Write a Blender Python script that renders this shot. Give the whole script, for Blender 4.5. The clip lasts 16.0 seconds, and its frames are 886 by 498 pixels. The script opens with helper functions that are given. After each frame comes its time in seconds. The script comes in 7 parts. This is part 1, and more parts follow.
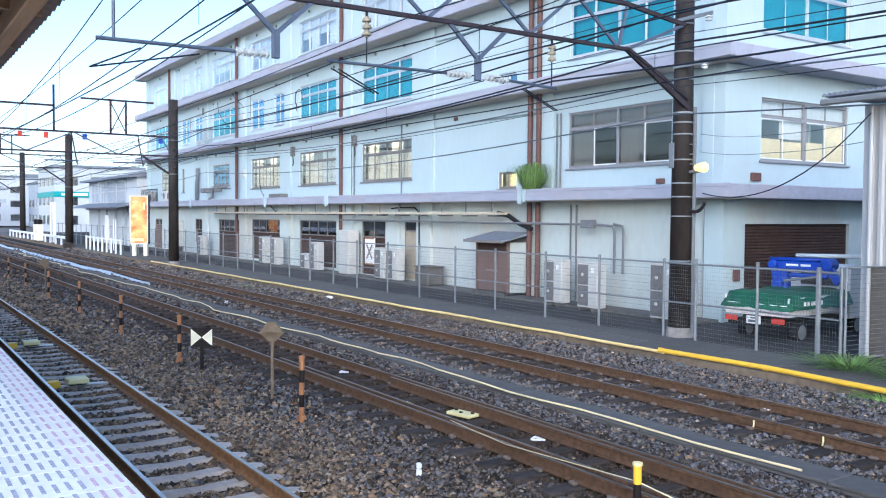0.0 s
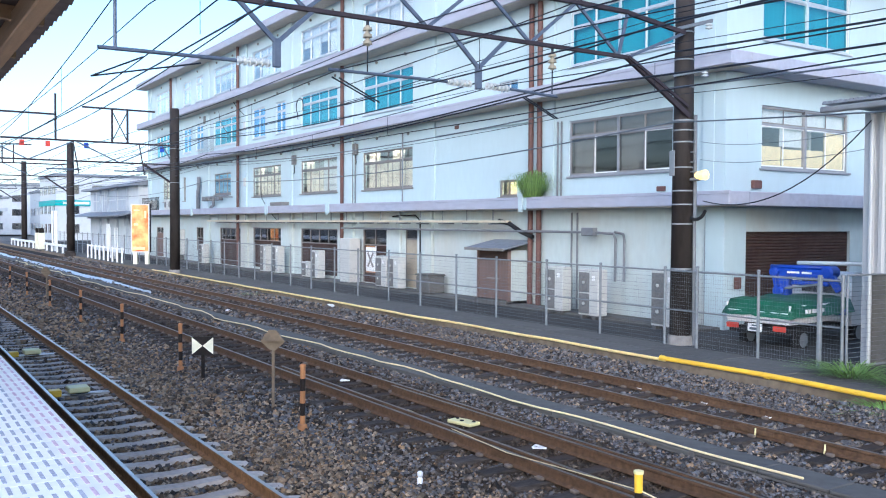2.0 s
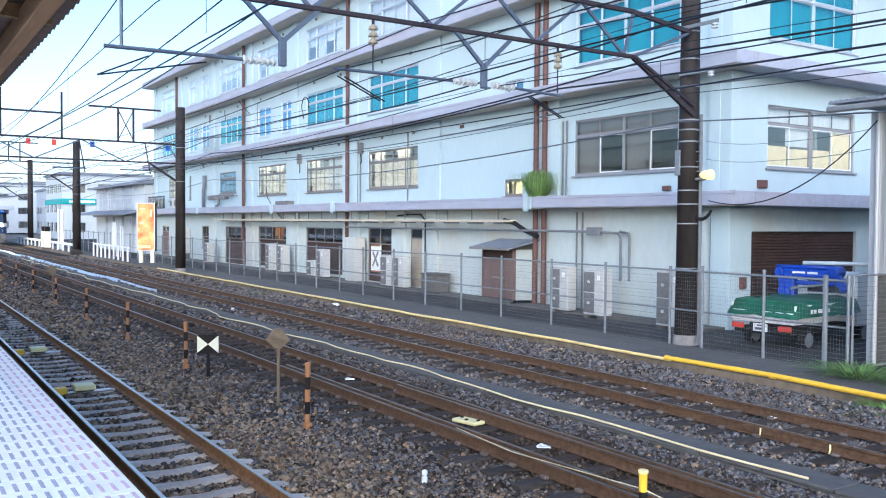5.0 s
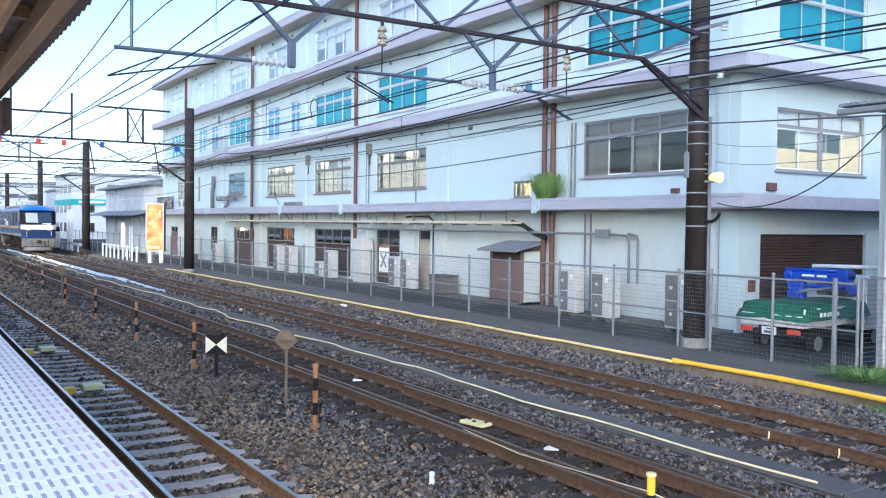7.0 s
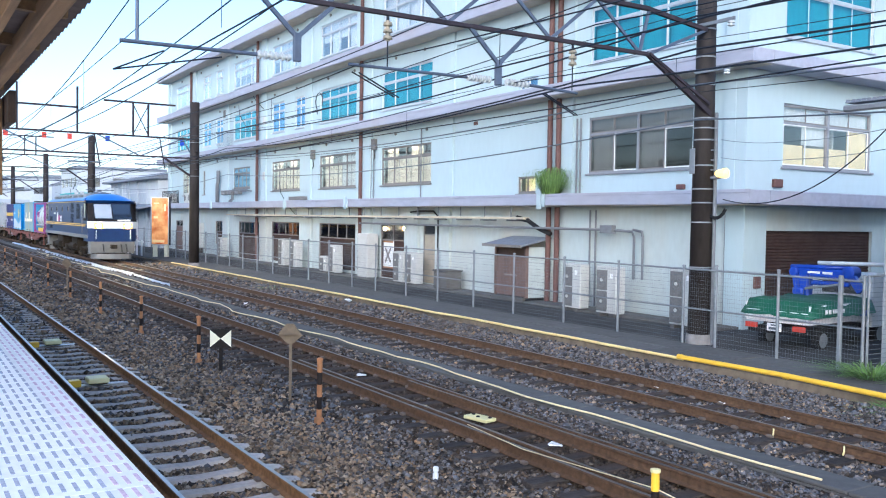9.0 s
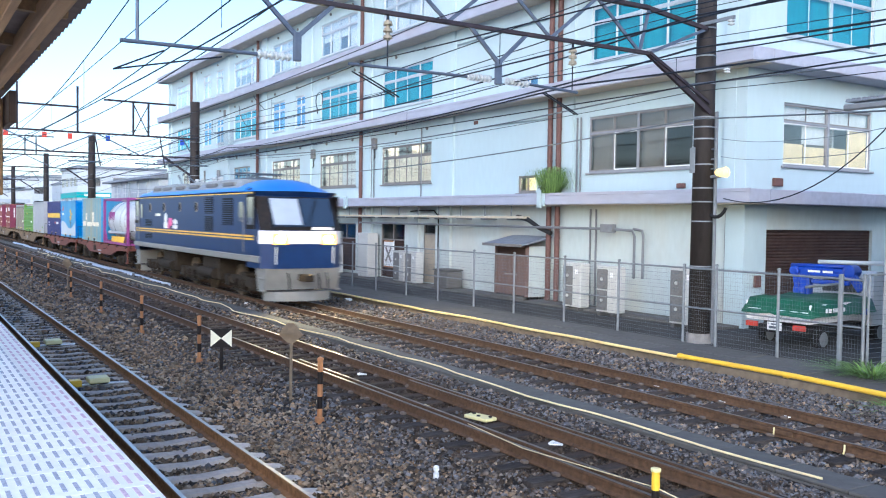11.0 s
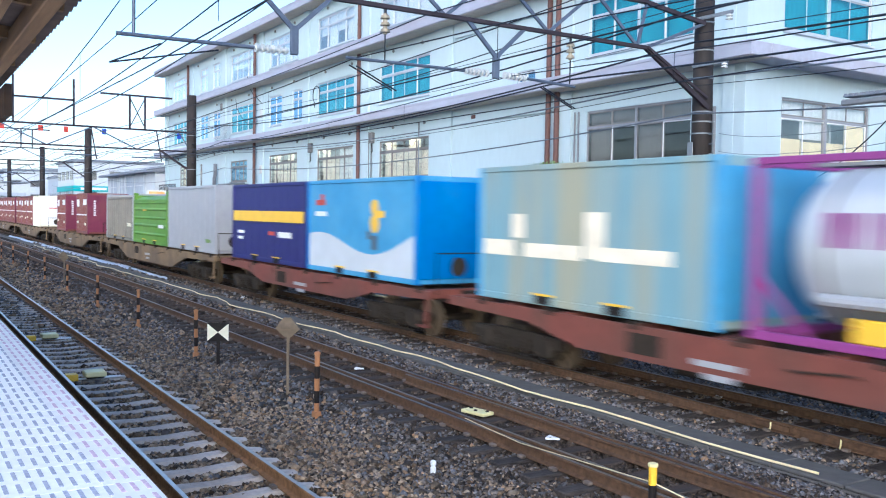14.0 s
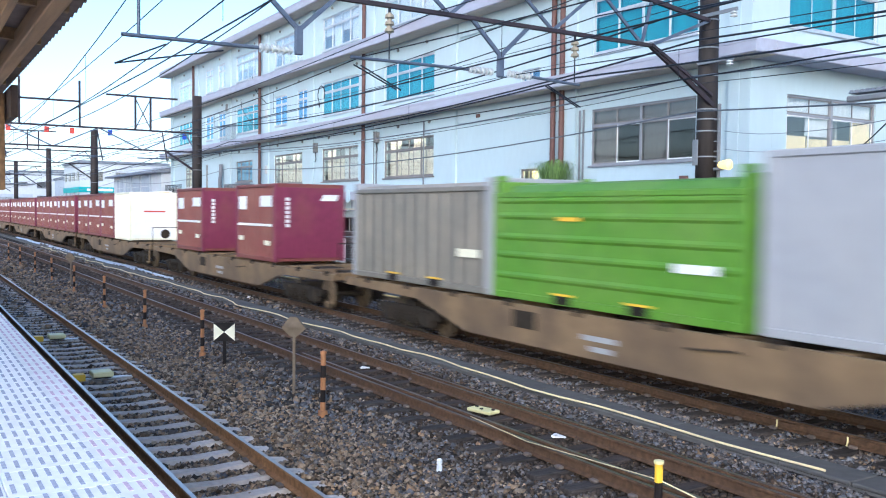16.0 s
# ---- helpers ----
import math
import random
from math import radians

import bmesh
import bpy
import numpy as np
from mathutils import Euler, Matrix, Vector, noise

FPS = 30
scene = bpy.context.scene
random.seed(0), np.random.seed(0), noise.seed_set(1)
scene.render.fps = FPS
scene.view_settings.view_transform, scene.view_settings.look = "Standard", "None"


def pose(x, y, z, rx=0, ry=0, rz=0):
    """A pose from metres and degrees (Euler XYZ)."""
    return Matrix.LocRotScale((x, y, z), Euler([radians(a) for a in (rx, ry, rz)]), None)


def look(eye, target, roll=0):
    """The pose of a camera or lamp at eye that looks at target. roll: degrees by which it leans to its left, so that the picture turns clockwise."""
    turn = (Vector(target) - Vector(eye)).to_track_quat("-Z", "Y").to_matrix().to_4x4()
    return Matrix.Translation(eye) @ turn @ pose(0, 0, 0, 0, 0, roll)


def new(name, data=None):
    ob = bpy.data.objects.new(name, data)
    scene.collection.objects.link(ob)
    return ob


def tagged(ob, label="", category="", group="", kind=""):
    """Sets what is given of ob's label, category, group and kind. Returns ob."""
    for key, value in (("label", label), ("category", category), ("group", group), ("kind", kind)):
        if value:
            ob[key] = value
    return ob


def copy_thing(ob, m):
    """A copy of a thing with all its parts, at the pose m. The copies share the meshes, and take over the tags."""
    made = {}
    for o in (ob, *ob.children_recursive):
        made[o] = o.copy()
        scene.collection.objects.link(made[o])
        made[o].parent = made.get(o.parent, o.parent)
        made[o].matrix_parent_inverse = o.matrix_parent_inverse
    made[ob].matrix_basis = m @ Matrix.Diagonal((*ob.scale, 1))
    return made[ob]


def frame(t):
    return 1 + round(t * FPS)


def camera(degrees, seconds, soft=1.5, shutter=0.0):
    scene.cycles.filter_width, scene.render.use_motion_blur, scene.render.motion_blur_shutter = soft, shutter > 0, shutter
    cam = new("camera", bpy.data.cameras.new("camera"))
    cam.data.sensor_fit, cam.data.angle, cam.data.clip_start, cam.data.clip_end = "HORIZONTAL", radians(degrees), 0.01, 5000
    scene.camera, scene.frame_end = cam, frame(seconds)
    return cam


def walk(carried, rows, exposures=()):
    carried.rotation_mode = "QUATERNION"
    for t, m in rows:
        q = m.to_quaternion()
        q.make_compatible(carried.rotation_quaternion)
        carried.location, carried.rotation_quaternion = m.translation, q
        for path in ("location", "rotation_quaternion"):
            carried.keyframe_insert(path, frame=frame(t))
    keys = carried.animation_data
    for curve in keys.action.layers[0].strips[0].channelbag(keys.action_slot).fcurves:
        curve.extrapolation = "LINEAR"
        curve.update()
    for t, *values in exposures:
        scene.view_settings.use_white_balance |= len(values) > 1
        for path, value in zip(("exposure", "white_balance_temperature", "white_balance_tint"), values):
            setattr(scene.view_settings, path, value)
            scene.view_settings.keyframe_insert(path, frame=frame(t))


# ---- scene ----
cam = camera(53.75, 16.0, 1.1, 0.7)
PATH = [
    (0, pose(-0.000, 0.000, 2.900, 87.787, -0.407, 56.729)),
    (0.5, pose(0.009, 0.002, 2.905, 87.888, -0.362, 56.730)),
    (1, pose(0.017, -0.001, 2.900, 88.022, -0.286, 56.761)),
    (1.5, pose(0.011, -0.001, 2.898, 88.175, -0.264, 56.768)),
    (2, pose(0.012, -0.000, 2.904, 88.306, -0.312, 56.805)),
    (2.5, pose(0.006, 0.002, 2.900, 88.392, -0.282, 56.854)),
    (3, pose(0.012, -0.004, 2.903, 88.396, -0.256, 56.898)),
    (3.5, pose(0.010, 0.005, 2.896, 88.319, -0.353, 56.949)),
    (4, pose(0.018, -0.006, 2.900, 88.208, -0.341, 57.026)),
    (6.5, pose(0.017, -0.004, 2.899, 88.403, -0.635, 57.460)),
    (7, pose(0.018, -0.011, 2.901, 88.357, -0.643, 57.657)),
    (7.5, pose(0.006, -0.002, 2.899, 88.303, -0.686, 57.752)),
    (8, pose(0.007, -0.003, 2.901, 88.275, -0.743, 57.780)),
    (8.5, pose(-0.005, -0.002, 2.894, 88.212, -0.841, 57.858)),
    (9, pose(0.002, -0.004, 2.897, 88.038, -0.903, 57.965)),
    (11.5, pose(0.007, -0.007, 2.900, 87.954, -0.808, 57.984)),
    (12, pose(-0.003, -0.002, 2.888, 87.830, -0.893, 57.936)),
    (12.5, pose(-0.001, -0.005, 2.896, 87.783, -0.987, 57.918)),
    (13, pose(-0.003, -0.001, 2.900, 87.795, -0.961, 57.928)),
    (13.5, pose(-0.010, 0.003, 2.890, 87.727, -0.957, 57.872)),
    (14, pose(-0.011, -0.002, 2.903, 87.611, -0.939, 57.787)),
    (14.5, pose(0.008, 0.000, 2.899, 87.644, -0.826, 57.744)),
    (15, pose(0.001, 0.001, 2.894, 87.617, -0.704, 57.889)),
    (15.5, pose(0.005, -0.001, 2.896, 87.611, -0.625, 58.007)),
    (16, pose(0.003, -0.002, 2.896, 87.557, -0.638, 58.147)),
]
walk(cam, PATH, [(0, 1.2, 5150, 9), (16, 1.2, 5150, 9)])

# world and sun: a bright evening sky, a low veiled sun down the line
SUN_UP, SUN_TURN = radians(24), radians(131)
world = bpy.data.worlds.new("sky")
scene.world = world
world.use_nodes = True
wn = world.node_tree.nodes
sky = wn.new("ShaderNodeTexSky")
sky.sky_type, sky.sun_disc, sky.sun_elevation, sky.sun_rotation = "NISHITA", False, SUN_UP, SUN_TURN
sky.air_density, sky.dust_density, sky.ozone_density = 1.0, 1.8, 1.0
world.node_tree.links.new(sky.outputs[0], wn["Background"].inputs[0])
wn["Background"].inputs[1].default_value = 0.15
sun = new("sun", bpy.data.lights.new("sun", "SUN"))
sun.data.energy, sun.data.angle, sun.data.color = 0.7, radians(40), (1.0, 0.87, 0.70)
sun_way = Vector((math.sin(SUN_TURN) * math.cos(SUN_UP), math.cos(SUN_TURN) * math.cos(SUN_UP), math.sin(SUN_UP)))
sun.matrix_world = look(sun_way * 50, (0, 0, 0))


# ---- materials ----
def mat(name, base, rough=0.6, metal=0.0, vary=0.25, grain=8.0, stain=0.6, dirt=None, dirt_amount=0.35, bump=0.15, bump_scale=40.0,
        spec=0.5, piece=0.0, island=0.0, streak=(1, 1, 1), other=None):
    """A surface with grain and stains at two sizes, and fine relief."""
    m = bpy.data.materials.new(name)
    m.use_nodes = True
    n, l = m.node_tree.nodes, m.node_tree.links
    b = n["Principled BSDF"]
    b.inputs["Roughness"].default_value, b.inputs["Metallic"].default_value = rough, metal
    b.inputs["Specular IOR Level"].default_value = spec
    co = n.new("ShaderNodeTexCoord")
    mp = n.new("ShaderNodeMapping")
    mp.inputs["Scale"].default_value = streak
    l.new(co.outputs["Object"], mp.inputs["Vector"])
    fine, wide = n.new("ShaderNodeTexNoise"), n.new("ShaderNodeTexNoise")
    fine.inputs["Scale"].default_value, fine.inputs["Detail"].default_value = grain, 5
    wide.inputs["Scale"].default_value, wide.inputs["Detail"].default_value = stain, 4
    l.new(mp.outputs[0], fine.inputs["Vector"])
    l.new(mp.outputs[0], wide.inputs["Vector"])
    r1 = n.new("ShaderNodeMapRange")
    r1.inputs["From Min"].default_value, r1.inputs["From Max"].default_value = 0.3, 0.7
    r1.inputs["To Min"].default_value, r1.inputs["To Max"].default_value = 1 - vary, 1 + vary
    l.new(fine.outputs[0], r1.inputs[0])
    mul = n.new("ShaderNodeMix")
    mul.data_type, mul.blend_type = "RGBA", "MULTIPLY"
    mul.inputs[0].default_value = 1.0
    mul.inputs[6].default_value = (*base, 1)
    last = r1.outputs[0]
    if other:
        # each loose piece takes a hue between the two colours
        gi = n.new("ShaderNodeNewGeometry")
        wn2 = n.new("ShaderNodeTexWhiteNoise")
        wn2.noise_dimensions = "1D"
        l.new(gi.outputs["Random Per Island"], wn2.inputs["W"])
        hue = n.new("ShaderNodeMix")
        hue.data_type = "RGBA"
        hue.inputs[6].default_value, hue.inputs[7].default_value = (*base, 1), (*other, 1)
        l.new(wn2.outputs["Value"], hue.inputs[0])
        l.new(hue.outputs[2], mul.inputs[6])
    for amount, source in ((piece, "info"), (island, "geo")):
        if amount:
            src = n.new("ShaderNodeObjectInfo" if source == "info" else "ShaderNodeNewGeometry")
            out = src.outputs["Random"] if source == "info" else src.outputs["Random Per Island"]
            r2 = n.new("ShaderNodeMapRange")
            r2.inputs["To Min"].default_value, r2.inputs["To Max"].default_value = 1 - amount, 1 + amount
            l.new(out, r2.inputs[0])
            mm = n.new("ShaderNodeMath")
            mm.operation = "MULTIPLY"
            l.new(last, mm.inputs[0])
            l.new(r2.outputs[0], mm.inputs[1])
            last = mm.outputs[0]
    l.new(last, mul.inputs[7])
    col = mul.outputs[2]
    if dirt:
        r3 = n.new("ShaderNodeMapRange")
        r3.inputs["From Min"].default_value, r3.inputs["From Max"].default_value = 0.42, 0.68
        r3.inputs["To Max"].default_value = dirt_amount
        l.new(wide.outputs[0], r3.inputs[0])
        dm = n.new("ShaderNodeMix")
        dm.data_type = "RGBA"
        l.new(r3.outputs[0], dm.inputs[0])
        l.new(col, dm.inputs[6])
        dm.inputs[7].default_value = (*dirt, 1)
        col = dm.outputs[2]
    l.new(col, b.inputs["Base Color"])
    if bump:
        nb = n.new("ShaderNodeTexNoise")
        nb.inputs["Scale"].default_value, nb.inputs["Detail"].default_value = bump_scale, 4
        l.new(co.outputs["Object"], nb.inputs["Vector"])
        bp = n.new("ShaderNodeBump")
        bp.inputs["Strength"].default_value, bp.inputs["Distance"].default_value = bump, 0.01
        l.new(nb.outputs[0], bp.inputs["Height"])
        l.new(bp.outputs[0], b.inputs["Normal"])
    return m


def glow(name, colour, strength):
    m = bpy.data.materials.new(name)
    m.use_nodes = True
    b = m.node_tree.nodes["Principled BSDF"]
    b.inputs["Base Color"].default_value = (*colour, 1)
    b.inputs["Emission Color"].default_value = (*colour, 1)
    b.inputs["Emission Strength"].default_value = strength
    return m


def lit_print(name, first, second, scale, strength):
    """A backlit printed sheet whose two colours run into one another."""
    m = glow(name, first, strength)
    n, l = m.node_tree.nodes, m.node_tree.links
    co, no, ramp = n.new("ShaderNodeTexCoord"), n.new("ShaderNodeTexNoise"), n.new("ShaderNodeValToRGB")
    no.inputs["Scale"].default_value, no.inputs["Detail"].default_value = scale, 3
    ramp.color_ramp.elements[0].position, ramp.color_ramp.elements[1].position = 0.38, 0.66
    ramp.color_ramp.elements[0].color, ramp.color_ramp.elements[1].color = (*first, 1), (*second, 1)
    l.new(co.outputs["Object"], no.inputs["Vector"])
    l.new(no.outputs[0], ramp.inputs[0])
    for k in ("Base Color", "Emission Color"):
        l.new(ramp.outputs[0], n["Principled BSDF"].inputs[k])
    return m


def glass(name, tint, rough=0.03, gain=1.0, film=(1, 1, 1)):
    """A pane: tinted and see-through, with the gloss of glass that grows at a flat angle."""
    m = bpy.data.materials.new(name)
    m.use_nodes = True
    n, l = m.node_tree.nodes, m.node_tree.links
    n.remove(n["Principled BSDF"])
    tr, gl, mx, lw = (n.new("ShaderNode" + k) for k in ("BsdfTransparent", "BsdfGlossy", "MixShader", "LayerWeight"))
    tr.inputs[0].default_value = (*tint, 1)
    gl.inputs["Roughness"].default_value = rough
    gl.inputs["Color"].default_value = (*film, 1)
    lw.inputs[0].default_value = 0.5
    pw, ad = n.new("ShaderNodeMath"), n.new("ShaderNodeMath")
    pw.operation, ad.operation = "POWER", "MULTIPLY_ADD"
    pw.inputs[1].default_value, ad.inputs[1].default_value, ad.inputs[2].default_value = 5.0, 0.95, 0.05
    l.new(lw.outputs["Facing"], pw.inputs[0])
    l.new(pw.outputs[0], ad.inputs[0])
    mu = n.new("ShaderNodeMath")
    mu.operation, mu.use_clamp = "MULTIPLY", True
    mu.inputs[1].default_value = gain
    wav = n.new("ShaderNodeTexNoise")
    wav.inputs["Scale"].default_value = 0.7
    bp = n.new("ShaderNodeBump")
    bp.inputs["Strength"].default_value, bp.inputs["Distance"].default_value = 0.08, 0.01
    l.new(wav.outputs[0], bp.inputs["Height"])
    l.new(bp.outputs[0], gl.inputs["Normal"])
    l.new(ad.outputs[0], mu.inputs[0])
    l.new(mu.outputs[0], mx.inputs[0])
    l.new(tr.outputs[0], mx.inputs[1])
    l.new(gl.outputs[0], mx.inputs[2])
    l.new(mx.outputs[0], n["Material Output"].inputs[0])
    return m


# bed much darker than its stones: shade of the gaps painted in
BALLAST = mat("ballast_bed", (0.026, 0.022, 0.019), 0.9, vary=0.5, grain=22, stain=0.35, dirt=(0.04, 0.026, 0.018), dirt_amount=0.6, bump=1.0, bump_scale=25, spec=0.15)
STONE = mat("ballast_stone", (0.115, 0.119, 0.132), 0.85, vary=0.3, grain=30, stain=0.3, dirt=(0.095, 0.07, 0.05), dirt_amount=0.3, bump=0.3, bump_scale=60, island=0.8, other=(0.12, 0.095, 0.075), spec=0.2)
STONE_WARM = mat("ballast_stone_rusty", (0.27, 0.215, 0.155), 0.85, vary=0.3, grain=30, stain=0.3, dirt=(0.095, 0.07, 0.05), dirt_amount=0.3, bump=0.3, bump_scale=60, island=0.8, other=(0.21, 0.13, 0.068), spec=0.2)
STONE_OILY = mat("ballast_stone_oily", (0.060, 0.048, 0.038), 0.85, vary=0.3, grain=30, stain=0.3, dirt=(0.095, 0.07, 0.05), dirt_amount=0.3, bump=0.3, bump_scale=60, island=0.8, other=(0.05, 0.032, 0.02), spec=0.2)
EARTH = mat("earth", (0.16, 0.15, 0.14), 0.95, vary=0.4, grain=3, stain=0.1, dirt=(0.08, 0.08, 0.05), bump=0.6, bump_scale=8)
RAIL_SIDE = mat("rail_rust", (0.104, 0.059, 0.032), 0.75, vary=0.35, grain=14, stain=2, dirt=(0.07, 0.042, 0.026), bump=0.3, bump_scale=90, spec=0.25)
# rail rust again, lightened to paint in warm light on the near rails
RAIL_RUST_LIT = mat("rail_rust_lit", (0.26, 0.14, 0.062), 0.75, vary=0.35, grain=14, stain=2, dirt=(0.15, 0.085, 0.045), bump=0.3, bump_scale=90, spec=0.25)
RAIL_TOP = mat("rail_polished", (0.52, 0.46, 0.40), 0.36, 1.0, vary=0.1, grain=10, bump=0.05, bump_scale=50)
RAIL_DULL = mat("rail_dull_top", (0.20, 0.165, 0.145), 0.38, 0.8, vary=0.2, grain=10, dirt=(0.14, 0.09, 0.06), bump=0.05)
PC = mat("sleeper_concrete", (0.54, 0.47, 0.405), 0.9, vary=0.2, grain=12, stain=1.5, dirt=(0.33, 0.25, 0.19), dirt_amount=0.6, bump=0.3, piece=0.15)
TIMBER = mat("sleeper_timber", (0.054, 0.045, 0.040), 0.9, vary=0.4, grain=10, stain=1.2, dirt=(0.075, 0.05, 0.036), dirt_amount=0.6, bump=0.6, bump_scale=30, piece=0.25, streak=(4, 0.6, 4), spec=0.15)
CLIP = mat("rail_clip_steel", (0.16, 0.125, 0.10), 0.65, 0.3, vary=0.3, bump=0.1)
CONCRETE = mat("concrete", (0.102, 0.097, 0.092), 0.9, vary=0.18, grain=6, stain=0.7, dirt=(0.09, 0.082, 0.075), dirt_amount=0.55, bump=0.35, bump_scale=45, piece=0.12)
ASPHALT = mat("asphalt", (0.055, 0.054, 0.053), 0.9, vary=0.3, grain=18, stain=0.4, dirt=(0.11, 0.105, 0.10), dirt_amount=0.5, bump=0.5, bump_scale=70, spec=0.15)
PLATFORM = mat("platform_tile", (0.95, 0.925, 0.90), 0.55, vary=0.06, grain=9, stain=1.5, dirt=(0.88, 0.87, 0.88), dirt_amount=0.4, bump=0.12, piece=0.05)
TILE_BAR = mat("tile_groove_grey", (0.40, 0.41, 0.49), 0.8, vary=0.25, grain=30, stain=4, dirt=(0.5, 0.5, 0.53), bump=0.2)
TILE_PINK = mat("tile_groove_pink", (0.60, 0.45, 0.54), 0.8, vary=0.2, grain=30, stain=4, dirt=(0.6, 0.5, 0.55), bump=0.2)
WHITE_EDGE = mat("platform_white_line", (0.88, 0.87, 0.85), 0.6, vary=0.05, grain=12, stain=3, dirt=(0.6, 0.57, 0.54), bump=0.15)
WALL = mat("wall_paint", (0.461, 0.561, 0.596), 0.8, vary=0.03, grain=5, stain=0.35, dirt=(0.43, 0.51, 0.54), dirt_amount=0.55, bump=0.15, bump_scale=30, streak=(1, 1, 0.35))
WALL_LOW = mat("wall_paint_lower", (0.482, 0.542, 0.542), 0.85, vary=0.05, grain=5, stain=0.5, dirt=(0.46, 0.42, 0.36), dirt_amount=0.6, bump=0.2, bump_scale=30, streak=(1, 1, 0.4))
LEDGE = mat("ledge_lilac_grey", (0.37, 0.38, 0.46), 0.8, vary=0.08, grain=5, stain=0.8, dirt=(0.36, 0.33, 0.36), dirt_amount=0.45, bump=0.15, streak=(0.3, 1, 1))
SOFFIT = mat("soffit_paint", (0.50, 0.45, 0.38), 0.9, vary=0.08, grain=5, stain=0.8, dirt=(0.42, 0.37, 0.33), bump=0.2)
INSIDE = mat("room_inside", (0.34, 0.34, 0.33), 0.9, vary=0.2, grain=1.5, stain=0.5, bump=0.0)
BLIND = mat("blind_cloth", (0.66, 0.68, 0.68), 0.9, vary=0.08, grain=3, stain=1.2, bump=0.0)
CURTAIN = mat("curtain_cream", (0.80, 0.72, 0.56), 0.9, vary=0.12, grain=4, stain=1.2, bump=0.0)
ALU = mat("window_aluminium", (0.55, 0.56, 0.57), 0.4, 0.5, vary=0.08, grain=10, bump=0.05)
FRAME_DARK = mat("window_frame_brown", (0.22, 0.20, 0.19), 0.5, 0.2, vary=0.1, bump=0.05)
PANE = glass("glass_clear", (0.92, 0.93, 0.93), gain=1.7)
PANE_TEAL = glass("glass_teal_film", (0.36, 0.72, 0.77), gain=2.2, film=(0.5, 0.76, 0.84))
PANE_BLUE = glass("glass_blue_grey", (0.52, 0.68, 0.80), gain=2.4, film=(0.6, 0.8, 1.0))
PANE_THIN = glass("glass_thin", (0.95, 0.95, 0.94), gain=0.8)
PANE_DARK = glass("glass_dark", (0.60, 0.59, 0.58), gain=1.3)
SHUTTER = mat("shutter_brown", (0.062, 0.037, 0.031), 0.6, vary=0.15, grain=6, stain=1, dirt=(0.1, 0.07, 0.055), bump=0.1, spec=0.15)
DOOR_BROWN = mat("door_brown", (0.17, 0.115, 0.10), 0.6, vary=0.15, grain=6, stain=1, dirt=(0.12, 0.09, 0.08), bump=0.15, streak=(5, 1, 0.5), spec=0.15)
DOOR_TAN = mat("door_tan", (0.36, 0.31, 0.24), 0.6, vary=0.1, grain=6, stain=1, dirt=(0.24, 0.2, 0.16), bump=0.1)
PIPE_BROWN = mat("downpipe_brown", (0.13, 0.07, 0.062), 0.5, vary=0.12, grain=6, stain=1, bump=0.08, spec=0.15)
PIPE_GREY = mat("pipe_grey", (0.17, 0.175, 0.19), 0.5, vary=0.1, grain=6, stain=1, bump=0.05)
DUCT = mat("cable_tray_cream", (0.55, 0.48, 0.36), 0.6, vary=0.1, grain=5, stain=1, bump=0.1)
BLACK = mat("black_rubber", (0.02, 0.02, 0.022), 0.6, vary=0.2, grain=8, bump=0.1, spec=0.15)
CABLE = mat("cable_black", (0.018, 0.022, 0.032), 0.55, vary=0.2, grain=8, bump=0.0, spec=0.15)
CABLE_GREY = mat("cable_steel", (0.12, 0.14, 0.17), 0.45, 0.5, vary=0.2, grain=8, bump=0.0)
POLE = mat("pole_brown_steel", (0.027, 0.022, 0.021), 0.65, 0.1, vary=0.2, grain=7, stain=1.2, dirt=(0.075, 0.066, 0.06), dirt_amount=0.5, bump=0.2, streak=(1, 1, 0.3), spec=0.15)
POLE_CONC = mat("pole_concrete_foot", (0.27, 0.25, 0.24), 0.9, vary=0.2, grain=6, stain=1.2, dirt=(0.15, 0.14, 0.13), bump=0.3)
BEAM = mat("gantry_steel_dark", (0.042, 0.034, 0.042), 0.6, 0.2, vary=0.2, grain=6, stain=1, dirt=(0.06, 0.048, 0.05), bump=0.1, spec=0.15)
GALV = mat("galvanised_steel", (0.194, 0.209, 0.230), 0.55, 0.25, vary=0.15, grain=10, stain=1.5, dirt=(0.3, 0.3, 0.31), bump=0.08)
TUBE_BLUE = mat("bracket_tube", (0.085, 0.105, 0.15), 0.55, 0.2, vary=0.15, grain=6, bump=0.05)
PORCELAIN = mat("porcelain", (0.50, 0.51, 0.50), 0.2, vary=0.04, grain=6, bump=0.0)
AC_WHITE = mat("aircon_case", (0.504, 0.504, 0.486), 0.5, vary=0.06, grain=4, stain=1.6, dirt=(0.42, 0.4, 0.37), bump=0.05)
AC_DARK = mat("aircon_grille", (0.16, 0.155, 0.15), 0.6, vary=0.2, grain=10, bump=0.1)
YELLOW = mat("safety_yellow", (0.85, 0.52, 0.03), 0.45, vary=0.08, grain=6, stain=1.5, dirt=(0.55, 0.33, 0.05), dirt_amount=0.3, bump=0.05)
YELLOW_PALE = mat("pale_yellow", (0.80, 0.72, 0.36), 0.5, vary=0.08, grain=6, stain=3, dirt=(0.55, 0.45, 0.2), bump=0.05)
ORANGE = mat("marker_orange", (0.36, 0.16, 0.06), 0.6, vary=0.2, grain=12, stain=5, dirt=(0.25, 0.12, 0.05), bump=0.1)
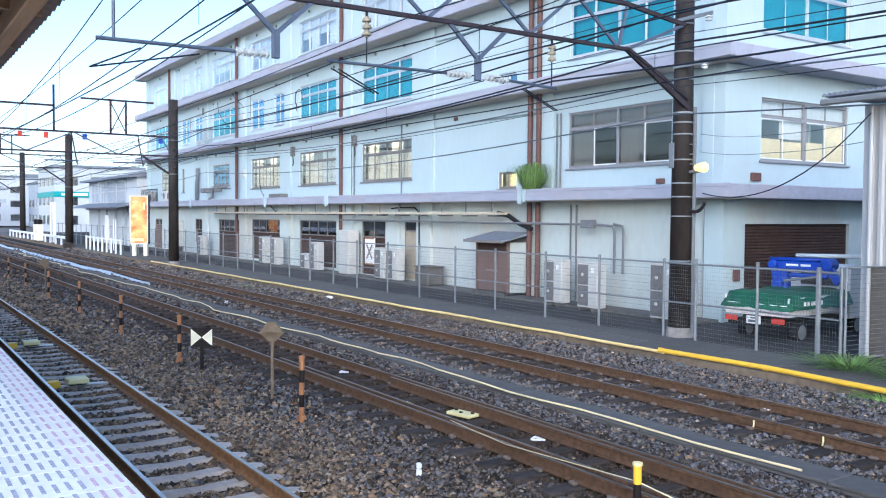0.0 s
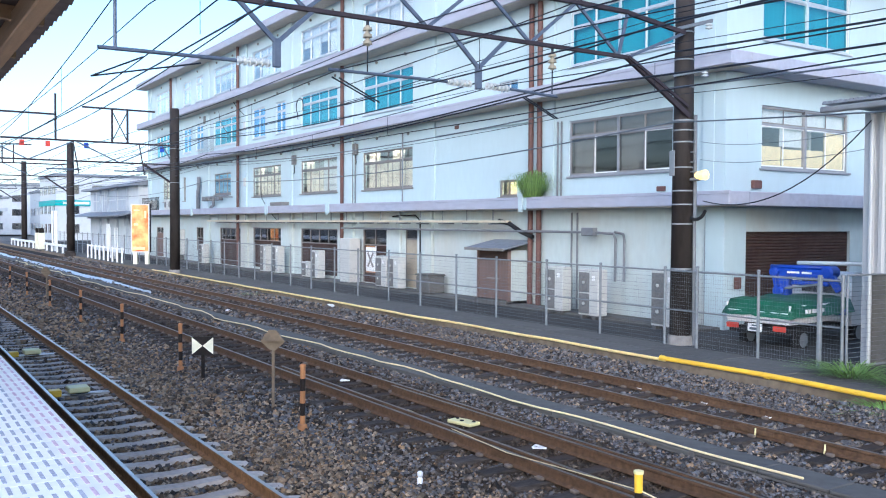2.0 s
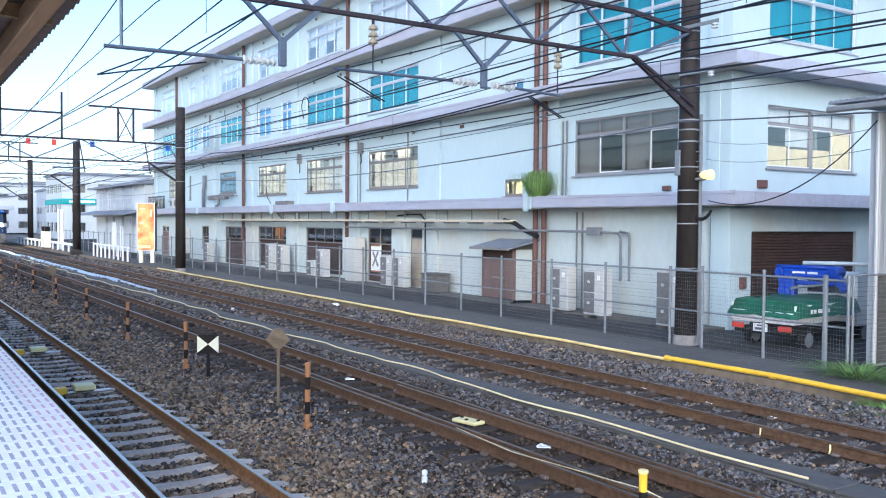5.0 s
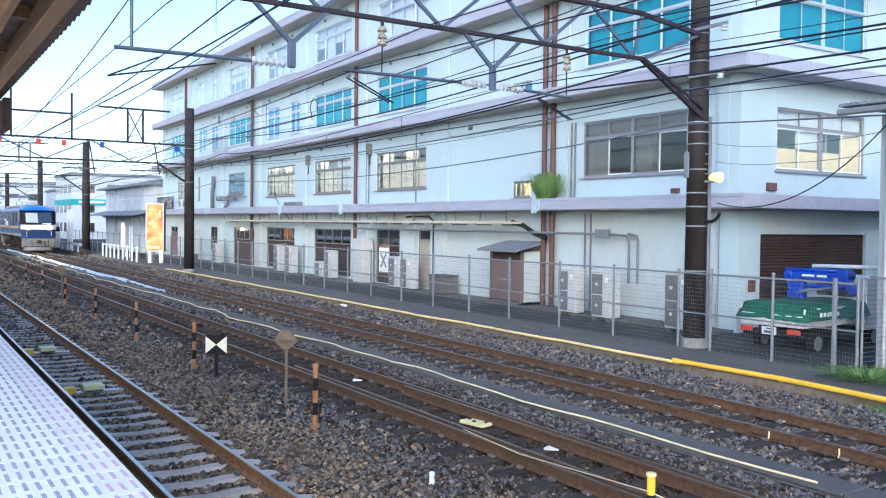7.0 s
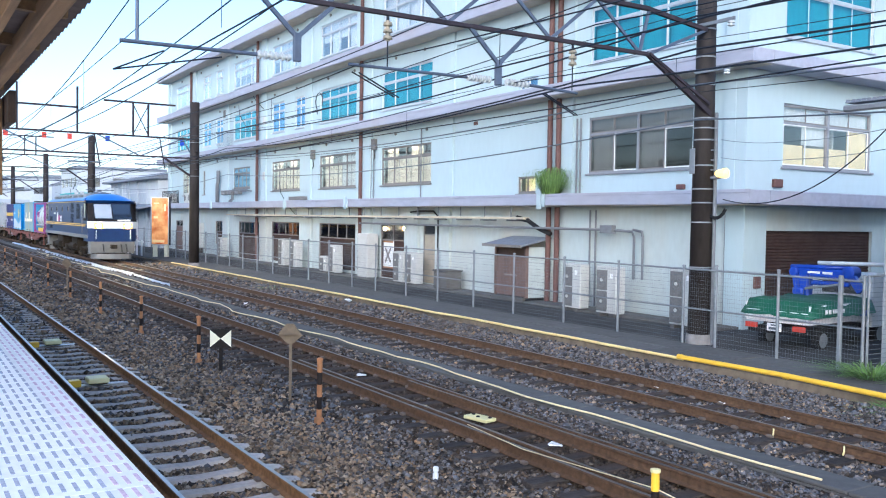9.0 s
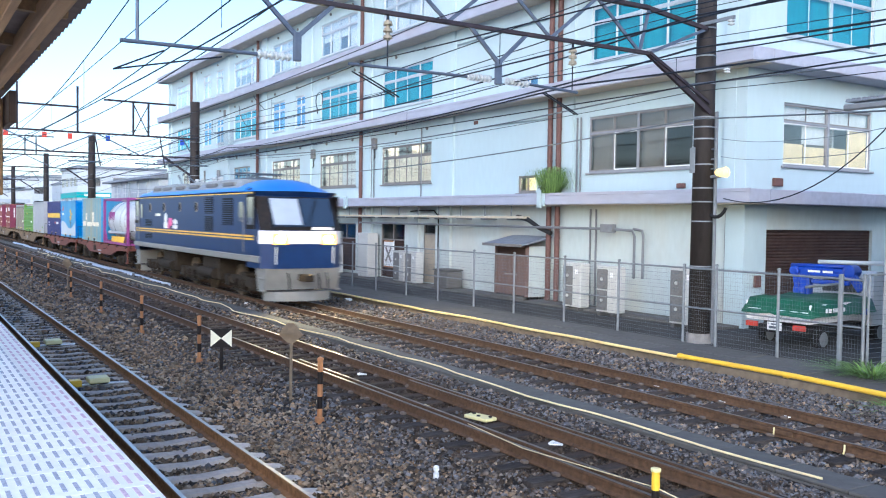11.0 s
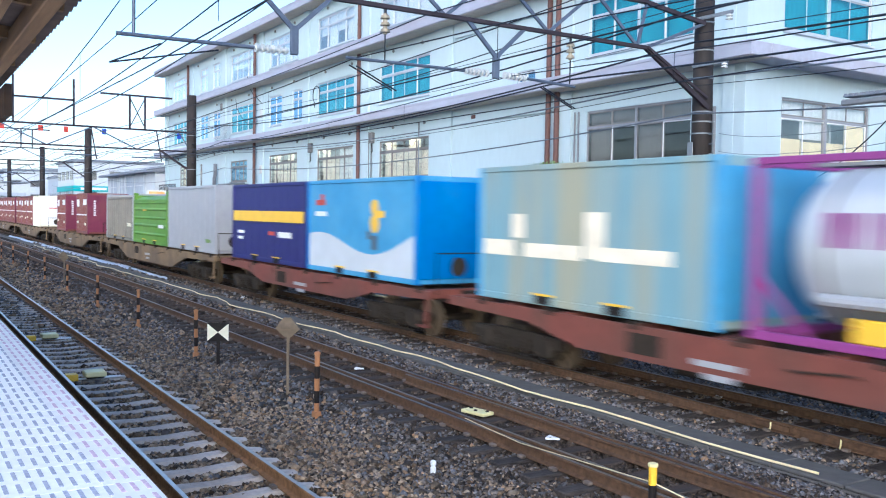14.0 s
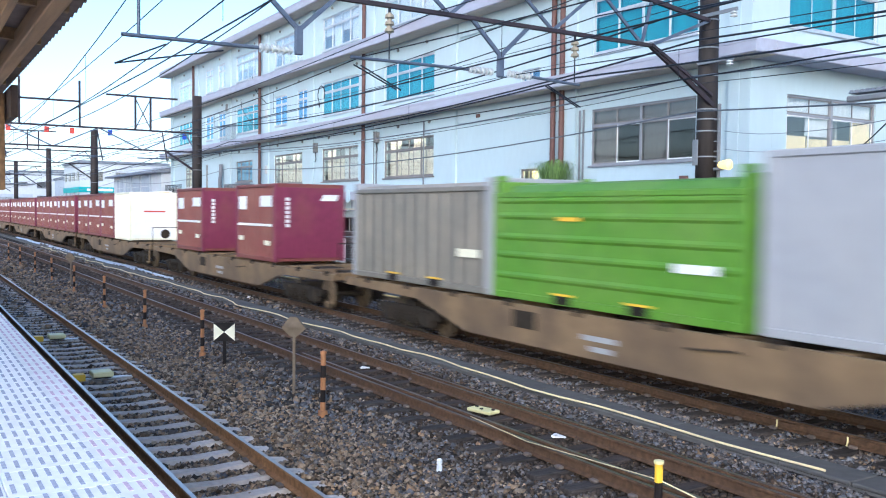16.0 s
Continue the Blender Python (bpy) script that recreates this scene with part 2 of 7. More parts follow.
MARK_BLACK = mat("marker_black", (0.014, 0.012, 0.012), 0.6, vary=0.2, grain=12, stain=5, dirt=(0.04, 0.026, 0.02), bump=0.1, spec=0.15)
CREAM = mat("sign_cream", (0.80, 0.77, 0.60), 0.5, vary=0.05, grain=10, stain=3, dirt=(0.6, 0.55, 0.4), bump=0.05)
SIGN_BROWN = mat("weathered_sign_back", (0.155, 0.115, 0.075), 0.7, vary=0.2, grain=10, stain=4, dirt=(0.075, 0.052, 0.036), bump=0.15)
ROPE = mat("pale_cable", (0.85, 0.70, 0.40), 0.6, vary=0.1, grain=10, stain=2, dirt=(0.55, 0.48, 0.35), bump=0.1)
WHITE = mat("white_paint", (0.80, 0.80, 0.80), 0.5, vary=0.05, grain=6, stain=1.5, dirt=(0.62, 0.6, 0.58), bump=0.05)
# pale blue-white of the sky's sheen along the trough
SHEEN = mat("pale_sheen", (0.40, 0.46, 0.56), 0.35, vary=0.12, grain=6, stain=1.5, dirt=(0.4, 0.42, 0.46), bump=0.4, bump_scale=12)
KERB = mat("kerb_tan", (0.2, 0.155, 0.11), 0.9, vary=0.25, grain=6, stain=0.8, dirt=(0.1, 0.085, 0.07), bump=0.3, spec=0.2)
HOSE = mat("hose_pale_yellow", (0.86, 0.66, 0.28), 0.35, vary=0.1, grain=5, stain=1.0, dirt=(0.7, 0.42, 0.12), bump=0.05)
RED = mat("red_paint", (0.5, 0.05, 0.03), 0.45, vary=0.1, grain=6, bump=0.05)
GREEN_TARP = mat("green_tarp", (0.006, 0.085, 0.042), 0.55, vary=0.2, grain=4, stain=2, dirt=(0.015, 0.13, 0.07), bump=0.5, bump_scale=9)
BLUE_CRANE = mat("crane_blue", (0.014, 0.055, 0.40), 0.4, vary=0.1, grain=5, bump=0.05)
WOOD_ROOF = mat("canopy_timber", (0.27, 0.15, 0.06), 0.8, vary=0.3, grain=5, stain=1, dirt=(0.11, 0.065, 0.035), bump=0.3, streak=(0.2, 3, 3))
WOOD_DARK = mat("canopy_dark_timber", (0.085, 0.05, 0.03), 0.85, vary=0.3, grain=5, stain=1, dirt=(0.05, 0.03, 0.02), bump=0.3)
ROOF_EDGE = mat("canopy_roof_sheet", (0.13, 0.085, 0.06), 0.7, vary=0.25, grain=8, bump=0.2)
ROOF_GREY = mat("roof_sheet_grey", (0.20, 0.22, 0.26), 0.6, vary=0.15, grain=4, stain=0.5, dirt=(0.14, 0.14, 0.16), bump=0.1)
CORRUGATED = mat("corrugated_white", (0.40, 0.41, 0.43), 0.5, 0.2, vary=0.06, grain=4, stain=1, dirt=(0.31, 0.29, 0.27), bump=0.05, streak=(1, 1, 0.3))
LEAF = mat("grass_leaf", (0.13, 0.22, 0.05), 0.6, vary=0.3, grain=5, bump=0.0, island=0.5)
# pale blue-grey tones, on distant things with the haze mixed into the colour
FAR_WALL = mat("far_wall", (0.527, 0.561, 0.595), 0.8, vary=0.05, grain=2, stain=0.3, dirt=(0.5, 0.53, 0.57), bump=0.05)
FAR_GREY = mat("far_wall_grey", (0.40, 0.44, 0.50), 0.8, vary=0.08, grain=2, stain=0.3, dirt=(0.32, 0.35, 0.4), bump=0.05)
TEAL_SIGN = mat("teal_sign", (0.02, 0.36, 0.36), 0.5, vary=0.08, grain=3, bump=0.0)
LAMP_WARM = glow("lamp_warm", (1.0, 0.66, 0.12), 1.3)
LAMP_ROOM = glow("room_tube_lamp", (1.0, 0.80, 0.36), 40.0)
HEADLIGHT = glow("headlight", (1.0, 0.70, 0.28), 1100.0)
# orange halo of the headlights, given to their housings as a glow
LAMP_HALO = glow("headlight_halo", (1.0, 0.40, 0.06), 0.9)
# glow of the tubes added to brighten the warm first-floor panes
PANE_FILL = glow("pane_fill_tube", (1.0, 0.84, 0.56), 32.0)
POSTER = lit_print("lit_poster_orange", (0.62, 0.14, 0.02), (1.0, 0.52, 0.18), 1.3, 0.1)
POSTER_PALE = glow("lit_poster_pale", (1.0, 0.62, 0.28), 0.15)
# cream of the reflection in the east window's lower panes
REFLECTED = mat("cream_reflection", (0.86, 0.70, 0.40), 0.9, vary=0.1, grain=4, stain=1.2, bump=0.0)
FRAME_GREY = mat("window_frame_grey", (0.27, 0.27, 0.29), 0.5, 0.2, vary=0.1, bump=0.05)
PORCELAIN_TAN = mat("porcelain_tan", (0.26, 0.22, 0.15), 0.3, vary=0.1, grain=6, bump=0.0)


# ---- mesh builders ----
class Shape:
    """Collects vertices and faces of one mesh."""

    def __init__(self):
        self.v, self.f, self.weld = [], [], False

    def box(self, x0, x1, y0, y1, z0, z1, c=0.0):
        x0, x1, y0, y1, z0, z1 = min(x0, x1), max(x0, x1), min(y0, y1), max(y0, y1), min(z0, z1), max(z0, z1)
        b = len(self.v)
        if c <= 0:
            self.v += [(x, y, z) for z in (z0, z1) for y in (y0, y1) for x in (x0, x1)]
            self.f += [tuple(b + i for i in q) for q in ((0, 2, 3, 1), (4, 5, 7, 6), (0, 1, 5, 4), (2, 6, 7, 3), (0, 4, 6, 2), (1, 3, 7, 5))]
            return self
        c = min(c, (x1 - x0) / 2.5, (y1 - y0) / 2.5, (z1 - z0) / 2.5)
        ring = lambda d, z: [(x0 + d, y0 + c, z), (x0 + c, y0 + d, z), (x1 - c, y0 + d, z), (x1 - d, y0 + c, z),
                             (x1 - d, y1 - c, z), (x1 - c, y1 - d, z), (x0 + c, y1 - d, z), (x0 + d, y1 - c, z)]
        for d, z in ((c, z0), (0, z0 + c), (0, z1 - c), (c, z1)):
            self.v += ring(d, z)
        for k in range(3):
            for i in range(8):
                j = (i + 1) % 8
                self.f.append((b + 8 * k + i, b + 8 * k + j, b + 8 * k + 8 + j, b + 8 * k + 8 + i))
        self.f.append(tuple(b + i for i in range(7, -1, -1)))
        self.f.append(tuple(b + 24 + i for i in range(8)))
        return self

    def tube(self, p, q, r, n=8, r2=None, caps=True):
        p, q = Vector(p), Vector(q)
        r2 = r if r2 is None else r2
        d = (q - p).normalized()
        a = d.orthogonal().normalized()
        e = d.cross(a)
        b = len(self.v)
        for o, rr in ((p, r), (q, r2)):
            for i in range(n):
                t = 2 * math.pi * i / n
                self.v.append(tuple(o + a * (rr * math.cos(t)) + e * (rr * math.sin(t))))
        for i in range(n):
            j = (i + 1) % n
            self.f.append((b + i, b + j, b + n + j, b + n + i))
        if caps:
            self.f.append(tuple(b + i for i in range(n - 1, -1, -1)))
            self.f.append(tuple(b + n + i for i in range(n)))
        return self

    def line(self, pts, r, n=6):
        """A round tube swept along a row of points."""
        pts = [Vector(p) for p in pts]
        b, k = len(self.v), len(pts)
        a = (pts[1] - pts[0]).normalized().orthogonal().normalized()
        for i, p in enumerate(pts):
            d = (pts[min(i + 1, k - 1)] - pts[max(i - 1, 0)]).normalized()
            a = (a - d * a.dot(d)).normalized()
            e = d.cross(a)
            for j in range(n):
                t = 2 * math.pi * j / n
                self.v.append(tuple(p + a * (r * math.cos(t)) + e * (r * math.sin(t))))
        for i in range(k - 1):
            for j in range(n):
                m = (j + 1) % n
                self.f.append((b + i * n + j, b + i * n + m, b + (i + 1) * n + m, b + (i + 1) * n + j))
        self.f.append(tuple(b + j for j in range(n - 1, -1, -1)))
        self.f.append(tuple(b + (k - 1) * n + j for j in range(n)))
        return self

    def prism(self, outline, axis, lo, hi):
        """A closed outline of pairs, pushed along an axis; the pairs fill the other two axes in their order."""
        n, b = len(outline), len(self.v)
        for s in (lo, hi):
            for u, w in outline:
                self.v.append((s, u, w) if axis == "x" else (u, s, w) if axis == "y" else (u, w, s))
        for i in range(n):
            j = (i + 1) % n
            self.f.append((b + i, b + j, b + n + j, b + n + i))
        self.f.append(tuple(b + i for i in range(n - 1, -1, -1)))
        self.f.append(tuple(b + n + i for i in range(n)))
        return self

    def turn(self, profile, x, y, z, n=12, axis="z"):
        """A body of revolution of (radius, height) pairs."""
        b = len(self.v)
        for r, h in profile:
            for i in range(n):
                t = 2 * math.pi * i / n
                u, w = r * math.cos(t), r * math.sin(t)
                self.v.append((x + u, y + w, z + h) if axis == "z" else (x + u, y + h, z + w) if axis == "y" else (x + h, y + u, z + w))
        for k in range(len(profile) - 1):
            for i in range(n):
                j = (i + 1) % n
                self.f.append((b + k * n + i, b + k * n + j, b + (k + 1) * n + j, b + (k + 1) * n + i))
        self.f.append(tuple(b + i for i in range(n - 1, -1, -1)))
        self.f.append(tuple(b + (len(profile) - 1) * n + i for i in range(n)))
        return self

    def quad(self, *pts):
        b = len(self.v)
        self.v += [tuple(p) for p in pts]
        self.f.append(tuple(range(b, b + len(pts))))
        return self

    def bar(self, p, q, w, h=None):
        """A square-section bar between two points."""
        p, q = Vector(p), Vector(q)
        h = w if h is None else h
        d = (q - p).normalized()
        up = Vector((0, 0, 1)) if abs(d.z) < 0.95 else Vector((0, 1, 0))
        a = d.cross(up).normalized() * (w / 2)
        e = a.cross(d).normalized() * (h / 2)
        b = len(self.v)
        for o in (p, q):
            self.v += [tuple(o + s * a + t * e) for s, t in ((-1, -1), (1, -1), (1, 1), (-1, 1))]
        self.f += [tuple(b + i for i in q4) for q4 in ((0, 1, 2, 3), (7, 6, 5, 4), (0, 4, 5, 1), (1, 5, 6, 2), (2, 6, 7, 3), (3, 7, 4, 0))]
        return self

    def mesh(self, name, material, smooth=False):
        me = bpy.data.meshes.new(name)
        me.from_pydata(self.v, [], self.f)
        bm = bmesh.new()
        bm.from_mesh(me)
        if self.weld:
            bmesh.ops.remove_doubles(bm, verts=bm.verts, dist=0.0002)
        bmesh.ops.recalc_face_normals(bm, faces=bm.faces)
        bm.to_mesh(me)
        bm.free()
        me.materials.append(material)
        if smooth:
            me.polygons.foreach_set("use_smooth", [True] * len(me.polygons))
        return me


def part(name, shape, material, parent, label="", kind="", smooth=False, at=None):
    """ONE mesh object under a thing or under a part; at: its own place in its parent's space."""
    ob = new(name, shape.mesh(name, material, smooth) if isinstance(shape, Shape) else shape)
    ob.parent = parent
    if at is not None:
        ob.matrix_basis = at if isinstance(at, Matrix) else Matrix.Translation(at)
    return tagged(ob, label, kind=kind)


def thing(name, label, category, group="", kind="", at=(0, 0, 0)):
    ob = new(name)
    ob.empty_display_size = 0.2
    ob.matrix_basis = at if isinstance(at, Matrix) else Matrix.Translation(at)
    return tagged(ob, label, category, group, kind)


def solid(name, shape, material, label, category, group="", kind="", at=(0, 0, 0), smooth=False):
    """A thing of one mesh."""
    ob = new(name, shape.mesh(name, material, smooth))
    ob.matrix_basis = at if isinstance(at, Matrix) else Matrix.Translation(at)
    return tagged(ob, label, category, group, kind)


def grid_wall(shape, along, a0, a1, z0, z1, y0, y1, holes):
    """A wall of thickness y0..y1 along x or y, with holes (a0, a1, z0, z1) right through."""
    xs = sorted({a0, a1, *(h[0] for h in holes), *(h[1] for h in holes)})
    zs = sorted({z0, z1, *(h[2] for h in holes), *(h[3] for h in holes)})
    for p, q in zip(xs, xs[1:]):
        run = None
        for r, s in zip(zs, zs[1:]):
            full = not any(h[0] <= (p + q) / 2 <= h[1] and h[2] <= (r + s) / 2 <= h[3] for h in holes)
            if full:
                run = (run[0], s) if run else (r, s)
            if run and (not full or s == zs[-1]):
                if along == "x":
                    shape.box(p, q, y0, y1, *run)
                else:
                    shape.box(y0, y1, p, q, *run)
                run = None
    shape.weld = True
    return shape


# ---- ground, ballast and tracks (x along the line, y away from the platform, z = 0 at the rail heads) ----
ground = solid("ground", Shape().box(-1500, 1500, -1500, 1500, -1.2, -0.62), EARTH, "bare grey earth ground reaching to the horizon", "ground", kind="structure")
X0, X1 = -190.0, 14.0
TRACKS = (3.05, 7.34, 11.28)


def bed_height(x, y):
    """The top of the ballast: level between the rails, lower between the tracks."""
    d = min(abs(y - c) for c in TRACKS)
    z = -0.215 - 0.07 * max(0.0, min(1.0, (d - 1.25) / 0.6))
    if y > 13.2:
        z = -0.285 + 0.09 * min(1.0, (y - 13.2) / 0.9)
    return z + 0.018 * noise.noise((x * 1.6, y * 1.6, 0)) + 0.02 * noise.noise((x * 0.25, y * 0.4, 3))


def ballast_bed():
    s = Shape()
    xs = [X0 + i * 2.0 for i in range(65)] + [-60 + i * 0.5 for i in range(149)]
    xs = sorted(set(x for x in xs if x <= X1))
    ys = [1.5 + i * 0.25 for i in range(51)]
    for x in xs:
        for y in ys:
            s.v.append((x, y, bed_height(x, y)))
    n = len(ys)
    for i in range(len(xs) - 1):
        for j in range(n - 1):
            s.f.append((i * n + j, (i + 1) * n + j, (i + 1) * n + j + 1, i * n + j + 1))
    return solid("ballast", s, BALLAST, "crushed stone ballast bed, darkened for the shade between its stones", "ballast", kind="structure", smooth=True)


bed = ballast_bed()


def scatter_stones():
    """Loose stones on the bed, finer and denser where the camera is near."""
    rng = np.random.default_rng(4)
    octa = np.array([(1, 0, 0), (-1, 0, 0), (0, 1, 0), (0, -1, 0), (0, 0, 1), (0, 0, -1)], float)
    faces = np.array([(0, 2, 4), (2, 1, 4), (1, 3, 4), (3, 0, 4), (2, 0, 5), (1, 2, 5), (3, 1, 5), (0, 3, 5)])
    zones = ((-13, 1, 2.0, 14.2, 620, 0.031), (-24, -13, 2.0, 14.2, 330, 0.038), (-45, -24, 2.0, 14.2, 110, 0.054), (-80, -45, 3.5, 14.2, 34, 0.075))
    place, size = [], []
    for a, b, c, d, dense, r in zones:
        k = int((b - a) * (d - c) * dense)
        xy = np.stack([rng.uniform(a, b, k), rng.uniform(c, d, k)], 1)
        place.append(xy)
        size.append(r * rng.lognormal(0, 0.28, k))
    xy, size = np.concatenate(place), np.concatenate(size)
    # off the sleepers' tops between the rails, most of them
    on = np.zeros(len(xy), bool)
    for c, pitch, half in ((TRACKS[0], 0.57, 1.0), (TRACKS[1], 0.62, 1.1), (TRACKS[2], 0.62, 1.1)):
        near = np.abs(xy[:, 1] - c) < half
        on |= near & (np.abs((xy[:, 0] + 190) % pitch - pitch / 2) < 0.12)
    keep = ~on | (rng.random(len(xy)) < 0.05)
    keep &= ~((xy[:, 1] > 9.3) & (xy[:, 1] < 9.95))
    xy, size = xy[keep], size[keep]
    n = len(xy)
    z = np.array([bed_height(x, y) for x, y in xy])
    v = octa[None] * rng.uniform(0.65, 1.25, (n, 6, 3)) + rng.normal(0, 0.16, (n, 6, 3))
    a, b = rng.uniform(0, 6.28, n), rng.uniform(-0.9, 0.9, n)
    ca, sa, cb, sb = np.cos(a), np.sin(a), np.cos(b), np.sin(b)
    v = np.stack([v[..., 0], v[..., 1] * cb[:, None] - v[..., 2] * sb[:, None], v[..., 1] * sb[:, None] + v[..., 2] * cb[:, None]], -1)
    v = np.stack([v[..., 0] * ca[:, None] - v[..., 1] * sa[:, None], v[..., 0] * sa[:, None] + v[..., 1] * ca[:, None], v[..., 2] * 0.8], -1)
    v = v * size[:, None, None] + np.stack([xy[:, 0], xy[:, 1], z + size * 0.25], 1)[:, None]
    # rust from the brakes lies near the platform, oil and grime in the middle track
    edge = xy[:, 1] + rng.normal(0, 0.5, n)
    oily = (edge > 6.3) & (edge < 8.5)
    warm = (edge < 5.4) & (rng.random(n) < 0.75) | (rng.random(n) < 0.12)
    kinds = ((~oily & ~warm, STONE, "loose angular blue-grey track stones"), (warm & ~oily, STONE_WARM, "loose angular rust-tinged track stones"),
             (oily, STONE_OILY, "loose dark oily stones of the middle track"))
    for pick, material, label in kinds:
        k = int(pick.sum())
        f = (faces[None] + 6 * np.arange(k)[:, None, None]).reshape(-1)
        me = bpy.data.meshes.new("ballast_stones")
        me.vertices.add(k * 6)
        me.vertices.foreach_set("co", v[pick].reshape(-1))
        me.loops.add(len(f))
        me.loops.foreach_set("vertex_index", f)
        me.polygons.add(k * 8)
        me.polygons.foreach_set("loop_start", np.arange(k * 8) * 3)
        me.update(calc_edges=True)
        me.materials.append(material)
        tagged(new("ballast_stones", me), label, "stones", kind="stuff")


scatter_stones()


def rail_outline(y):
    half = [(0.063, -0.153), (0.063, -0.143), (0.014, -0.12), (0.009, -0.045), (0.032, -0.034), (0.0325, -0.009), (0.024, -0.002)]
    return [(y + a, z) for a, z in half] + [(y - a, z) for a, z in reversed(half)]


def rail(y, x0, x1, parent, top, name="rail"):
    r = part(name, Shape().prism(rail_outline(y), "x", x0, x1), RAIL_RUST_LIT if top is RAIL_TOP else RAIL_SIDE, parent)
    part("rail_head", Shape().box(x0, x1, y - 0.0235, y + 0.0235, -0.0035, 0.0015), top, r, "worn running surface")
    return r


def pc_sleeper():
    s = Shape()
    ys = (-1.0, -0.72, -0.36, 0.0, 0.36, 0.72, 1.0)
    tops = (-0.2, -0.158, -0.168, -0.185, -0.168, -0.158, -0.2)
    for a, b, p, q in zip(ys, ys[1:], tops, tops[1:]):
        n = len(s.v)
        for y, z in ((a, p), (b, q)):
            s.v += [(-0.13, y, -0.33), (-0.095, y, z), (0.095, y, z), (0.13, y, -0.33)]
        for i in range(4):
            j = (i + 1) % 4
            s.f.append((n + i, n + j, n + 4 + j, n + 4 + i))
    n = len(s.v)
    s.f += [(0, 1, 2, 3), (n - 1, n - 2, n - 3, n - 4)]
    s.weld = True
    return s


def track(y, number, pitch, sleeper, sleeper_mat, top, label):
    t = thing("railway_track", label, "railway track", "railway tracks", at=(0, y, 0))
    for s in (-0.575, 0.575):
        rail(s, X0, X1, t, top)
    me = sleeper.mesh("sleeper", sleeper_mat)
    clips, far = Shape(), Shape()
    n = int((X1 - X0) / pitch)
    for i in range(n):
        x = X0 + (i + 0.5) * pitch
        if x < -150:
            continue
        if n - i <= 290:
            part("sleeper", me, sleeper_mat, t, at=(x, 0, 0))
        if -45 < x:
            for s in (-0.575, 0.575):
                for d in (-0.1, 0.1):
                    clips.box(x - 0.055, x + 0.055, s + d - 0.035, s + d + 0.035, -0.162, -0.118, 0.012)
    part("rail_clip", clips, CLIP, t, kind="stuff")
    return t


track_near = track(TRACKS[0], 1, 0.57, pc_sleeper(), PC, RAIL_TOP, "narrow-gauge track on pale concrete sleepers beside the platform")
wood = Shape().box(-0.11, 0.11, -1.1, 1.1, -0.31, -0.162, 0.012)
track_mid = track(TRACKS[1], 2, 0.62, wood, TIMBER, RAIL_DULL, "rusty narrow-gauge track with guard rails on timber sleepers")
track_far = track(TRACKS[2], 3, 0.62, wood, TIMBER, RAIL_DULL, "rust-brown narrow-gauge freight track on dark timber sleepers")
rail(-0.565 + 0.15, -16.5, 3, track_mid, RAIL_DULL, "guard_rail")
rail(0.565 - 0.13, -13.5, 3, track_mid, RAIL_DULL, "guard_rail")
part("rail_joint_bar", Shape().box(-8.4, -7.7, -0.62, -0.6, -0.12, -0.04, 0.01), RAIL_SIDE, track_far)
for x in (-8.0, -6.9):
    part("bond_wire", Shape().line([(x, -0.63, -0.03), (x + 0.02, -0.66, -0.09), (x, -0.65, -0.15)], 0.012), YELLOW_PALE, track_far, "pale rail bond")


def track_box(x, y, turn=0.0):
    b = thing("track_sensor", "pale yellow signalling transponder box on a bracket between rails", "signal box", "track transponders", at=pose(x, y, -0.16, 0, 0, turn))
    part("bracket", Shape().box(-0.05, 0.05, -0.5, 0.5, 0.0, 0.03, 0.008), WHITE, b)
    part("housing", Shape().box(-0.17, 0.17, -0.2, 0.16, 0.05, 0.15, 0.02), YELLOW_PALE, b)
    part("foot", Shape().box(-0.13, 0.13, -0.17, 0.13, 0.03, 0.06, 0.01), BLACK, b)
    part("end_block", Shape().box(-0.1, 0.1, -0.5, -0.3, 0.0, 0.12, 0.012), YELLOW, b)


track_box(-16.39, 3.05)
track_box(-21.68, 3.05)
slab = thing("rail_cover_plate", "pale yellowish plate laid between the rails", "cover plate", at=pose(-10.92, 7.55, -0.16, 0, 0, 12))
part("plate", Shape().box(-0.24, 0.24, -0.12, 0.12, 0, 0.05, 0.01), YELLOW_PALE, slab)
for i in (-0.17, 0, 0.17):
    part("bolt", Shape().turn([(0.03, 0.05), (0.03, 0.065), (0.0, 0.066)], i, 0.04 * (1 if i else -1), 0), MARK_BLACK, slab)


def litter(x, y, z, turn, size):
    s = Shape()
    for i in range(3):
        a, b = 2.1 * i + 0.3, 2.1 * i + 2.4
        s.bar((size * math.cos(a), size * 0.7 * math.sin(a), 0.015), (size * math.cos(b), size * 0.7 * math.sin(b), 0.02), 0.03, 0.02)
    solid("white_wire_loop", s, WHITE, "bent white painted mark bar lying on the ballast", "track mark", "white track marks", at=pose(x, y, z, 0, 0, turn))


litter(-9.15, 7.56, -0.15, 10, 0.12)
litter(-15.06, 7.6, -0.15, 30, 0.11)
litter(-8.64, 11.9, -0.15, 20, 0.18)
litter(-11.43, 11.9, -0.15, 60, 0.13)
litter(-9.9, 11.85, -0.15, 40, 0.1)
for x, y in ((-29.65, 14.4), (-29.7, 10.45)):
    s = Shape()
    for k in range(4):
        s.turn([(0.0, 0), (0.13 - 0.02 * k, 0.02), (0.09, 0.09), (0.0, 0.12)], 0.1 * k - 0.15, 0.06 * math.sin(k * 2), 0.0, 7)
    solid("white_bag", s, WHITE, "crumpled white plastic bag lying on the ballast", "litter", "white litter", at=(x, y, -0.27))

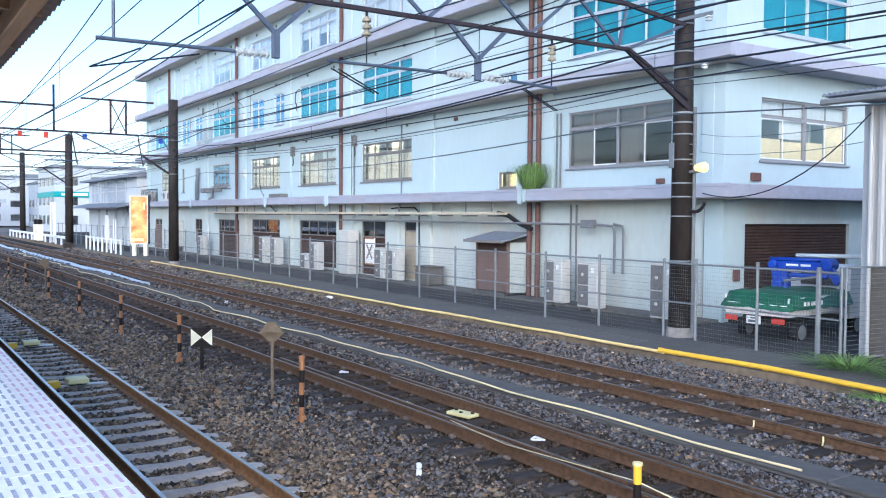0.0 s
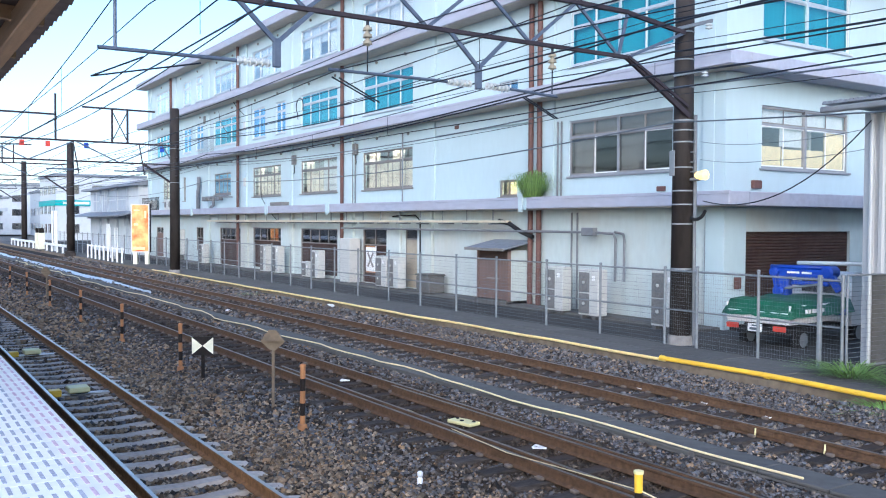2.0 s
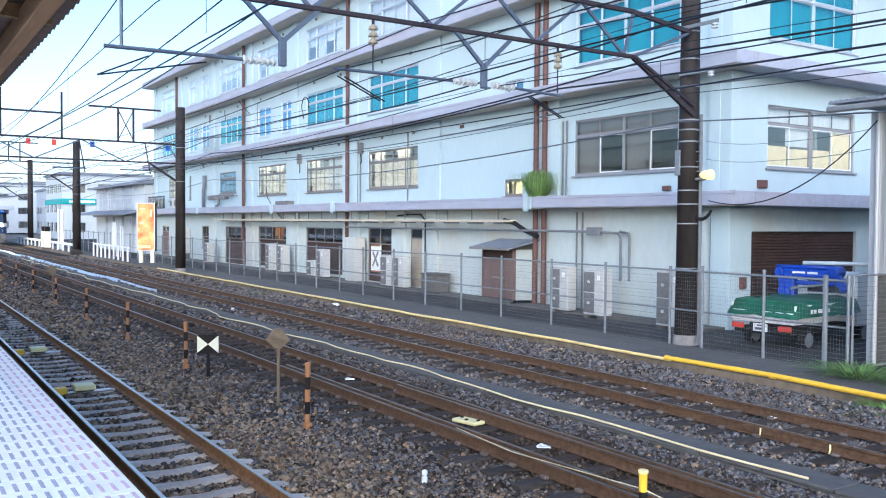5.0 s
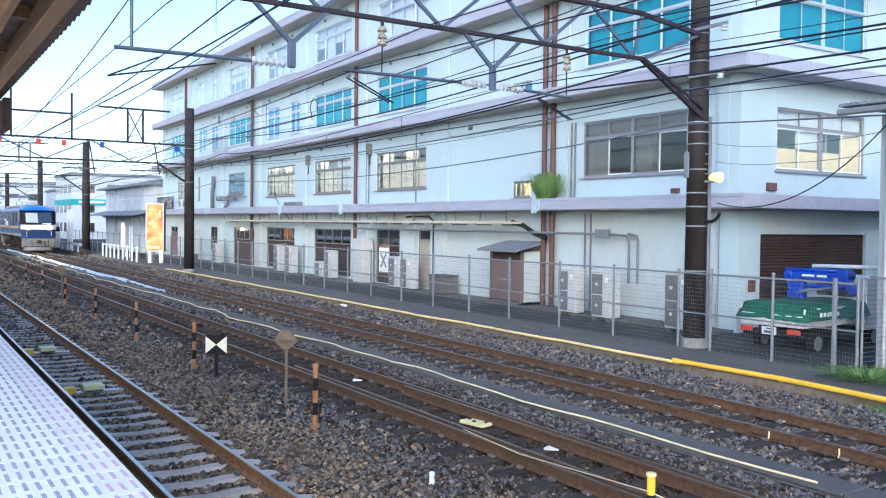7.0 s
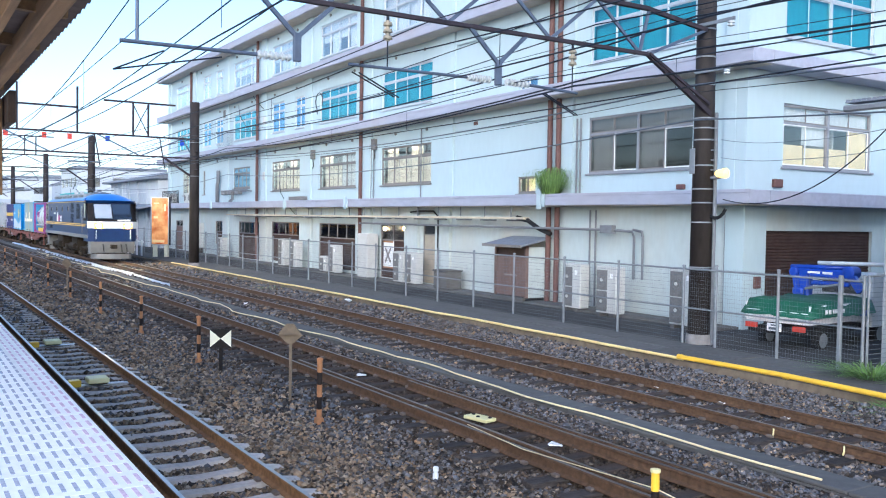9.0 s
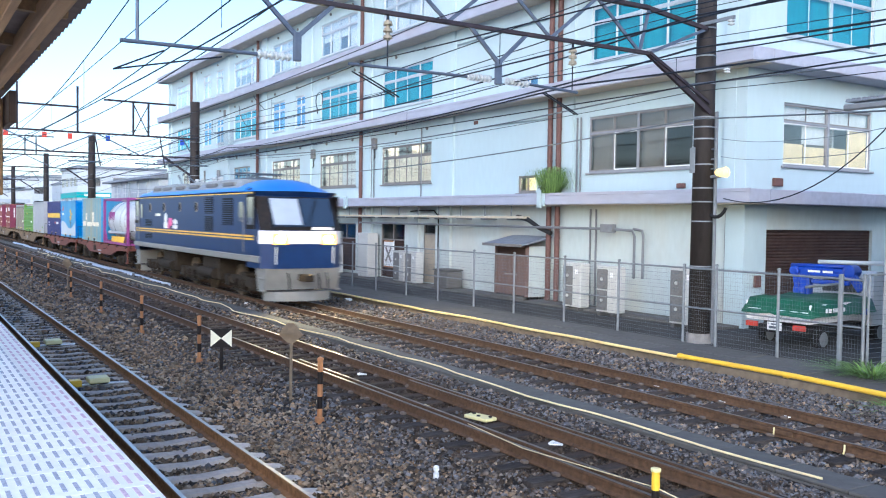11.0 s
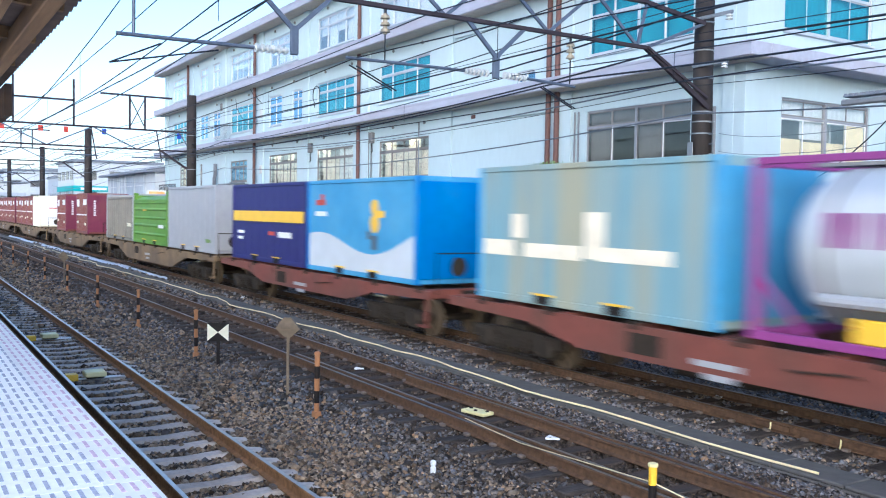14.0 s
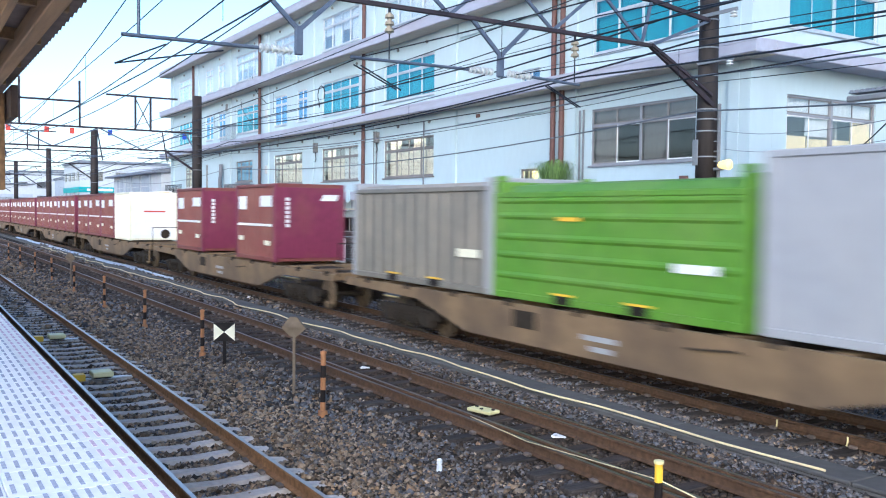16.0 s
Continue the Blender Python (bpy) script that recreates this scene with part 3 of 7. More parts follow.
# concrete cable trough between the middle and far tracks, with its covers
trough = thing("cable_trough", "grey concrete cable trough with slab covers between the tracks", "cable trough", kind="structure")
part("trough_wall", Shape().box(-120, 8, 9.36, 9.90, -0.4, -0.245), CONCRETE, trough)
cover = Shape().box(-0.492, 0.492, -0.28, 0.28, -0.245, -0.195, 0.012).mesh("cover", CONCRETE)
for i in range(128):
    part("cover", cover, CONCRETE, trough, at=pose(7.5 - i, 9.63, random.uniform(-0.006, 0.006), random.uniform(-0.6, 0.6), 0, random.uniform(-0.4, 0.4)))


def lying_cable(name, label, x0, x1, y, z, r, wob, material, step=0.8):
    pts = []
    n = int((x1 - x0) / step)
    for i in range(n + 1):
        x = x0 + (x1 - x0) * i / n
        pts.append((x, y + wob * noise.noise((x * 0.35, y, 0)) + 0.3 * wob * noise.noise((x * 1.1, y, 5)), z + 0.01 * noise.noise((x, 0, 2))))
    return solid(name, Shape().line(pts, r, 7), material, label, "cable")


lying_cable("white_cable", "pale cream cable lying along the concrete trough", -75, -6.4, 9.38, -0.17, 0.016, 0.34, ROPE)

# added pale strip that stands in for sky sheen along the trough
strip = Shape()
for i in range(120):
    x = -98 + 0.5 * i
    w = 0.2 + 0.14 * noise.noise((x * 0.5, 3, 1)) + 0.05 * noise.noise((x * 2.1, 1, 1))
    w *= max(0.05, min(1.0, (-38.4 - x) / 10))
    c = 10.15 + 0.22 * noise.noise((x * 0.16, 0, 4)) + 0.05 * noise.noise((x * 1.3, 0, 2))
    strip.v += [(x, c - w, -0.24), (x, c - 0.6 * w, -0.13), (x, c, -0.1 + 0.03 * noise.noise((x * 3, 0, 0))), (x, c + 0.6 * w, -0.13), (x, c + w, -0.24)]
for i in range(119):
    for j in range(4):
        strip.f.append((5 * i + j, 5 * i + 5 + j, 5 * i + 6 + j, 5 * i + 1 + j))
solid("trough_sheen_strip", strip, SHEEN, "pale blue-white strip standing in for the sheen beside the trough", "sheeting", smooth=True)

# ---- platform with its canopy ----
platform = thing("platform", "pale tiled railway platform with grooved anti-slip surface", "platform", kind="structure")
part("platform_body", Shape().box(-120, 12, -9, 1.36, -0.62, 1.05), CONCRETE, platform)
part("coping", Shape().box(-120, 12, 1.0, 1.44, 0.93, 1.085, 0.015), WHITE_EDGE, platform)
tile = Shape().box(-0.298, 0.298, -0.298, 0.298, 1.05, 1.1, 0.004).mesh("tile", PLATFORM)
edge_tile = Shape().box(-0.298, 0.298, -0.148, 0.148, 1.086, 1.1, 0.004).mesh("edge_tile", WHITE_EDGE)
count = 0
for i in range(70):
    x = -2.0 - i * 0.6
    part("edge_tile", edge_tile, WHITE_EDGE, platform, at=(x, 1.292, 0))
    for j in range(3):
        if i < 66:
            part("tile", tile, PLATFORM, platform, at=(x, 0.845 - 0.6 * j, 0))
part("paving", Shape().box(-120, -44, -9, 1.44, 1.05, 1.098).box(-44, -1.7, -9, -0.66, 1.05, 1.098).box(-1.7, 12, -9, 1.44, 1.05, 1.098), PLATFORM, platform)
grey, pink = Shape(), Shape()
for i in range(140):
    x = -1.9 - i * 0.3
    for j in range(21):
        y = 1.39 - 0.08 * j
        s = pink if j in (0, 1, 2) else grey
        s.box(x - 0.1 + 0.02 * (j % 2), x + 0.1 + 0.02 * (j % 2), y - 0.014, y + 0.014, 1.0985, 1.1035)
part("groove_row", grey, TILE_BAR, platform, "grey raised anti-slip bars", kind="stuff")
part("groove_row", pink, TILE_PINK, platform, "pinkish raised anti-slip bars along the edge", kind="stuff")

canopy = thing("platform_canopy", "old brown timber platform canopy with corrugated roof edge", "canopy", kind="structure")
sheet = Shape()
for i in range(549):
    x = -60 + i * 0.1
    z = 0.012 if i % 2 else -0.012
    sheet.v += [(x, 1.2, 4.43 + z), (x, -3.4, 4.85 + z), (x, 1.2, 4.445 + z), (x, -3.4, 4.865 + z)]
for i in range(548):
    b = 4 * i
    sheet.f += [(b, b + 4, b + 5, b + 1), (b + 2, b + 3, b + 7, b + 6), (b, b + 2, b + 6, b + 4)]
part("roof_sheet", sheet, ROOF_EDGE, canopy)
part("eave_beam", Shape().box(-60, -5.2, 0.86, 0.98, 4.24, 4.41, 0.01), WOOD_ROOF, canopy)
part("fascia", Shape().box(-60, -5.2, 0.60, 0.66, 4.2, 4.44, 0.006), WOOD_ROOF, canopy)
part("purlin", Shape().box(-60, -5.2, -0.4, -0.26, 4.4, 4.56, 0.01), WOOD_ROOF, canopy)
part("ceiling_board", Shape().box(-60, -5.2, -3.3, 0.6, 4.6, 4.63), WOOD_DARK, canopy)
for i in range(36):
    part("rafter", Shape().bar((0, 1.08, 4.38), (0, -2.0, 4.62), 0.07, 0.1), WOOD_ROOF, canopy, at=(-58 + 1.5 * i, 0, 0))
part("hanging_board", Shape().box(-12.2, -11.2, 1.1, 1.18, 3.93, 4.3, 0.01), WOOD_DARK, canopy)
for x in (-24.0, -14.0):
    part("post", Shape().box(x - 0.09, x + 0.09, -2.6, -2.42, 1.1, 4.6, 0.015), WOOD_ROOF, canopy)
lamp_post = thing("platform_sign_post", "orange-brown post hanging below the canopy edge", "post", at=(-11.75, 1.05, 0))
part("post", Shape().box(-0.1, 0.1, -0.03, 0.03, 3.1, 4.25, 0.01), WOOD_ROOF, lamp_post)

# ---- lineside posts and signs ----
for i, (x, y) in enumerate(((-12.3, 5.5), (-18.6, 5.5), (-23.8, 5.5), (-29.2, 5.5), (-34.9, 5.5), (-40.5, 5.5), (-46, 5.5), (-52, 5.5), (-58, 5.5))):
    p = thing("track_marker_post", "thin orange and black banded marker post standing in the ballast", "marker post", "banded marker posts", at=pose(x, y, -0.3, 0.8 * math.sin(i * 3), 0.8 * math.cos(i * 2)))
    for k in range(5):
        part("band", Shape().turn([(0.042, k * 0.19), (0.042, k * 0.19 + 0.19)], 0, 0, 0.06, 10), ORANGE if k % 2 == 0 else MARK_BLACK, p, "orange band" if k % 2 == 0 else "black band", smooth=False)
    part("cap", Shape().turn([(0.05, 0), (0.05, 0.03), (0.02, 0.045)], 0, 0, 1.0, 10), ORANGE, p)
    part("base", Shape().box(-0.06, 0.06, -0.06, 0.06, -0.05, 0.12, 0.012), ORANGE, p)
p = thing("track_marker_post", "short yellow-capped post with a thin wire tied round it", "marker post", "banded marker posts", at=(-5.3, 5.5, -0.3))
part("tube", Shape().turn([(0.035, 0.0), (0.035, 0.9)], 0, 0, 0, 10), MARK_BLACK, p)
part("tube", Shape().turn([(0.036, 0.9), (0.036, 1.06)], 0, 0, 0, 10), YELLOW, p)
part("cap", Shape().turn([(0.044, 0), (0.044, 0.025), (0.03, 0.03)], 0, 0, 1.06, 10), YELLOW_PALE, p)
stud = thing("white_stud", "small white ribbed post top standing in ballast", "marker stud", at=(-8.95, 5.55, -0.3))
part("stud_body", Shape().turn([(0.036, 0), (0.036, 0.1), (0.026, 0.11), (0.026, 0.125), (0.036, 0.135), (0.036, 0.175), (0.02, 0.19)], 0, 0, 0, 10), WHITE, stud)

bow = thing("bow_tie_sign", "black square sign with cream bow-tie triangles on a post", "railway sign", at=pose(-17.4, 5.6, -0.3, 0, 0, 62))
part("post", Shape().box(-0.035, 0.035, -0.02, 0.02, 0, 0.88, 0.006), MARK_BLACK, bow)
part("plate", Shape().box(-0.22, 0.22, -0.045, -0.02, 0.51, 0.89, 0.006), MARK_BLACK, bow)
for s in (-1, 1):
    part("triangle", Shape().prism([(0.212 * s, 0.525), (0.212 * s, 0.875), (0.0, 0.70)], "y", -0.051, -0.045), CREAM, bow, "cream triangle")
dia = thing("diamond_sign", "weathered brown diamond sign on a thin post seen from behind", "railway sign", at=pose(-14.0, 5.72, -0.3, 0, 0, 60))
part("post", Shape().box(-0.025, 0.025, -0.02, 0.02, 0, 1.2, 0.006), SIGN_BROWN, dia)
part("plate", Shape().prism([(-0.2, 1.17), (-0.05, 1.03), (0.05, 1.03), (0.2, 1.17), (0.08, 1.36), (-0.08, 1.36)], "y", -0.045, -0.02), SIGN_BROWN, dia)
part("hood", Shape().prism([(-0.2, 1.19), (0.2, 1.19), (0.06, 1.38), (-0.06, 1.38)], "y", -0.13, -0.045), SIGN_BROWN, dia)
dia2 = copy_thing(dia, pose(-37.5, 5.8, -0.3, 0, 0, 60))
bracket = thing("track_wire_clip", "thin wire and white clip strung beside the rails", "wire")
part("wire", Shape().line([(-12.0, 7.2, -0.1), (-8.6, 6.6, 0.05), (-5.3, 5.5, 0.62), (-4.0, 5.9, 0.3), (-2.5, 6.6, -0.1)], 0.006, 5), ROPE, bracket)

# ---- paved strip, street and fence ----
pavement = thing("pavement", "grey concrete lineside walkway of flat slabs", "pavement", kind="structure")
part("walk_body", Shape().box(-150, 14, 15.05, 17.35, -0.62, -0.2), CONCRETE, pavement)
walk_slab = Shape().box(-0.99, 0.99, -0.45, 0.45, -0.2, -0.14, 0.012).mesh("slab", CONCRETE)
for i in range(60):
    for j in range(2):
        part("slab", walk_slab, CONCRETE, pavement, at=pose(4 - 2 * i, 15.55 + 0.93 * j, random.uniform(-0.008, 0.008), random.uniform(-0.3, 0.3), 0, 0))
part("kerb", Shape().box(-150, 14, 14.86, 15.06, -0.62, -0.17, 0.01), KERB, pavement)
street = solid("street", Shape().box(-150, 40, 17.35, 60, -0.6, -0.2), ASPHALT, "dark grey asphalt service lane in front of the building", "road", kind="structure")
solid("gutter_strip", Shape().box(-80, -17, 19.9, 20.95, -0.25, -0.12, 0.01), CONCRETE, "low concrete footing strip along the wall", "kerb", kind="structure")
lying_cable("yellow_hose", "thin yellowish cable laid along the walkway edge", -56, -13.5, 14.8, -0.12, 0.036, 0.12, HOSE)
hose = thing("yellow_pipe", "bright yellow plastic pipe lying along the walkway edge", "pipe")
part("tube", Shape().line([(-13.6, 14.8, -0.09), (-10.9, 14.85, -0.08), (-8.0, 14.7, -0.1)], 0.052, 10), YELLOW, hose)
part("tube", Shape().line([(-8.0, 14.7, -0.1), (-2.0, 14.5, -0.1), (8, 14.4, -0.1)], 0.052, 10), YELLOW, hose)
for x, y in ((-13.6, 14.8), (-10.9, 14.85), (-8.0, 14.7)):
    part("collar", Shape().tube((x - 0.06, y, -0.09), (x + 0.06, y, -0.09), 0.062, 10), YELLOW, hose)

fence = thing("lineside_fence", "galvanised steel pipe and wire fence along the railway", "fence")
FY = 17.2
post_x = [-10.8, -12.9, -14.7, -15.75, -18.15, -20.5, -23.05, -25.4, -27.8, -30.2, -32.8, -35.05] + [-37.5 - 2.4 * i for i in range(30)]
for x in post_x:
    hi = 1.78 if x < -15 else 1.82
    p = part("post", Shape().turn([(0.036, -0.2), (0.036, hi)], 0, 0, 0, 10), GALV, fence, at=(x, FY, 0))
    part("post_cap", Shape().turn([(0.045, hi), (0.045, hi + 0.03), (0.02, hi + 0.045)], 0, 0, 0, 10), GALV, p)
part("post", Shape().box(-11.14, -11.06, FY - 0.4, FY - 0.32, -0.2, 1.85, 0.01), GALV, fence)
for a, b in zip(post_x, post_x[1:]):
    part("top_rail", Shape().tube((a, FY, 1.72), (b, FY, 1.72), 0.024, 8), GALV, fence)
    part("mid_rail", Shape().tube((a, FY, 0.72), (b, FY, 0.72), 0.02, 8), GALV, fence)
wires = Shape()
for k in range(9):
    z = -0.05 + 0.2 * k
    wires.tube((-110, FY + 0.03, z), (-15.7, FY + 0.03, z), 0.0045, 4)
part("wire_strand", wires, CABLE_GREY, fence, kind="stuff")
net = Shape()
for k in range(20):
    z = -0.15 + 0.1 * k
    net.tube((-15.7, FY + 0.03, z), (-10.8, FY + 0.03, z), 0.0028, 4)
for k in range(20):
    z = -0.15 + 0.1 * k
    if z < 1.72:
        net.tube((-70, FY + 0.03, z), (-15.7, FY + 0.03, z), 0.0025, 4)
for k in range(680):
    x = -70 + 0.08 * k
    net.tube((x, FY + 0.035, -0.18), (x, FY + 0.035, 1.72), 0.0018, 3)
for k in range(70):
    x = -15.7 + 0.07 * k
    net.tube((x, FY + 0.035, -0.18), (x, FY + 0.035, 1.78), 0.0016, 4)
part("wire_mesh", net, GALV, fence, kind="stuff")
gate = thing("fence_gate", "galvanised mesh gate panel turned away from the line", "gate", at=(-10.7, FY, 0))
part("gate_frame", Shape().line([(0, 0, -0.1), (0, 0, 1.85), (0.1, 2.2, 1.85), (0.1, 2.2, -0.1), (0, 0, -0.1)], 0.028, 8), GALV, gate)
gn = Shape()
for k in range(18):
    gn.tube((0, 0, 0.0 + 0.1 * k), (0.1, 2.2, 0.0 + 0.1 * k), 0.004, 4)
part("wire_mesh", gn, GALV, gate, kind="stuff")


# ---- the long office building ----
BY, BE, BW = 21.0, -17.0, -80.3       # front face, east end, west end
FLOORS = ((-0.2, 3.45), (3.86, 7.42), (7.82, 11.15), (11.6, 14.7))
building = thing("office_building", "long white four-storey office building with lilac-grey ledges", "building")
BAYS = [(-78.0, -74.0), (-70.1, -68.1), (-66.8, -65.1), (-62.6, -57.9), (-54.9, -50.2), (-47.25, -42.5), (-39.57, -34.68)]
LEVEL = {1: (4.56, 6.45), 2: (8.35, 10.26), 3: (12.1, 13.95)}
front = {0: [], 1: [], 2: [], 3: []}
for lev, (lo, hi) in LEVEL.items():
    for a, b in BAYS:
        if lev == 1 and a == -78.0:
            a = -75.9
        if lev == 1 and a == -66.8:
            continue
        if lev == 1 and a == -70.1:
            b = -69.5
        if lev == 1 and a == -62.6:
            front[lev].append((a, -59.1, lo + 0.32, hi - 0.08, "small"))
            continue
        if lev == 2 and a == -54.9:
            front[lev] += [(-54.9, -52.75, lo, hi, "blue"), (-51.0, -49.5, lo, hi, "blue")]
            continue
        front[lev].append((a, b, lo, hi, "std"))
front[1] += [(-28.0, -26.85, 3.95, 4.62, "lit"), (-23.85, -19.0, 4.6, 6.58, "wide")]
front[2] += [(-28.0, -26.85, 8.0, 8.5, "small"), (-23.82, -19.0, 8.5, 10.45, "wide")]
front[3] += [(-23.82, -19.0, 12.2, 14.2, "wide")]
front[0] += [(-78.0, -75.9, -0.1, 2.43, "door"), (-66.8, -65.1, 0.7, 2.5, "dark"), (-61.4, -57.2, -0.1, 2.5, "shut"), (-54.9, -50.2, 0.0, 2.56, "shut"),
             (-47.25, -42.45, 0.0, 2.56, "shut"), (-39.56, -37.1, -0.1, 2.62, "shut"), (-35.3, -33.85, -0.1, 2.65, "tan")]
for lev, (z0, z1) in enumerate(FLOORS):
    wall = grid_wall(Shape(), "x", BW, BE, z0, z1 + 0.02, BY, BY + 0.22, [h[:4] for h in front[lev]])
    part("front_wall", wall, WALL_LOW if lev == 0 else WALL, building)
side = {0: [(21.7, 27.4, -0.3, 2.7)], 1: [(22.68, 27.2, 4.64, 6.55)], 2: [(22.68, 27.2, 8.55, 10.5)], 3: [(22.68, 27.2, 12.3, 14.2)]}
for lev, (z0, z1) in enumerate(FLOORS):
    part("side_wall", grid_wall(Shape(), "y", BY + 0.22, 34, z0, z1 + 0.02, BE - 0.22, BE, side[lev]), WALL_LOW if lev == 0 else WALL, building)
    part("side_wall", Shape().box(BW, BW + 0.22, BY + 0.22, 34, z0, z1 + 0.02), WALL, building)
    part("back_wall", Shape().box(BW, BE, 34, 34.2, z0, z1 + 0.02), WALL, building)
    part("room_partition", Shape().box(BW + 0.3, BE - 0.3, 25.5, 25.6, z0, z1), INSIDE, building)
for z0, z1 in ((3.45, 3.86), (7.42, 7.82), (11.15, 11.6), (14.7, 15.15)):
    d = 0.9
    part("floor_slab", Shape().box(BW, BE, BY, 34.2, z0 + 0.03, z1 - 0.05), SOFFIT, building)
    part("ledge", Shape().box(BW - d, BE + d, BY - d, BY - 0.0, z0, z1, 0.02).box(BE, BE + d, BY, 34.5, z0, z1, 0.02).box(BW - d, BW, BY, 34.5, z0, z1, 0.02), LEDGE, building, "lilac-grey painted projecting ledge")
    part("ledge_drip", Shape().box(BW - d - 0.015, BE + d + 0.015, BY - d - 0.015, BY - d + 0.05, z1 - 0.09, z1 + 0.015, 0.008), LEDGE, building)
    part("soffit", Shape().box(BW - d + 0.06, BE + d - 0.06, BY - d + 0.06, BY - 0.01, z0 - 0.02, z0 - 0.003), SOFFIT, building)
part("roof_parapet", Shape().box(BW, BE, BY + 0.1, 34, 15.15, 15.5), WALL, building)
for x in (-79.9, -72.2, -64.0, -56.2, -48.75, -41.0, -33.4, -25.0, -17.3):
    for lev in (1, 2, 3):
        z0, z1 = FLOORS[lev]
        w = 0.75 if x == -33.4 else 0.42
        part("pilaster", Shape().box(x - w, x + w * (0 if x > -18 else 1), BY - 0.12, BY - 0.002, z0, z1, 0.01), WALL, building)
for x in (-64.0, -56.2, -48.75, -41.0, -36.2, -33.4):
    part("pilaster", Shape().box(x - 0.6, x + 0.6, BY - 0.15, BY - 0.002, -0.2, 3.42, 0.01), WALL_LOW, building)
for z0, z1 in ((6.75, 7.42), (10.5, 11.15), (14.2, 14.7)):
    part("beam_band", Shape().box(-32.5, -25.6, BY - 0.1, BY - 0.002, z0, z1, 0.01), WALL, building)
for z0, z1 in ((-0.2, 3.42), (3.87, 7.4), (7.83, 11.1)):
    part("corner_pilaster", Shape().box(BE - 0.6, BE + 0.1, BY - 0.1, BY + 0.9, z0, z1, 0.01), WALL, building)


def window(a, b, lo, hi, kind, lev, along="x", face=BY):
    """Frame, transom, sashes and panes set into a wall opening, with what hangs behind the glass."""
    w = b - a
    frame_mat = FRAME_GREY if kind in ("wide", "side") and lev == 1 else ALU if kind in ("wide", "side") else FRAME_DARK if lev == 1 else ALU
    rot = Matrix.Identity(4) if along == "x" else pose(0, 0, 0, 0, 0, 90)
    at = Matrix.Translation((a, face, 0)) if along == "x" else Matrix.Translation((face, a, 0)) @ rot
    win = part("window", Shape().box(0, 0.06, 0.05, 0.14, lo, hi).box(w - 0.06, w, 0.05, 0.14, lo, hi).box(0.06, w - 0.06, 0.05, 0.14, hi - 0.06, hi).box(0.06, w - 0.06, 0.05, 0.14, lo, lo + 0.06), frame_mat, building, at=at)
    part("sill", Shape().box(-0.08, w + 0.08, -0.07, 0.05, lo - 0.07, lo - 0.002, 0.01), frame_mat, win)
    tz = hi - 0.30 * (hi - lo)
    n = 2 if w < 2.5 else 4
    if w < 1.4:
        n = 2
    if kind in ("wide", "side"):
        part("mullion", Shape().box(w / 2 - 0.05, w / 2 + 0.05, 0.035, 0.15, lo + 0.06, hi - 0.06), frame_mat, win)
    if hi - lo > 1.2:
        part("transom", Shape().box(0.06, w - 0.06, 0.05, 0.13, tz - 0.035, tz + 0.035), frame_mat, win)
        tiers = ((lo + 0.06, tz - 0.035), (tz + 0.035, hi - 0.06))
    else:
        tiers = ((lo + 0.06, hi - 0.06),)
    pane_mat = {1: PANE, 2: PANE_TEAL, 3: PANE}[lev] if kind in ("std", "wide", "side") else PANE_BLUE
    if kind == "side":
        pane_mat = PANE if lev == 1 else PANE_TEAL
    if kind == "wide":
        pane_mat = PANE_DARK if lev == 1 else PANE_TEAL
    if kind == "lit":
        pane_mat = PANE_THIN
    if kind == "std" and lev == 2 and w < 2.2:
        pane_mat = PANE_BLUE
    for z0, z1 in tiers:
        for i in range(n):
            p, q = 0.06 + (w - 0.12) * i / n, 0.06 + (w - 0.12) * (i + 1) / n
            off = 0.07 + 0.025 * (i % 2)
            bright = lev == 1 and (kind == "wide" and i % 2 == 1 or kind == "side") and z0 < tz - 0.2
            part("sash", Shape().box(p, p + 0.035, off - 0.012, off + 0.014, z0, z1).box(q - 0.035, q, off - 0.012, off + 0.014, z0, z1).box(p + 0.035, q - 0.035, off - 0.012, off + 0.014, z1 - 0.035, z1).box(p + 0.035, q - 0.035, off - 0.012, off + 0.014, z0, z0 + 0.04), WHITE if bright else FRAME_DARK if kind in ("wide", "side") and lev == 1 else frame_mat, win)
            g = part("pane", Shape().box(p + 0.03, q - 0.03, off - 0.003, off + 0.003, z0 + 0.03, z1 - 0.03), pane_mat, win)
            g.visible_shadow = False
    rng = random.Random(int(-a * 10) + lev)
    if kind == "lit":
        part("inner_post", Shape().box(w * 0.62, w * 0.7, 0.5, 0.58, lo, hi, 0.01), DOOR_TAN, win)
        part("inner_screen", Shape().box(-0.3, w + 0.3, 0.62, 0.66, lo - 0.05, hi + 0.1), CURTAIN, win)
        part("window_tube", Shape().tube((0.1, 0.4, hi - 0.04), (w - 0.1, 0.4, hi - 0.04), 0.02, 8), LAMP_ROOM, win, "lit tube behind the pane")
        return win
    warm = kind == "std" and lev == 1 and a < -34
    for i in range(n):
        p, q = 0.06 + (w - 0.12) * i / n, 0.06 + (w - 0.12) * (i + 1) / n
        drop = rng.choice((0.55, 0.9, 0.98)) if lev == 3 else 0.97
        if kind == "wide" and lev == 1:
            drop = (0.97, 0.3, 0.97, 0.24)[i]
        if kind == "side" and lev == 1:
            drop = (0.34, 0.62, 0.34, 0.3)[i]
            # added cream panels behind the glass stand in for a bright reflection
            top = (0.52, 0.48, 0.5, 0.99)[i] * (tz - lo)
            part("reflection_panel", Shape().box(p + 0.02, q - 0.02, 0.15, 0.156, lo + 0.05, lo + top), REFLECTED, win, "cream panel standing in for a reflection")
        depth = 0.34 if warm else 0.2
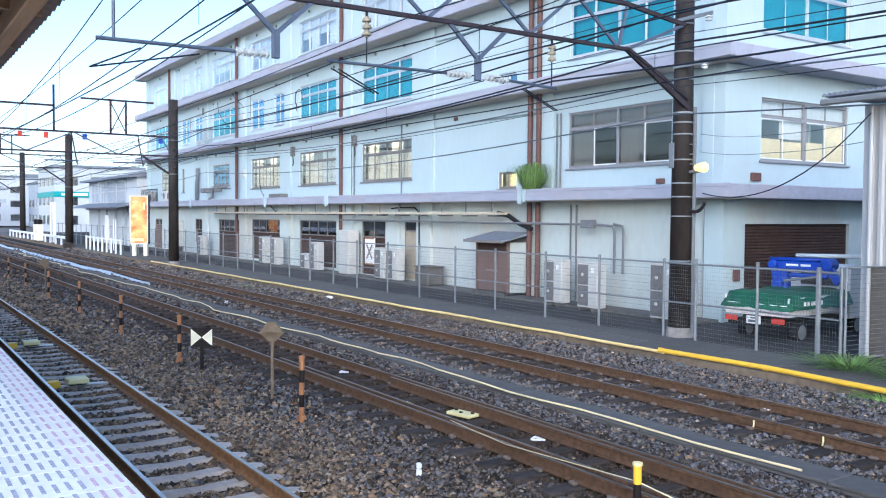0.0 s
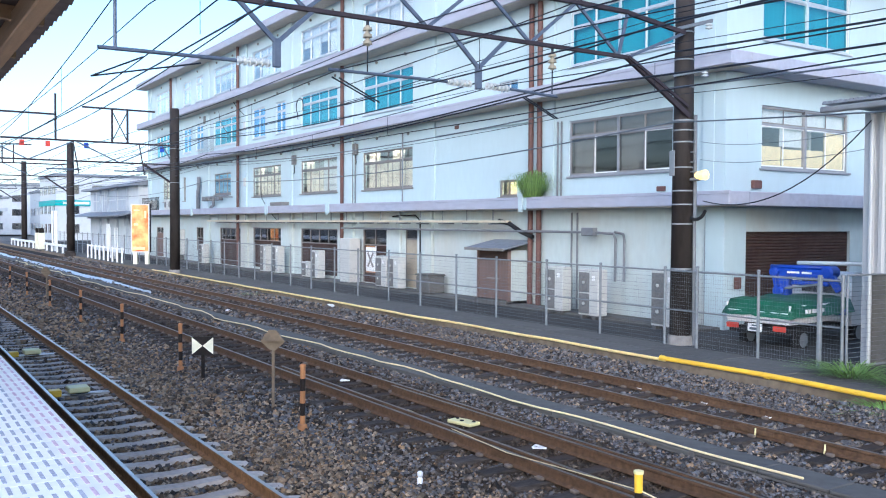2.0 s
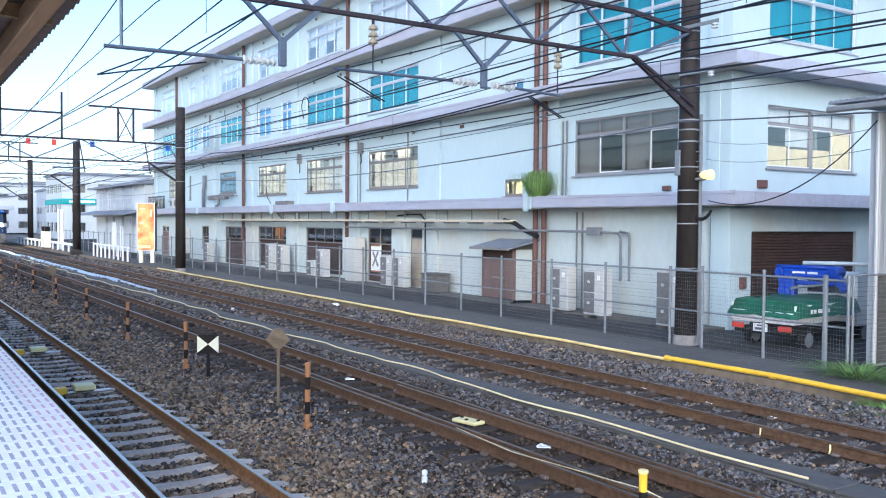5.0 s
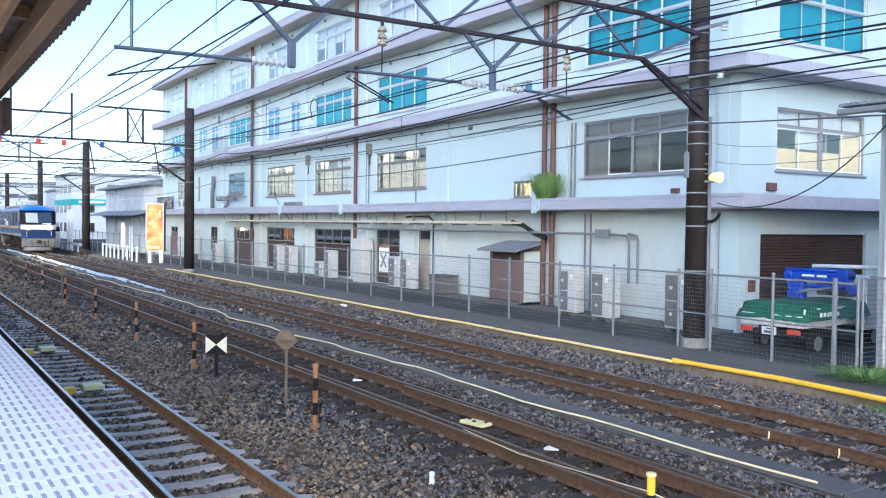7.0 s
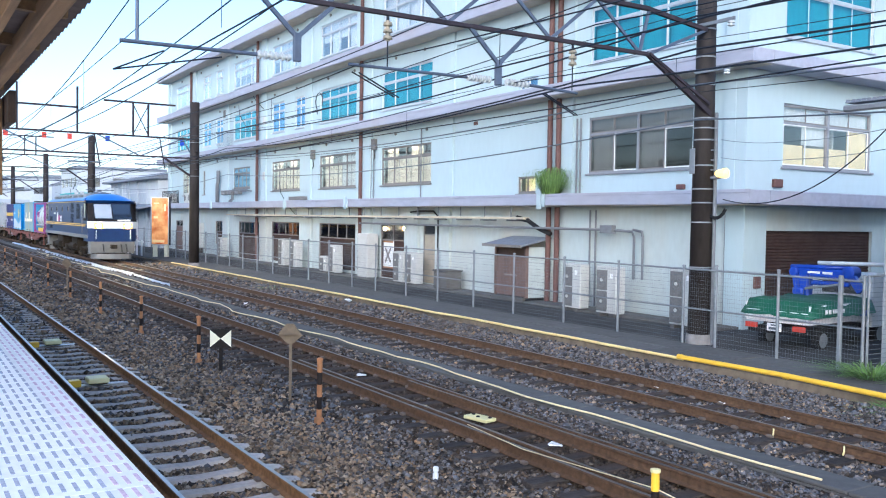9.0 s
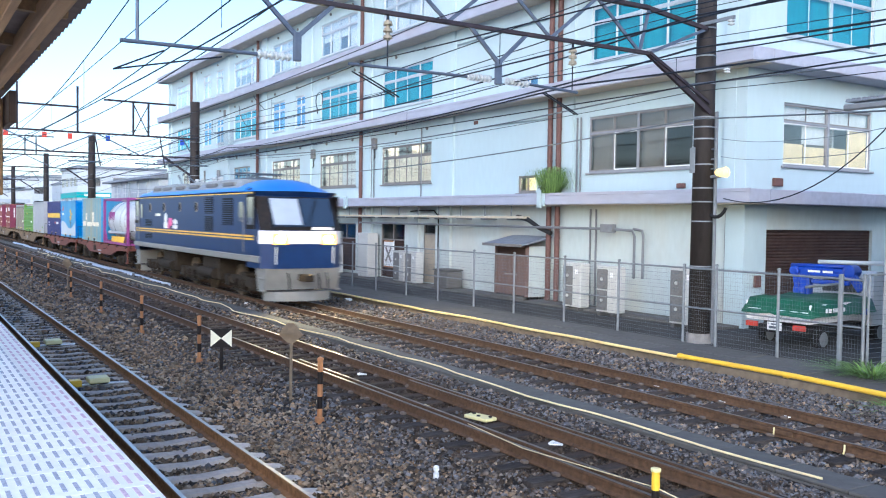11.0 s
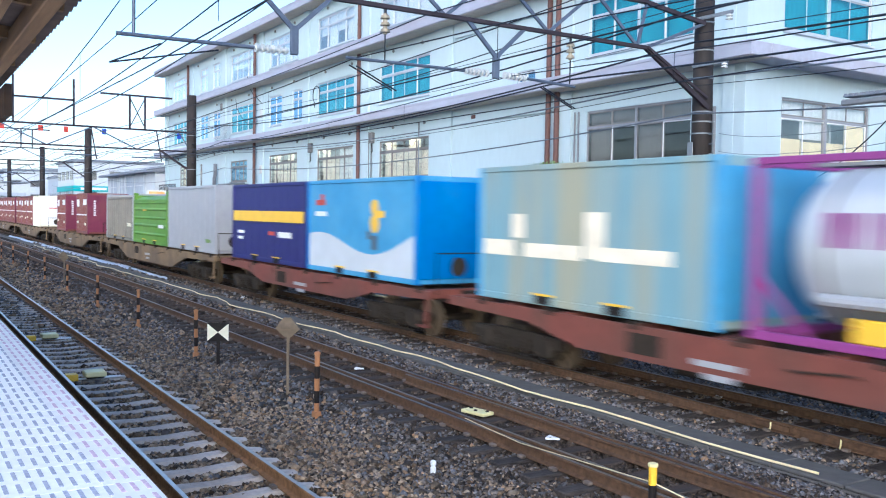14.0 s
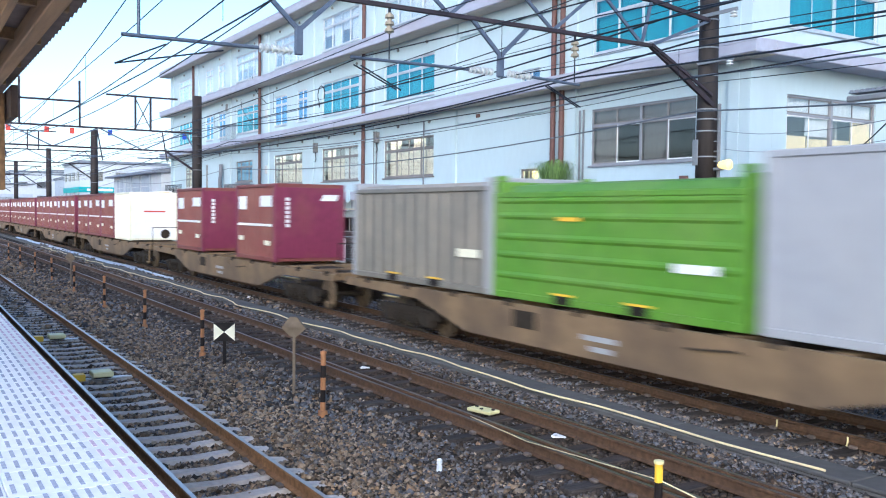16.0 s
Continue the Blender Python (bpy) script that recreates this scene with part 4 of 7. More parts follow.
        # a hanging cloth with soft upright folds
        s, m = Shape(), 14
        lit = warm and (i < 2 or a > -41 or a < -50)
        for k in range(m + 1):
            x = p + (q - p) * k / m
            y = depth + 0.022 * math.sin(k * 2.1 + rng.random()) + (0.0 if k % 2 else 0.012)
            s.v += [(x, y, (tz if lit and i % 2 else hi) - 0.02), (x, y, hi - drop * (hi - lo))]
        for k in range(m):
            s.f.append((2 * k, 2 * k + 2, 2 * k + 3, 2 * k + 1))
        part("curtain", s, CURTAIN if lit else BLIND, win, smooth=True)
        # added tube between glass and curtain, in place of the panes' warm reflection
        if lit:
            part("window_tube", Shape().tube((p + 0.1, 0.24, hi - 0.03), (q - 0.1, 0.24, hi - 0.03), 0.014, 6), PANE_FILL, win, "lit tube behind the pane")
    return win


for lev in (1, 2, 3):
    for a, b, lo, hi, kind in front[lev]:
        window(a, b, lo, hi, kind, lev)
    for a, b, lo, hi in side[lev]:
        window(a, b, lo, hi, "side", lev, "y", BE)
for a, b, lo, hi, kind in front[0]:
    w = b - a
    at = Matrix.Translation((a, BY, 0))
    if kind in ("door", "tan"):
        d = part("door", Shape().box(0.04, w - 0.04, 0.06, 0.11, lo, hi - 0.5, 0.006), DOOR_BROWN if kind == "door" else DOOR_TAN, building, at=at)
        part("door_frame", Shape().box(0, 0.05, 0.03, 0.14, lo, hi).box(w - 0.05, w, 0.03, 0.14, lo, hi).box(0.05, w - 0.05, 0.03, 0.14, hi - 0.06, hi).box(0.05, w - 0.05, 0.03, 0.14, hi - 0.52, hi - 0.46), FRAME_DARK, d)
        part("pane", Shape().box(0.05, w - 0.05, 0.08, 0.086, hi - 0.46, hi - 0.06), PANE_DARK, d)
        part("door_handle", Shape().tube((w - 0.2, 0.03, 0.9), (w - 0.2, 0.03, 1.1), 0.015, 8), ALU, d)
    else:
        n = 2 if w < 3 else 4
        top = hi - 0.85
        s = part("shutter", Shape().box(0.02, w - 0.02, 0.10, 0.13, lo, top), SHUTTER, building, at=at)
        ribs = Shape()
        z = lo + 0.04
        while z < top - 0.06 and kind == "shut":
            ribs.prism([(0.10, z), (0.075, z + 0.02), (0.075, z + 0.055), (0.10, z + 0.075)], "x", 0.03, w - 0.03)
            z += 0.09
        if ribs.v:
            part("slat", ribs, SHUTTER, s, kind="stuff")
        win = part("window", Shape().box(0, w, 0.05, 0.13, hi - 0.06, hi).box(0, w, 0.05, 0.14, top, top + 0.06).box(0, 0.06, 0.04, 0.13, lo, hi).box(w - 0.06, w, 0.04, 0.13, lo, hi), FRAME_DARK, building, at=at)
        for i in range(n):
            p, q = 0.06 + (w - 0.12) * i / n, 0.06 + (w - 0.12) * (i + 1) / n
            part("mullion", Shape().box(q - 0.02, q + 0.02, 0.05, 0.12, top + 0.06, hi - 0.06), FRAME_DARK, win)
            part("pane", Shape().box(p + 0.02, q - 0.02, 0.085, 0.09, top + 0.06, hi - 0.06), PANE_DARK, win)
g = part("garage_shutter", Shape().box(BE - 0.16, BE - 0.12, 21.7, 27.4, -0.2, 2.75), SHUTTER, building)
ribs = Shape()
for k in range(30):
    z = -0.15 + 0.095 * k
    ribs.prism([(BE - 0.12, z), (BE - 0.095, z + 0.02), (BE - 0.095, z + 0.06), (BE - 0.12, z + 0.08)], "y", 21.7, 27.4)
# the outline's pairs are x and z here
part("slat", ribs, SHUTTER, g, kind="stuff")

# downpipes, conduits and fittings on the wall
for x, z0, z1 in ((-41.5, 0.0, 3.4), (-41.5, 3.9, 7.4), (-41.5, 7.85, 11.1), (-41.5, 11.6, 14.7), (-57.1, 3.9, 7.4), (-57.1, 7.85, 11.1), (-57.1, 11.6, 14.7), (-57.1, 0.0, 3.4),
                  (-25.75, -0.2, 3.4), (-25.25, -0.2, 3.4), (-25.75, 3.9, 7.4), (-25.25, 3.9, 7.4), (-25.75, 7.85, 11.1), (-25.25, 7.85, 11.1), (-25.75, 11.6, 14.7), (-72.8, 11.6, 14.7), (-72.8, 7.85, 11.1)):
    pipe = part("downpipe", Shape().tube((x, BY - 0.22, z0), (x, BY - 0.22, z1), 0.1, 10), PIPE_BROWN, building, "brown rainwater downpipe")
    for k in range(1, 3):
        z = z0 + (z1 - z0) * k / 3
        part("pipe_clamp", Shape().tube((x, BY - 0.22, z), (x, BY - 0.22, z + 0.05), 0.112, 10), PIPE_BROWN, pipe)
for x, z0, z1 in ((-23.6, -0.1, 3.3), (-23.3, -0.1, 3.3), (-24.4, 3.9, 6.6), (-24.2, 3.9, 6.6), (-17.6, -0.1, 3.2), (-40.6, 3.9, 7.0), (-40.3, 3.9, 7.0), (-35.5, 3.9, 7.1), (-16.95, 4.4, 6.3)):
    y = BY - 0.06 if x < BE else 21.9
    part("conduit", Shape().tube((x, y, z0), (x, y, z1), 0.035, 8), PIPE_GREY, building, "grey conduit")
part("conduit", Shape().line([(-41, BY - 0.5, 2.62), (-22.0, BY - 0.5, 2.62), (-21.2, BY - 0.35, 2.58), (-21.1, BY - 0.35, 2.4), (-21.1, BY - 0.35, 1.0)], 0.045, 8), PIPE_GREY, building, "grey conduit")
part("conduit", Shape().line([(-21.3, BY - 0.2, 2.64), (-20.9, BY - 0.2, 2.58), (-20.85, BY - 0.2, 2.4), (-20.85, BY - 0.2, 1.0)], 0.045, 8), PIPE_GREY, building, "grey conduit")
part("junction_box", Shape().box(-22.5, -21.9, BY - 0.62, BY - 0.4, 2.5, 2.78, 0.02), PIPE_GREY, building)
part("cable_tray", Shape().box(-62, -26.6, BY - 0.75, BY - 0.45, 2.93, 3.02, 0.01), DUCT, building, "cream cable tray under the ledge")
for x in [-60 + 1.8 * i for i in range(19)]:
    part("tray_hanger", Shape().box(x - 0.02, x + 0.02, BY - 0.62, BY - 0.58, 3.02, 3.44).box(x - 0.025, x + 0.025, BY - 0.8, BY - 0.02, 2.86, 2.92), GALV, building)
part("thick_cable", Shape().line([(-27.2, BY - 0.6, 3.0), (-26.6, BY - 0.55, 2.9), (-26.1, BY - 0.4, 2.6), (-25.5, BY - 0.3, 2.4)], 0.09, 8), BLACK, building, "thick black cable", smooth=True)
part("thick_cable", Shape().line([(-36.0, BY - 0.3, 3.2), (-35.2, BY - 0.3, 3.25), (-33.9, BY - 0.3, 3.25), (-33.5, BY - 0.3, 3.0), (-33.5, BY - 0.3, 0.5)], 0.035, 8), BLACK, building)
for x, z in ((-25.35, 3.87), (-41.8, 3.45), (-50.3, 3.45), (-65.0, 3.45)):
    part("ledge_joint", Shape().box(x - 0.22, x + 0.02, BY - 0.96, BY - 0.9, 3.32, 3.98, 0.01).box(x + 0.06, x + 0.22, BY - 0.95, BY - 0.9, 3.4, 3.95, 0.01), WALL, building)
for x, z in ((-19.4, 3.95), (-30.9, 6.9)):
    part("vent_cap", Shape().box(x - 0.16, x + 0.16, BY - 0.12, BY - 0.002, z, z + 0.16, 0.02), PIPE_BROWN, building)
part("vent_cap", Shape().box(BE, BE + 0.12, 22.2, 22.6, 4.0, 4.25, 0.02), PIPE_BROWN, building)
part("meter_box", Shape().box(BE + 0.1, BE + 0.2, 21.35, 21.6, 1.0, 1.35, 0.015), PIPE_BROWN, building)
for a, z in ((-48.9, 3.9),):
    part("vent_box", Shape().box(a - 1.6, a + 0.2, BY - 0.6, BY - 0.1, z, z + 0.22, 0.02), AC_DARK, building)
rng = random.Random(8)
for lev in (1, 2, 3):
    z1 = FLOORS[lev][1]
    for x in (-76, -71, -66, -62, -58.5, -54, -50.5, -46, -43, -38, -35):
        part("wall_vent", Shape().turn([(0.07, 0), (0.09, -0.05), (0.07, -0.08)], x + rng.uniform(-0.4, 0.4), BY - 0.002, z1 - 0.35, 8, "y"), AC_DARK, building)
rack = part("pipe_rack", Shape().box(-64.2, -58.6, BY - 0.42, BY - 0.32, 4.66, 4.76, 0.01), PIPE_GREY, building, "grey wall rack with pipe fittings")
for k in range(6):
    part("pipe_fitting", Shape().turn([(0.1, 0), (0.16, 0.06), (0.16, 0.22), (0.08, 0.3)], -63.9 + 0.75 * k, BY - 0.34, 4.42, 10), AC_DARK if k % 2 else PIPE_GREY, rack)
    part("rack_arm", Shape().box(-63.8 + 1.0 * k, -63.72 + 1.0 * k, BY - 0.36, BY - 0.002, 4.6, 4.68), PIPE_GREY, rack)
part("elbow_pipe", Shape().line([(-61.9, BY - 0.3, 4.45), (-61.9, BY - 0.3, 4.1), (-62.4, BY - 0.3, 3.98), (-62.5, BY - 0.3, 3.88)], 0.11, 10), PIPE_GREY, rack, smooth=True)
part("flue_pipe", Shape().line([(-65.6, BY - 0.25, 3.86), (-65.6, BY - 0.25, 5.2), (-65.4, BY - 0.25, 5.5), (-65.4, BY - 0.25, 6.3)], 0.14, 10), PIPE_GREY, building, "weathered flue pipe", smooth=True)
for x, z in ((-56.0, 5.3), (-56.0, 9.0), (-64.3, 10.2), (-48.0, 6.3), (-40.2, 6.4)):
    part("switch_box", Shape().box(x - 0.17, x + 0.17, BY - 0.2, BY - 0.002, z, z + 0.55, 0.02), AC_WHITE if z < 6 or z == 9.0 else AC_DARK, building)
    part("cable_drop", Shape().line([(x, BY - 0.1, z), (x + 0.05, BY - 0.08, z - 0.4), (x - 0.15, BY - 0.05, z - 0.55)], 0.025, 6), BLACK, building)
for x, z in ((-60.0, 9.6), (-52.0, 3.9), (-57.6, 10.9)):
    part("loose_cable", Shape().line([(x - 1.2, BY - 0.12, z + 1.2), (x - 0.9, BY - 0.15, z + 0.5), (x, BY - 0.12, z - 0.2), (x + 1.6, BY - 0.15, z - 0.9)], 0.022, 6), BLACK, building)
for k, x in enumerate((-78.9, -77.7, -73.4, -72.2)):
    case = part("balcony_unit", Shape().box(x - 0.45, x + 0.45, BY - 0.5, BY - 0.15, 3.9, 4.75, 0.02), AC_WHITE, building, "grey-white balcony air unit")
    part("fan_grille", Shape().turn([(0.26, 0), (0.26, -0.02), (0.08, -0.03)], x - 0.1, BY - 0.5, 4.32, 14, "y"), AC_DARK, case)
bal = part("balcony_rail", Shape().box(-63.9, -60.5, BY - 0.78, BY - 0.74, 8.95, 9.0).box(-63.9, -60.5, BY - 0.78, BY - 0.74, 7.85, 7.9), GALV, building)
for i in range(18):
    part("bar", Shape().box(-63.9 + 0.2 * i - 0.012, -63.9 + 0.2 * i + 0.012, BY - 0.77, BY - 0.75, 7.9, 8.95), GALV, bal)
bal = part("balcony_rail", Shape().box(-79.5, -74.2, BY - 0.85, BY - 0.8, 4.9, 4.95).box(-79.5, -74.2, BY - 0.85, BY - 0.8, 3.9, 3.95), BLACK, building)
for i in range(22):
    part("bar", Shape().box(-79.5 + 0.25 * i - 0.012, -79.5 + 0.25 * i + 0.012, BY - 0.84, BY - 0.81, 3.95, 4.9), BLACK, bal)


# ---- things along the wall ----
def aircon(x, y, w, h, fans, turn=0.0, label="grey-white twin-fan outdoor air-conditioning unit on blocks", z=-0.2):
    a = thing("outdoor_unit", label, "air conditioner", "outdoor units", at=pose(x, y, z, 0, 0, turn))
    part("case", Shape().box(-w / 2, w / 2, -0.2, 0.2, 0.12, h, 0.02), AC_WHITE, a)
    for s in (-1, 1):
        part("block", Shape().box(s * w * 0.32 - 0.08, s * w * 0.32 + 0.08, -0.24, 0.24, 0, 0.12, 0.01), CONCRETE, a)
    for k in range(fans):
        z0 = 0.18 + (h - 0.24) * k / fans
        dz = (h - 0.24) / fans - 0.04
        f = part("fan_grille", Shape().box(-w * 0.46, w * 0.06, -0.225, -0.2, z0, z0 + dz, 0.01), AC_DARK, a, "dark fan grille")
        r = min(w * 0.23, dz * 0.44)
        for rr in (r, r * 0.66):
            ring = Shape()
            for i in range(16):
                t, u = 2 * math.pi * i / 16, 2 * math.pi * (i + 1) / 16
                ring.tube((-w * 0.2 + rr * math.cos(t), -0.235, z0 + dz / 2 + rr * math.sin(t)), (-w * 0.2 + rr * math.cos(u), -0.235, z0 + dz / 2 + rr * math.sin(u)), 0.006, 4)
            part("grille_ring", ring, PIPE_GREY, f)
        part("fan_hub", Shape().turn([(0.055, 0), (0.055, -0.03), (0.03, -0.04)], -w * 0.2, -0.225, z0 + dz / 2, 10, "y"), AC_WHITE, f)
    part("side_panel", Shape().box(w * 0.1, w * 0.48, -0.215, -0.2, 0.2, h - 0.08, 0.006), AC_WHITE, a)
    part("badge", Shape().box(w * 0.2, w * 0.34, -0.22, -0.215, h - 0.35, h - 0.2), WHITE, a)
    return a


aircon(-23.1, 19.9, 0.95, 1.62, 2)
aircon(-21.2, 19.75, 0.95, 1.62, 2)
aircon(-17.75, 19.5, 0.95, 1.78, 2)
for x, h, f in ((-50.6, 1.75, 2), (-48.7, 1.72, 2), (-44.4, 0.95, 1), (-43.2, 1.6, 2), (-35.9, 1.55, 2), (-34.75, 1.55, 2), (-62.5, 1.5, 2)):
    aircon(x, 20.2, 1.0, h, f)
cabinet = thing("electric_cabinet", "tall pale grey electrical cabinet against the wall", "cabinet", at=(-40.0, 20.5, -0.2))
part("body", Shape().box(-0.55, 0.55, -0.3, 0.3, 0, 2.3, 0.02), AC_WHITE, cabinet)
part("door", Shape().box(-0.5, 0.5, -0.32, -0.3, 0.15, 2.2, 0.01), AC_WHITE, cabinet)
cab2 = thing("electric_cabinet", "white wall cabinet beside the far door", "cabinet", at=(-70.5, 20.7, 0.3))
part("body", Shape().box(-0.9, 0.9, -0.25, 0.25, 0, 2.0, 0.02), AC_WHITE, cab2)
part("foot", Shape().box(-0.8, 0.8, -0.2, 0.2, -0.5, 0, 0.02), CONCRETE, cab2)
sign = thing("notice_board", "white warning board with a dark cross on brown shutter", "sign", at=(-38.55, BY - 0.06, 1.0))
part("board", Shape().box(-0.5, 0.5, -0.03, 0.03, -0.6, 0.75, 0.01), WHITE, sign)
for s in (-1, 1):
    part("stroke", Shape().bar((-0.28 * s, -0.04, -0.3), (0.28 * s, -0.04, 0.4), 0.02, 0.11), FRAME_DARK, sign)
part("edge", Shape().box(-0.5, 0.5, -0.036, -0.03, 0.68, 0.75).box(-0.5, 0.5, -0.036, -0.03, -0.6, -0.53), ORANGE, sign)
shed = thing("door_porch", "brown plank store door under a small grey lean-to roof", "shed", at=(-27.3, 20.3, -0.2))
part("door", Shape().box(-1.15, 0.95, -0.3, -0.25, 0.25, 2.0, 0.01), DOOR_BROWN, shed)
part("transom_panel", Shape().box(-1.1, 0.95, -0.29, -0.25, 2.02, 2.35, 0.01), SHUTTER, shed)
part("door_frame", Shape().box(-1.25, -1.15, -0.34, -0.2, 0, 2.4, 0.01).box(0.95, 1.05, -0.34, -0.2, 0, 2.4, 0.01).box(-1.25, 1.05, -0.34, -0.2, 2.35, 2.45, 0.01), DOOR_BROWN, shed)
for x in (-1.22, 1.02):
    part("side_panel", Shape().box(x - 0.03, x + 0.03, -0.2, 0.65, 0, 2.4), WALL_LOW, shed)
part("roof", Shape().prism([(-0.75, 2.42), (-0.75, 2.5), (0.68, 2.85), (0.68, 2.77)], "x", -1.45, 1.35), ROOF_GREY, shed)
part("gutter", Shape().box(-1.47, 1.37, -0.82, -0.75, 2.38, 2.5, 0.01), FRAME_DARK, shed)
part("door_bar", Shape().box(-0.5, 0.4, -0.34, -0.3, 1.12, 1.18, 0.01), FRAME_DARK, shed)
part("step", Shape().box(-1.25, 1.05, -0.45, 0.65, 0, 0.22, 0.01), CONCRETE, shed)
shed.location.x, shed.scale = -26.95, (0.88, 1, 0.87)
bin_ = thing("grey_block", "grey concrete block standing against the wall", "block", at=(-32.0, 20.3, -0.12))
part("block", Shape().box(-0.55, 0.55, -0.4, 0.4, 0, 0.75, 0.05), CONCRETE, bin_)
part("lid", Shape().box(-0.58, 0.58, -0.43, 0.43, 0.75, 0.82, 0.02), CONCRETE, bin_)


def grass(name, x, y, z, spread, n, height, label, droop=0.6):
    rng = np.random.default_rng(int(abs(x) * 10))
    s = Shape()
    for i in range(n):
        a = rng.uniform(0, 2 * math.pi)
        r = spread * math.sqrt(rng.random())
        bx, by = x + 0.35 * r * math.cos(a), y + 0.35 * r * math.sin(a)
        h = height * rng.uniform(0.5, 1.1)
        w = 0.009 * rng.uniform(0.7, 1.8)
        out = r * rng.uniform(0.3, 1.0) + 0.05
        px, py = -math.sin(a) * w, math.cos(a) * w
        pts = [(bx + out * k * math.cos(a), by + out * k * math.sin(a), z + h * (1.6 * k - droop * 1.6 * k * k)) for k in (0, 0.45, 0.8, 1.1)]
        b = len(s.v)
        for k, p in enumerate(pts):
            f = (1, 0.85, 0.55, 0.1)[k]
            s.v += [(p[0] - px * f, p[1] - py * f, p[2]), (p[0] + px * f, p[1] + py * f, p[2])]
        for k in range(3):
            s.f.append((b + 2 * k, b + 2 * k + 1, b + 2 * k + 3, b + 2 * k + 2))
    me = bpy.data.meshes.new(name)
    me.from_pydata(s.v, [], s.f)
    me.materials.append(LEAF)
    return tagged(new(name, me), label, "grass", kind="stuff")


grass("ledge_grass", -25.1, 20.35, 3.86, 1.0, 420, 2.0, "tuft of long green grass growing on the ledge", 0.84)
grass("weeds", -10.2, 16.6, -0.15, 1.2, 300, 0.3, "green weeds growing at the foot of the fence")
grass("weeds", -8.9, 16.3, -0.15, 1.0, 200, 0.28, "green weeds growing at the foot of the fence")
grass("weeds", -8.2, 14.4, -0.34, 0.9, 300, 0.25, "low green weeds beside the yellow pipe")
grass("weeds", -36.0, 13.9, -0.33, 0.8, 200, 0.25, "low green weeds beside the track bed")


# ---- overhead line: poles, gantries, wires ----
def insulator(p, q, r=0.075, n=6, parent=None, material=None):
    """A ribbed porcelain insulator between two points."""
    p, q = Vector(p), Vector(q)
    s = Shape().tube(p, q, r * 0.45, 10)
    for k in range(n):
        a, b = p.lerp(q, (k + 0.25) / n), p.lerp(q, (k + 0.75) / n)
        s.tube(a, b, r, 12, r * 0.8)
    return part("insulator", s, material or PORCELAIN, parent, "tan disc insulator" if material else "white ribbed porcelain insulator", smooth=False)


def pole(x, y, top, r0, r1, label, bands=()):
    p = thing("catenary_pole", label, "utility pole", "overhead line poles", at=(x, y, -0.3))
    part("shaft", Shape().tube((0, 0, 0.0), (0, 0, top + 0.3), r0, 20, r1), POLE, p, smooth=True)
    part("foot", Shape().tube((0, 0, 0), (0, 0, 0.35), r0 + 0.06, 20, r0 + 0.03), POLE_CONC, p)
    for z in bands:
        rr = r0 + (r1 - r0) * z / top + 0.012
        part("band", Shape().tube((0, 0, z + 0.3), (0, 0, z + 0.335), rr, 20), GALV, p)
    return p


pb = pole(-15.52, 17.55, 11.5, 0.29, 0.22, "dark brown round catenary pole banded with steel straps", (1.75, 2.9, 3.4, 3.75, 4.35, 5.0, 5.3, 5.55, 6.4, 7.1, 7.8))
part("pole_patch", Shape().box(-0.2, -0.02, -0.30, -0.27, 4.45, 5.1, 0.02), GALV, pb)
for k, z in enumerate((4.25, 4.5, 4.75, 5.0, 5.3)):
    part("step_bolt", Shape().bar((0.22, 0, z + 0.3), (0.42, -0.02, z + 0.3), 0.03), GALV, pb)
for z, a in ((8.15, 1.1), (6.98, 1.0)):
    part("cross_arm", Shape().box(-0.1, a, -0.3, -0.24, z, z + 0.08), GALV, pb)
insulator((1.0, -0.27, 8.0), (1.0, -0.27, 8.15), 0.09, 2, pb)
insulator((0.9, -0.27, 6.85), (0.9, -0.27, 6.98), 0.09, 2, pb)
lamp = part("street_light", Shape().turn([(0.05, 0), (0.09, 0.06), (0.11, 0.18), (0.13, 0.32), (0.04, 0.38)], 0.42, 0, 4.45, 12, "x"), LAMP_WARM, pb, "lit warm lamp")
part("lamp_arm", Shape().tube((0.2, 0, 4.35), (0.55, 0, 4.35), 0.04, 8), PIPE_GREY, pb)
part("cable_loop", Shape().line([(0.42 + 0.35 * math.cos(t), 0.02, 3.75 + 0.42 * math.sin(t)) for t in [2.2 + 0.3 * i for i in range(13)]], 0.045, 6), BLACK, pb, "hanging black cable loop")
part("conduit", Shape().tube((0.33, 0.1, 0.1), (0.31, 0.1, 6.0), 0.045, 8), PIPE_GREY, pb)
pf = pole(-52.3, 15.15, 9.6, 0.30, 0.27, "dark brown round catenary pole beside the track", (5.2, 7.2))
for z in (5.9, 6.6, 7.0, 7.6):
    part("step_bolt", Shape().bar((-0.1, 0, z), (0.9, -0.1, z), 0.06), BEAM, pf)
pole(-85, 15.2, 10.0, 0.36, 0.3, "dark brown round catenary pole beside the track", (5.2,))
pole(-119.7, 16.0, 10.3, 0.34, 0.3, "dark brown round catenary pole beside the track")
pole(-156, 16.0, 10.3, 0.34, 0.3, "dark brown round catenary pole beside the track")


def cantilever(parent, x, y, beam_z, wide=0.75, post=0.45):
    """A V-shaped hanger with a stub that carries the bracket tubes."""
    for s in (-1, 1):
        part("hanger", Shape().bar((x, y + s * wide, beam_z), (x, y, beam_z - 0.7), 0.06, 0.08), TUBE_BLUE, parent)
    part("hanger_stub", Shape().box(x - 0.05, x + 0.05, y - 0.07, y + 0.07, beam_z - 0.7 - post, beam_z - 0.62, 0.01), TUBE_BLUE, parent)


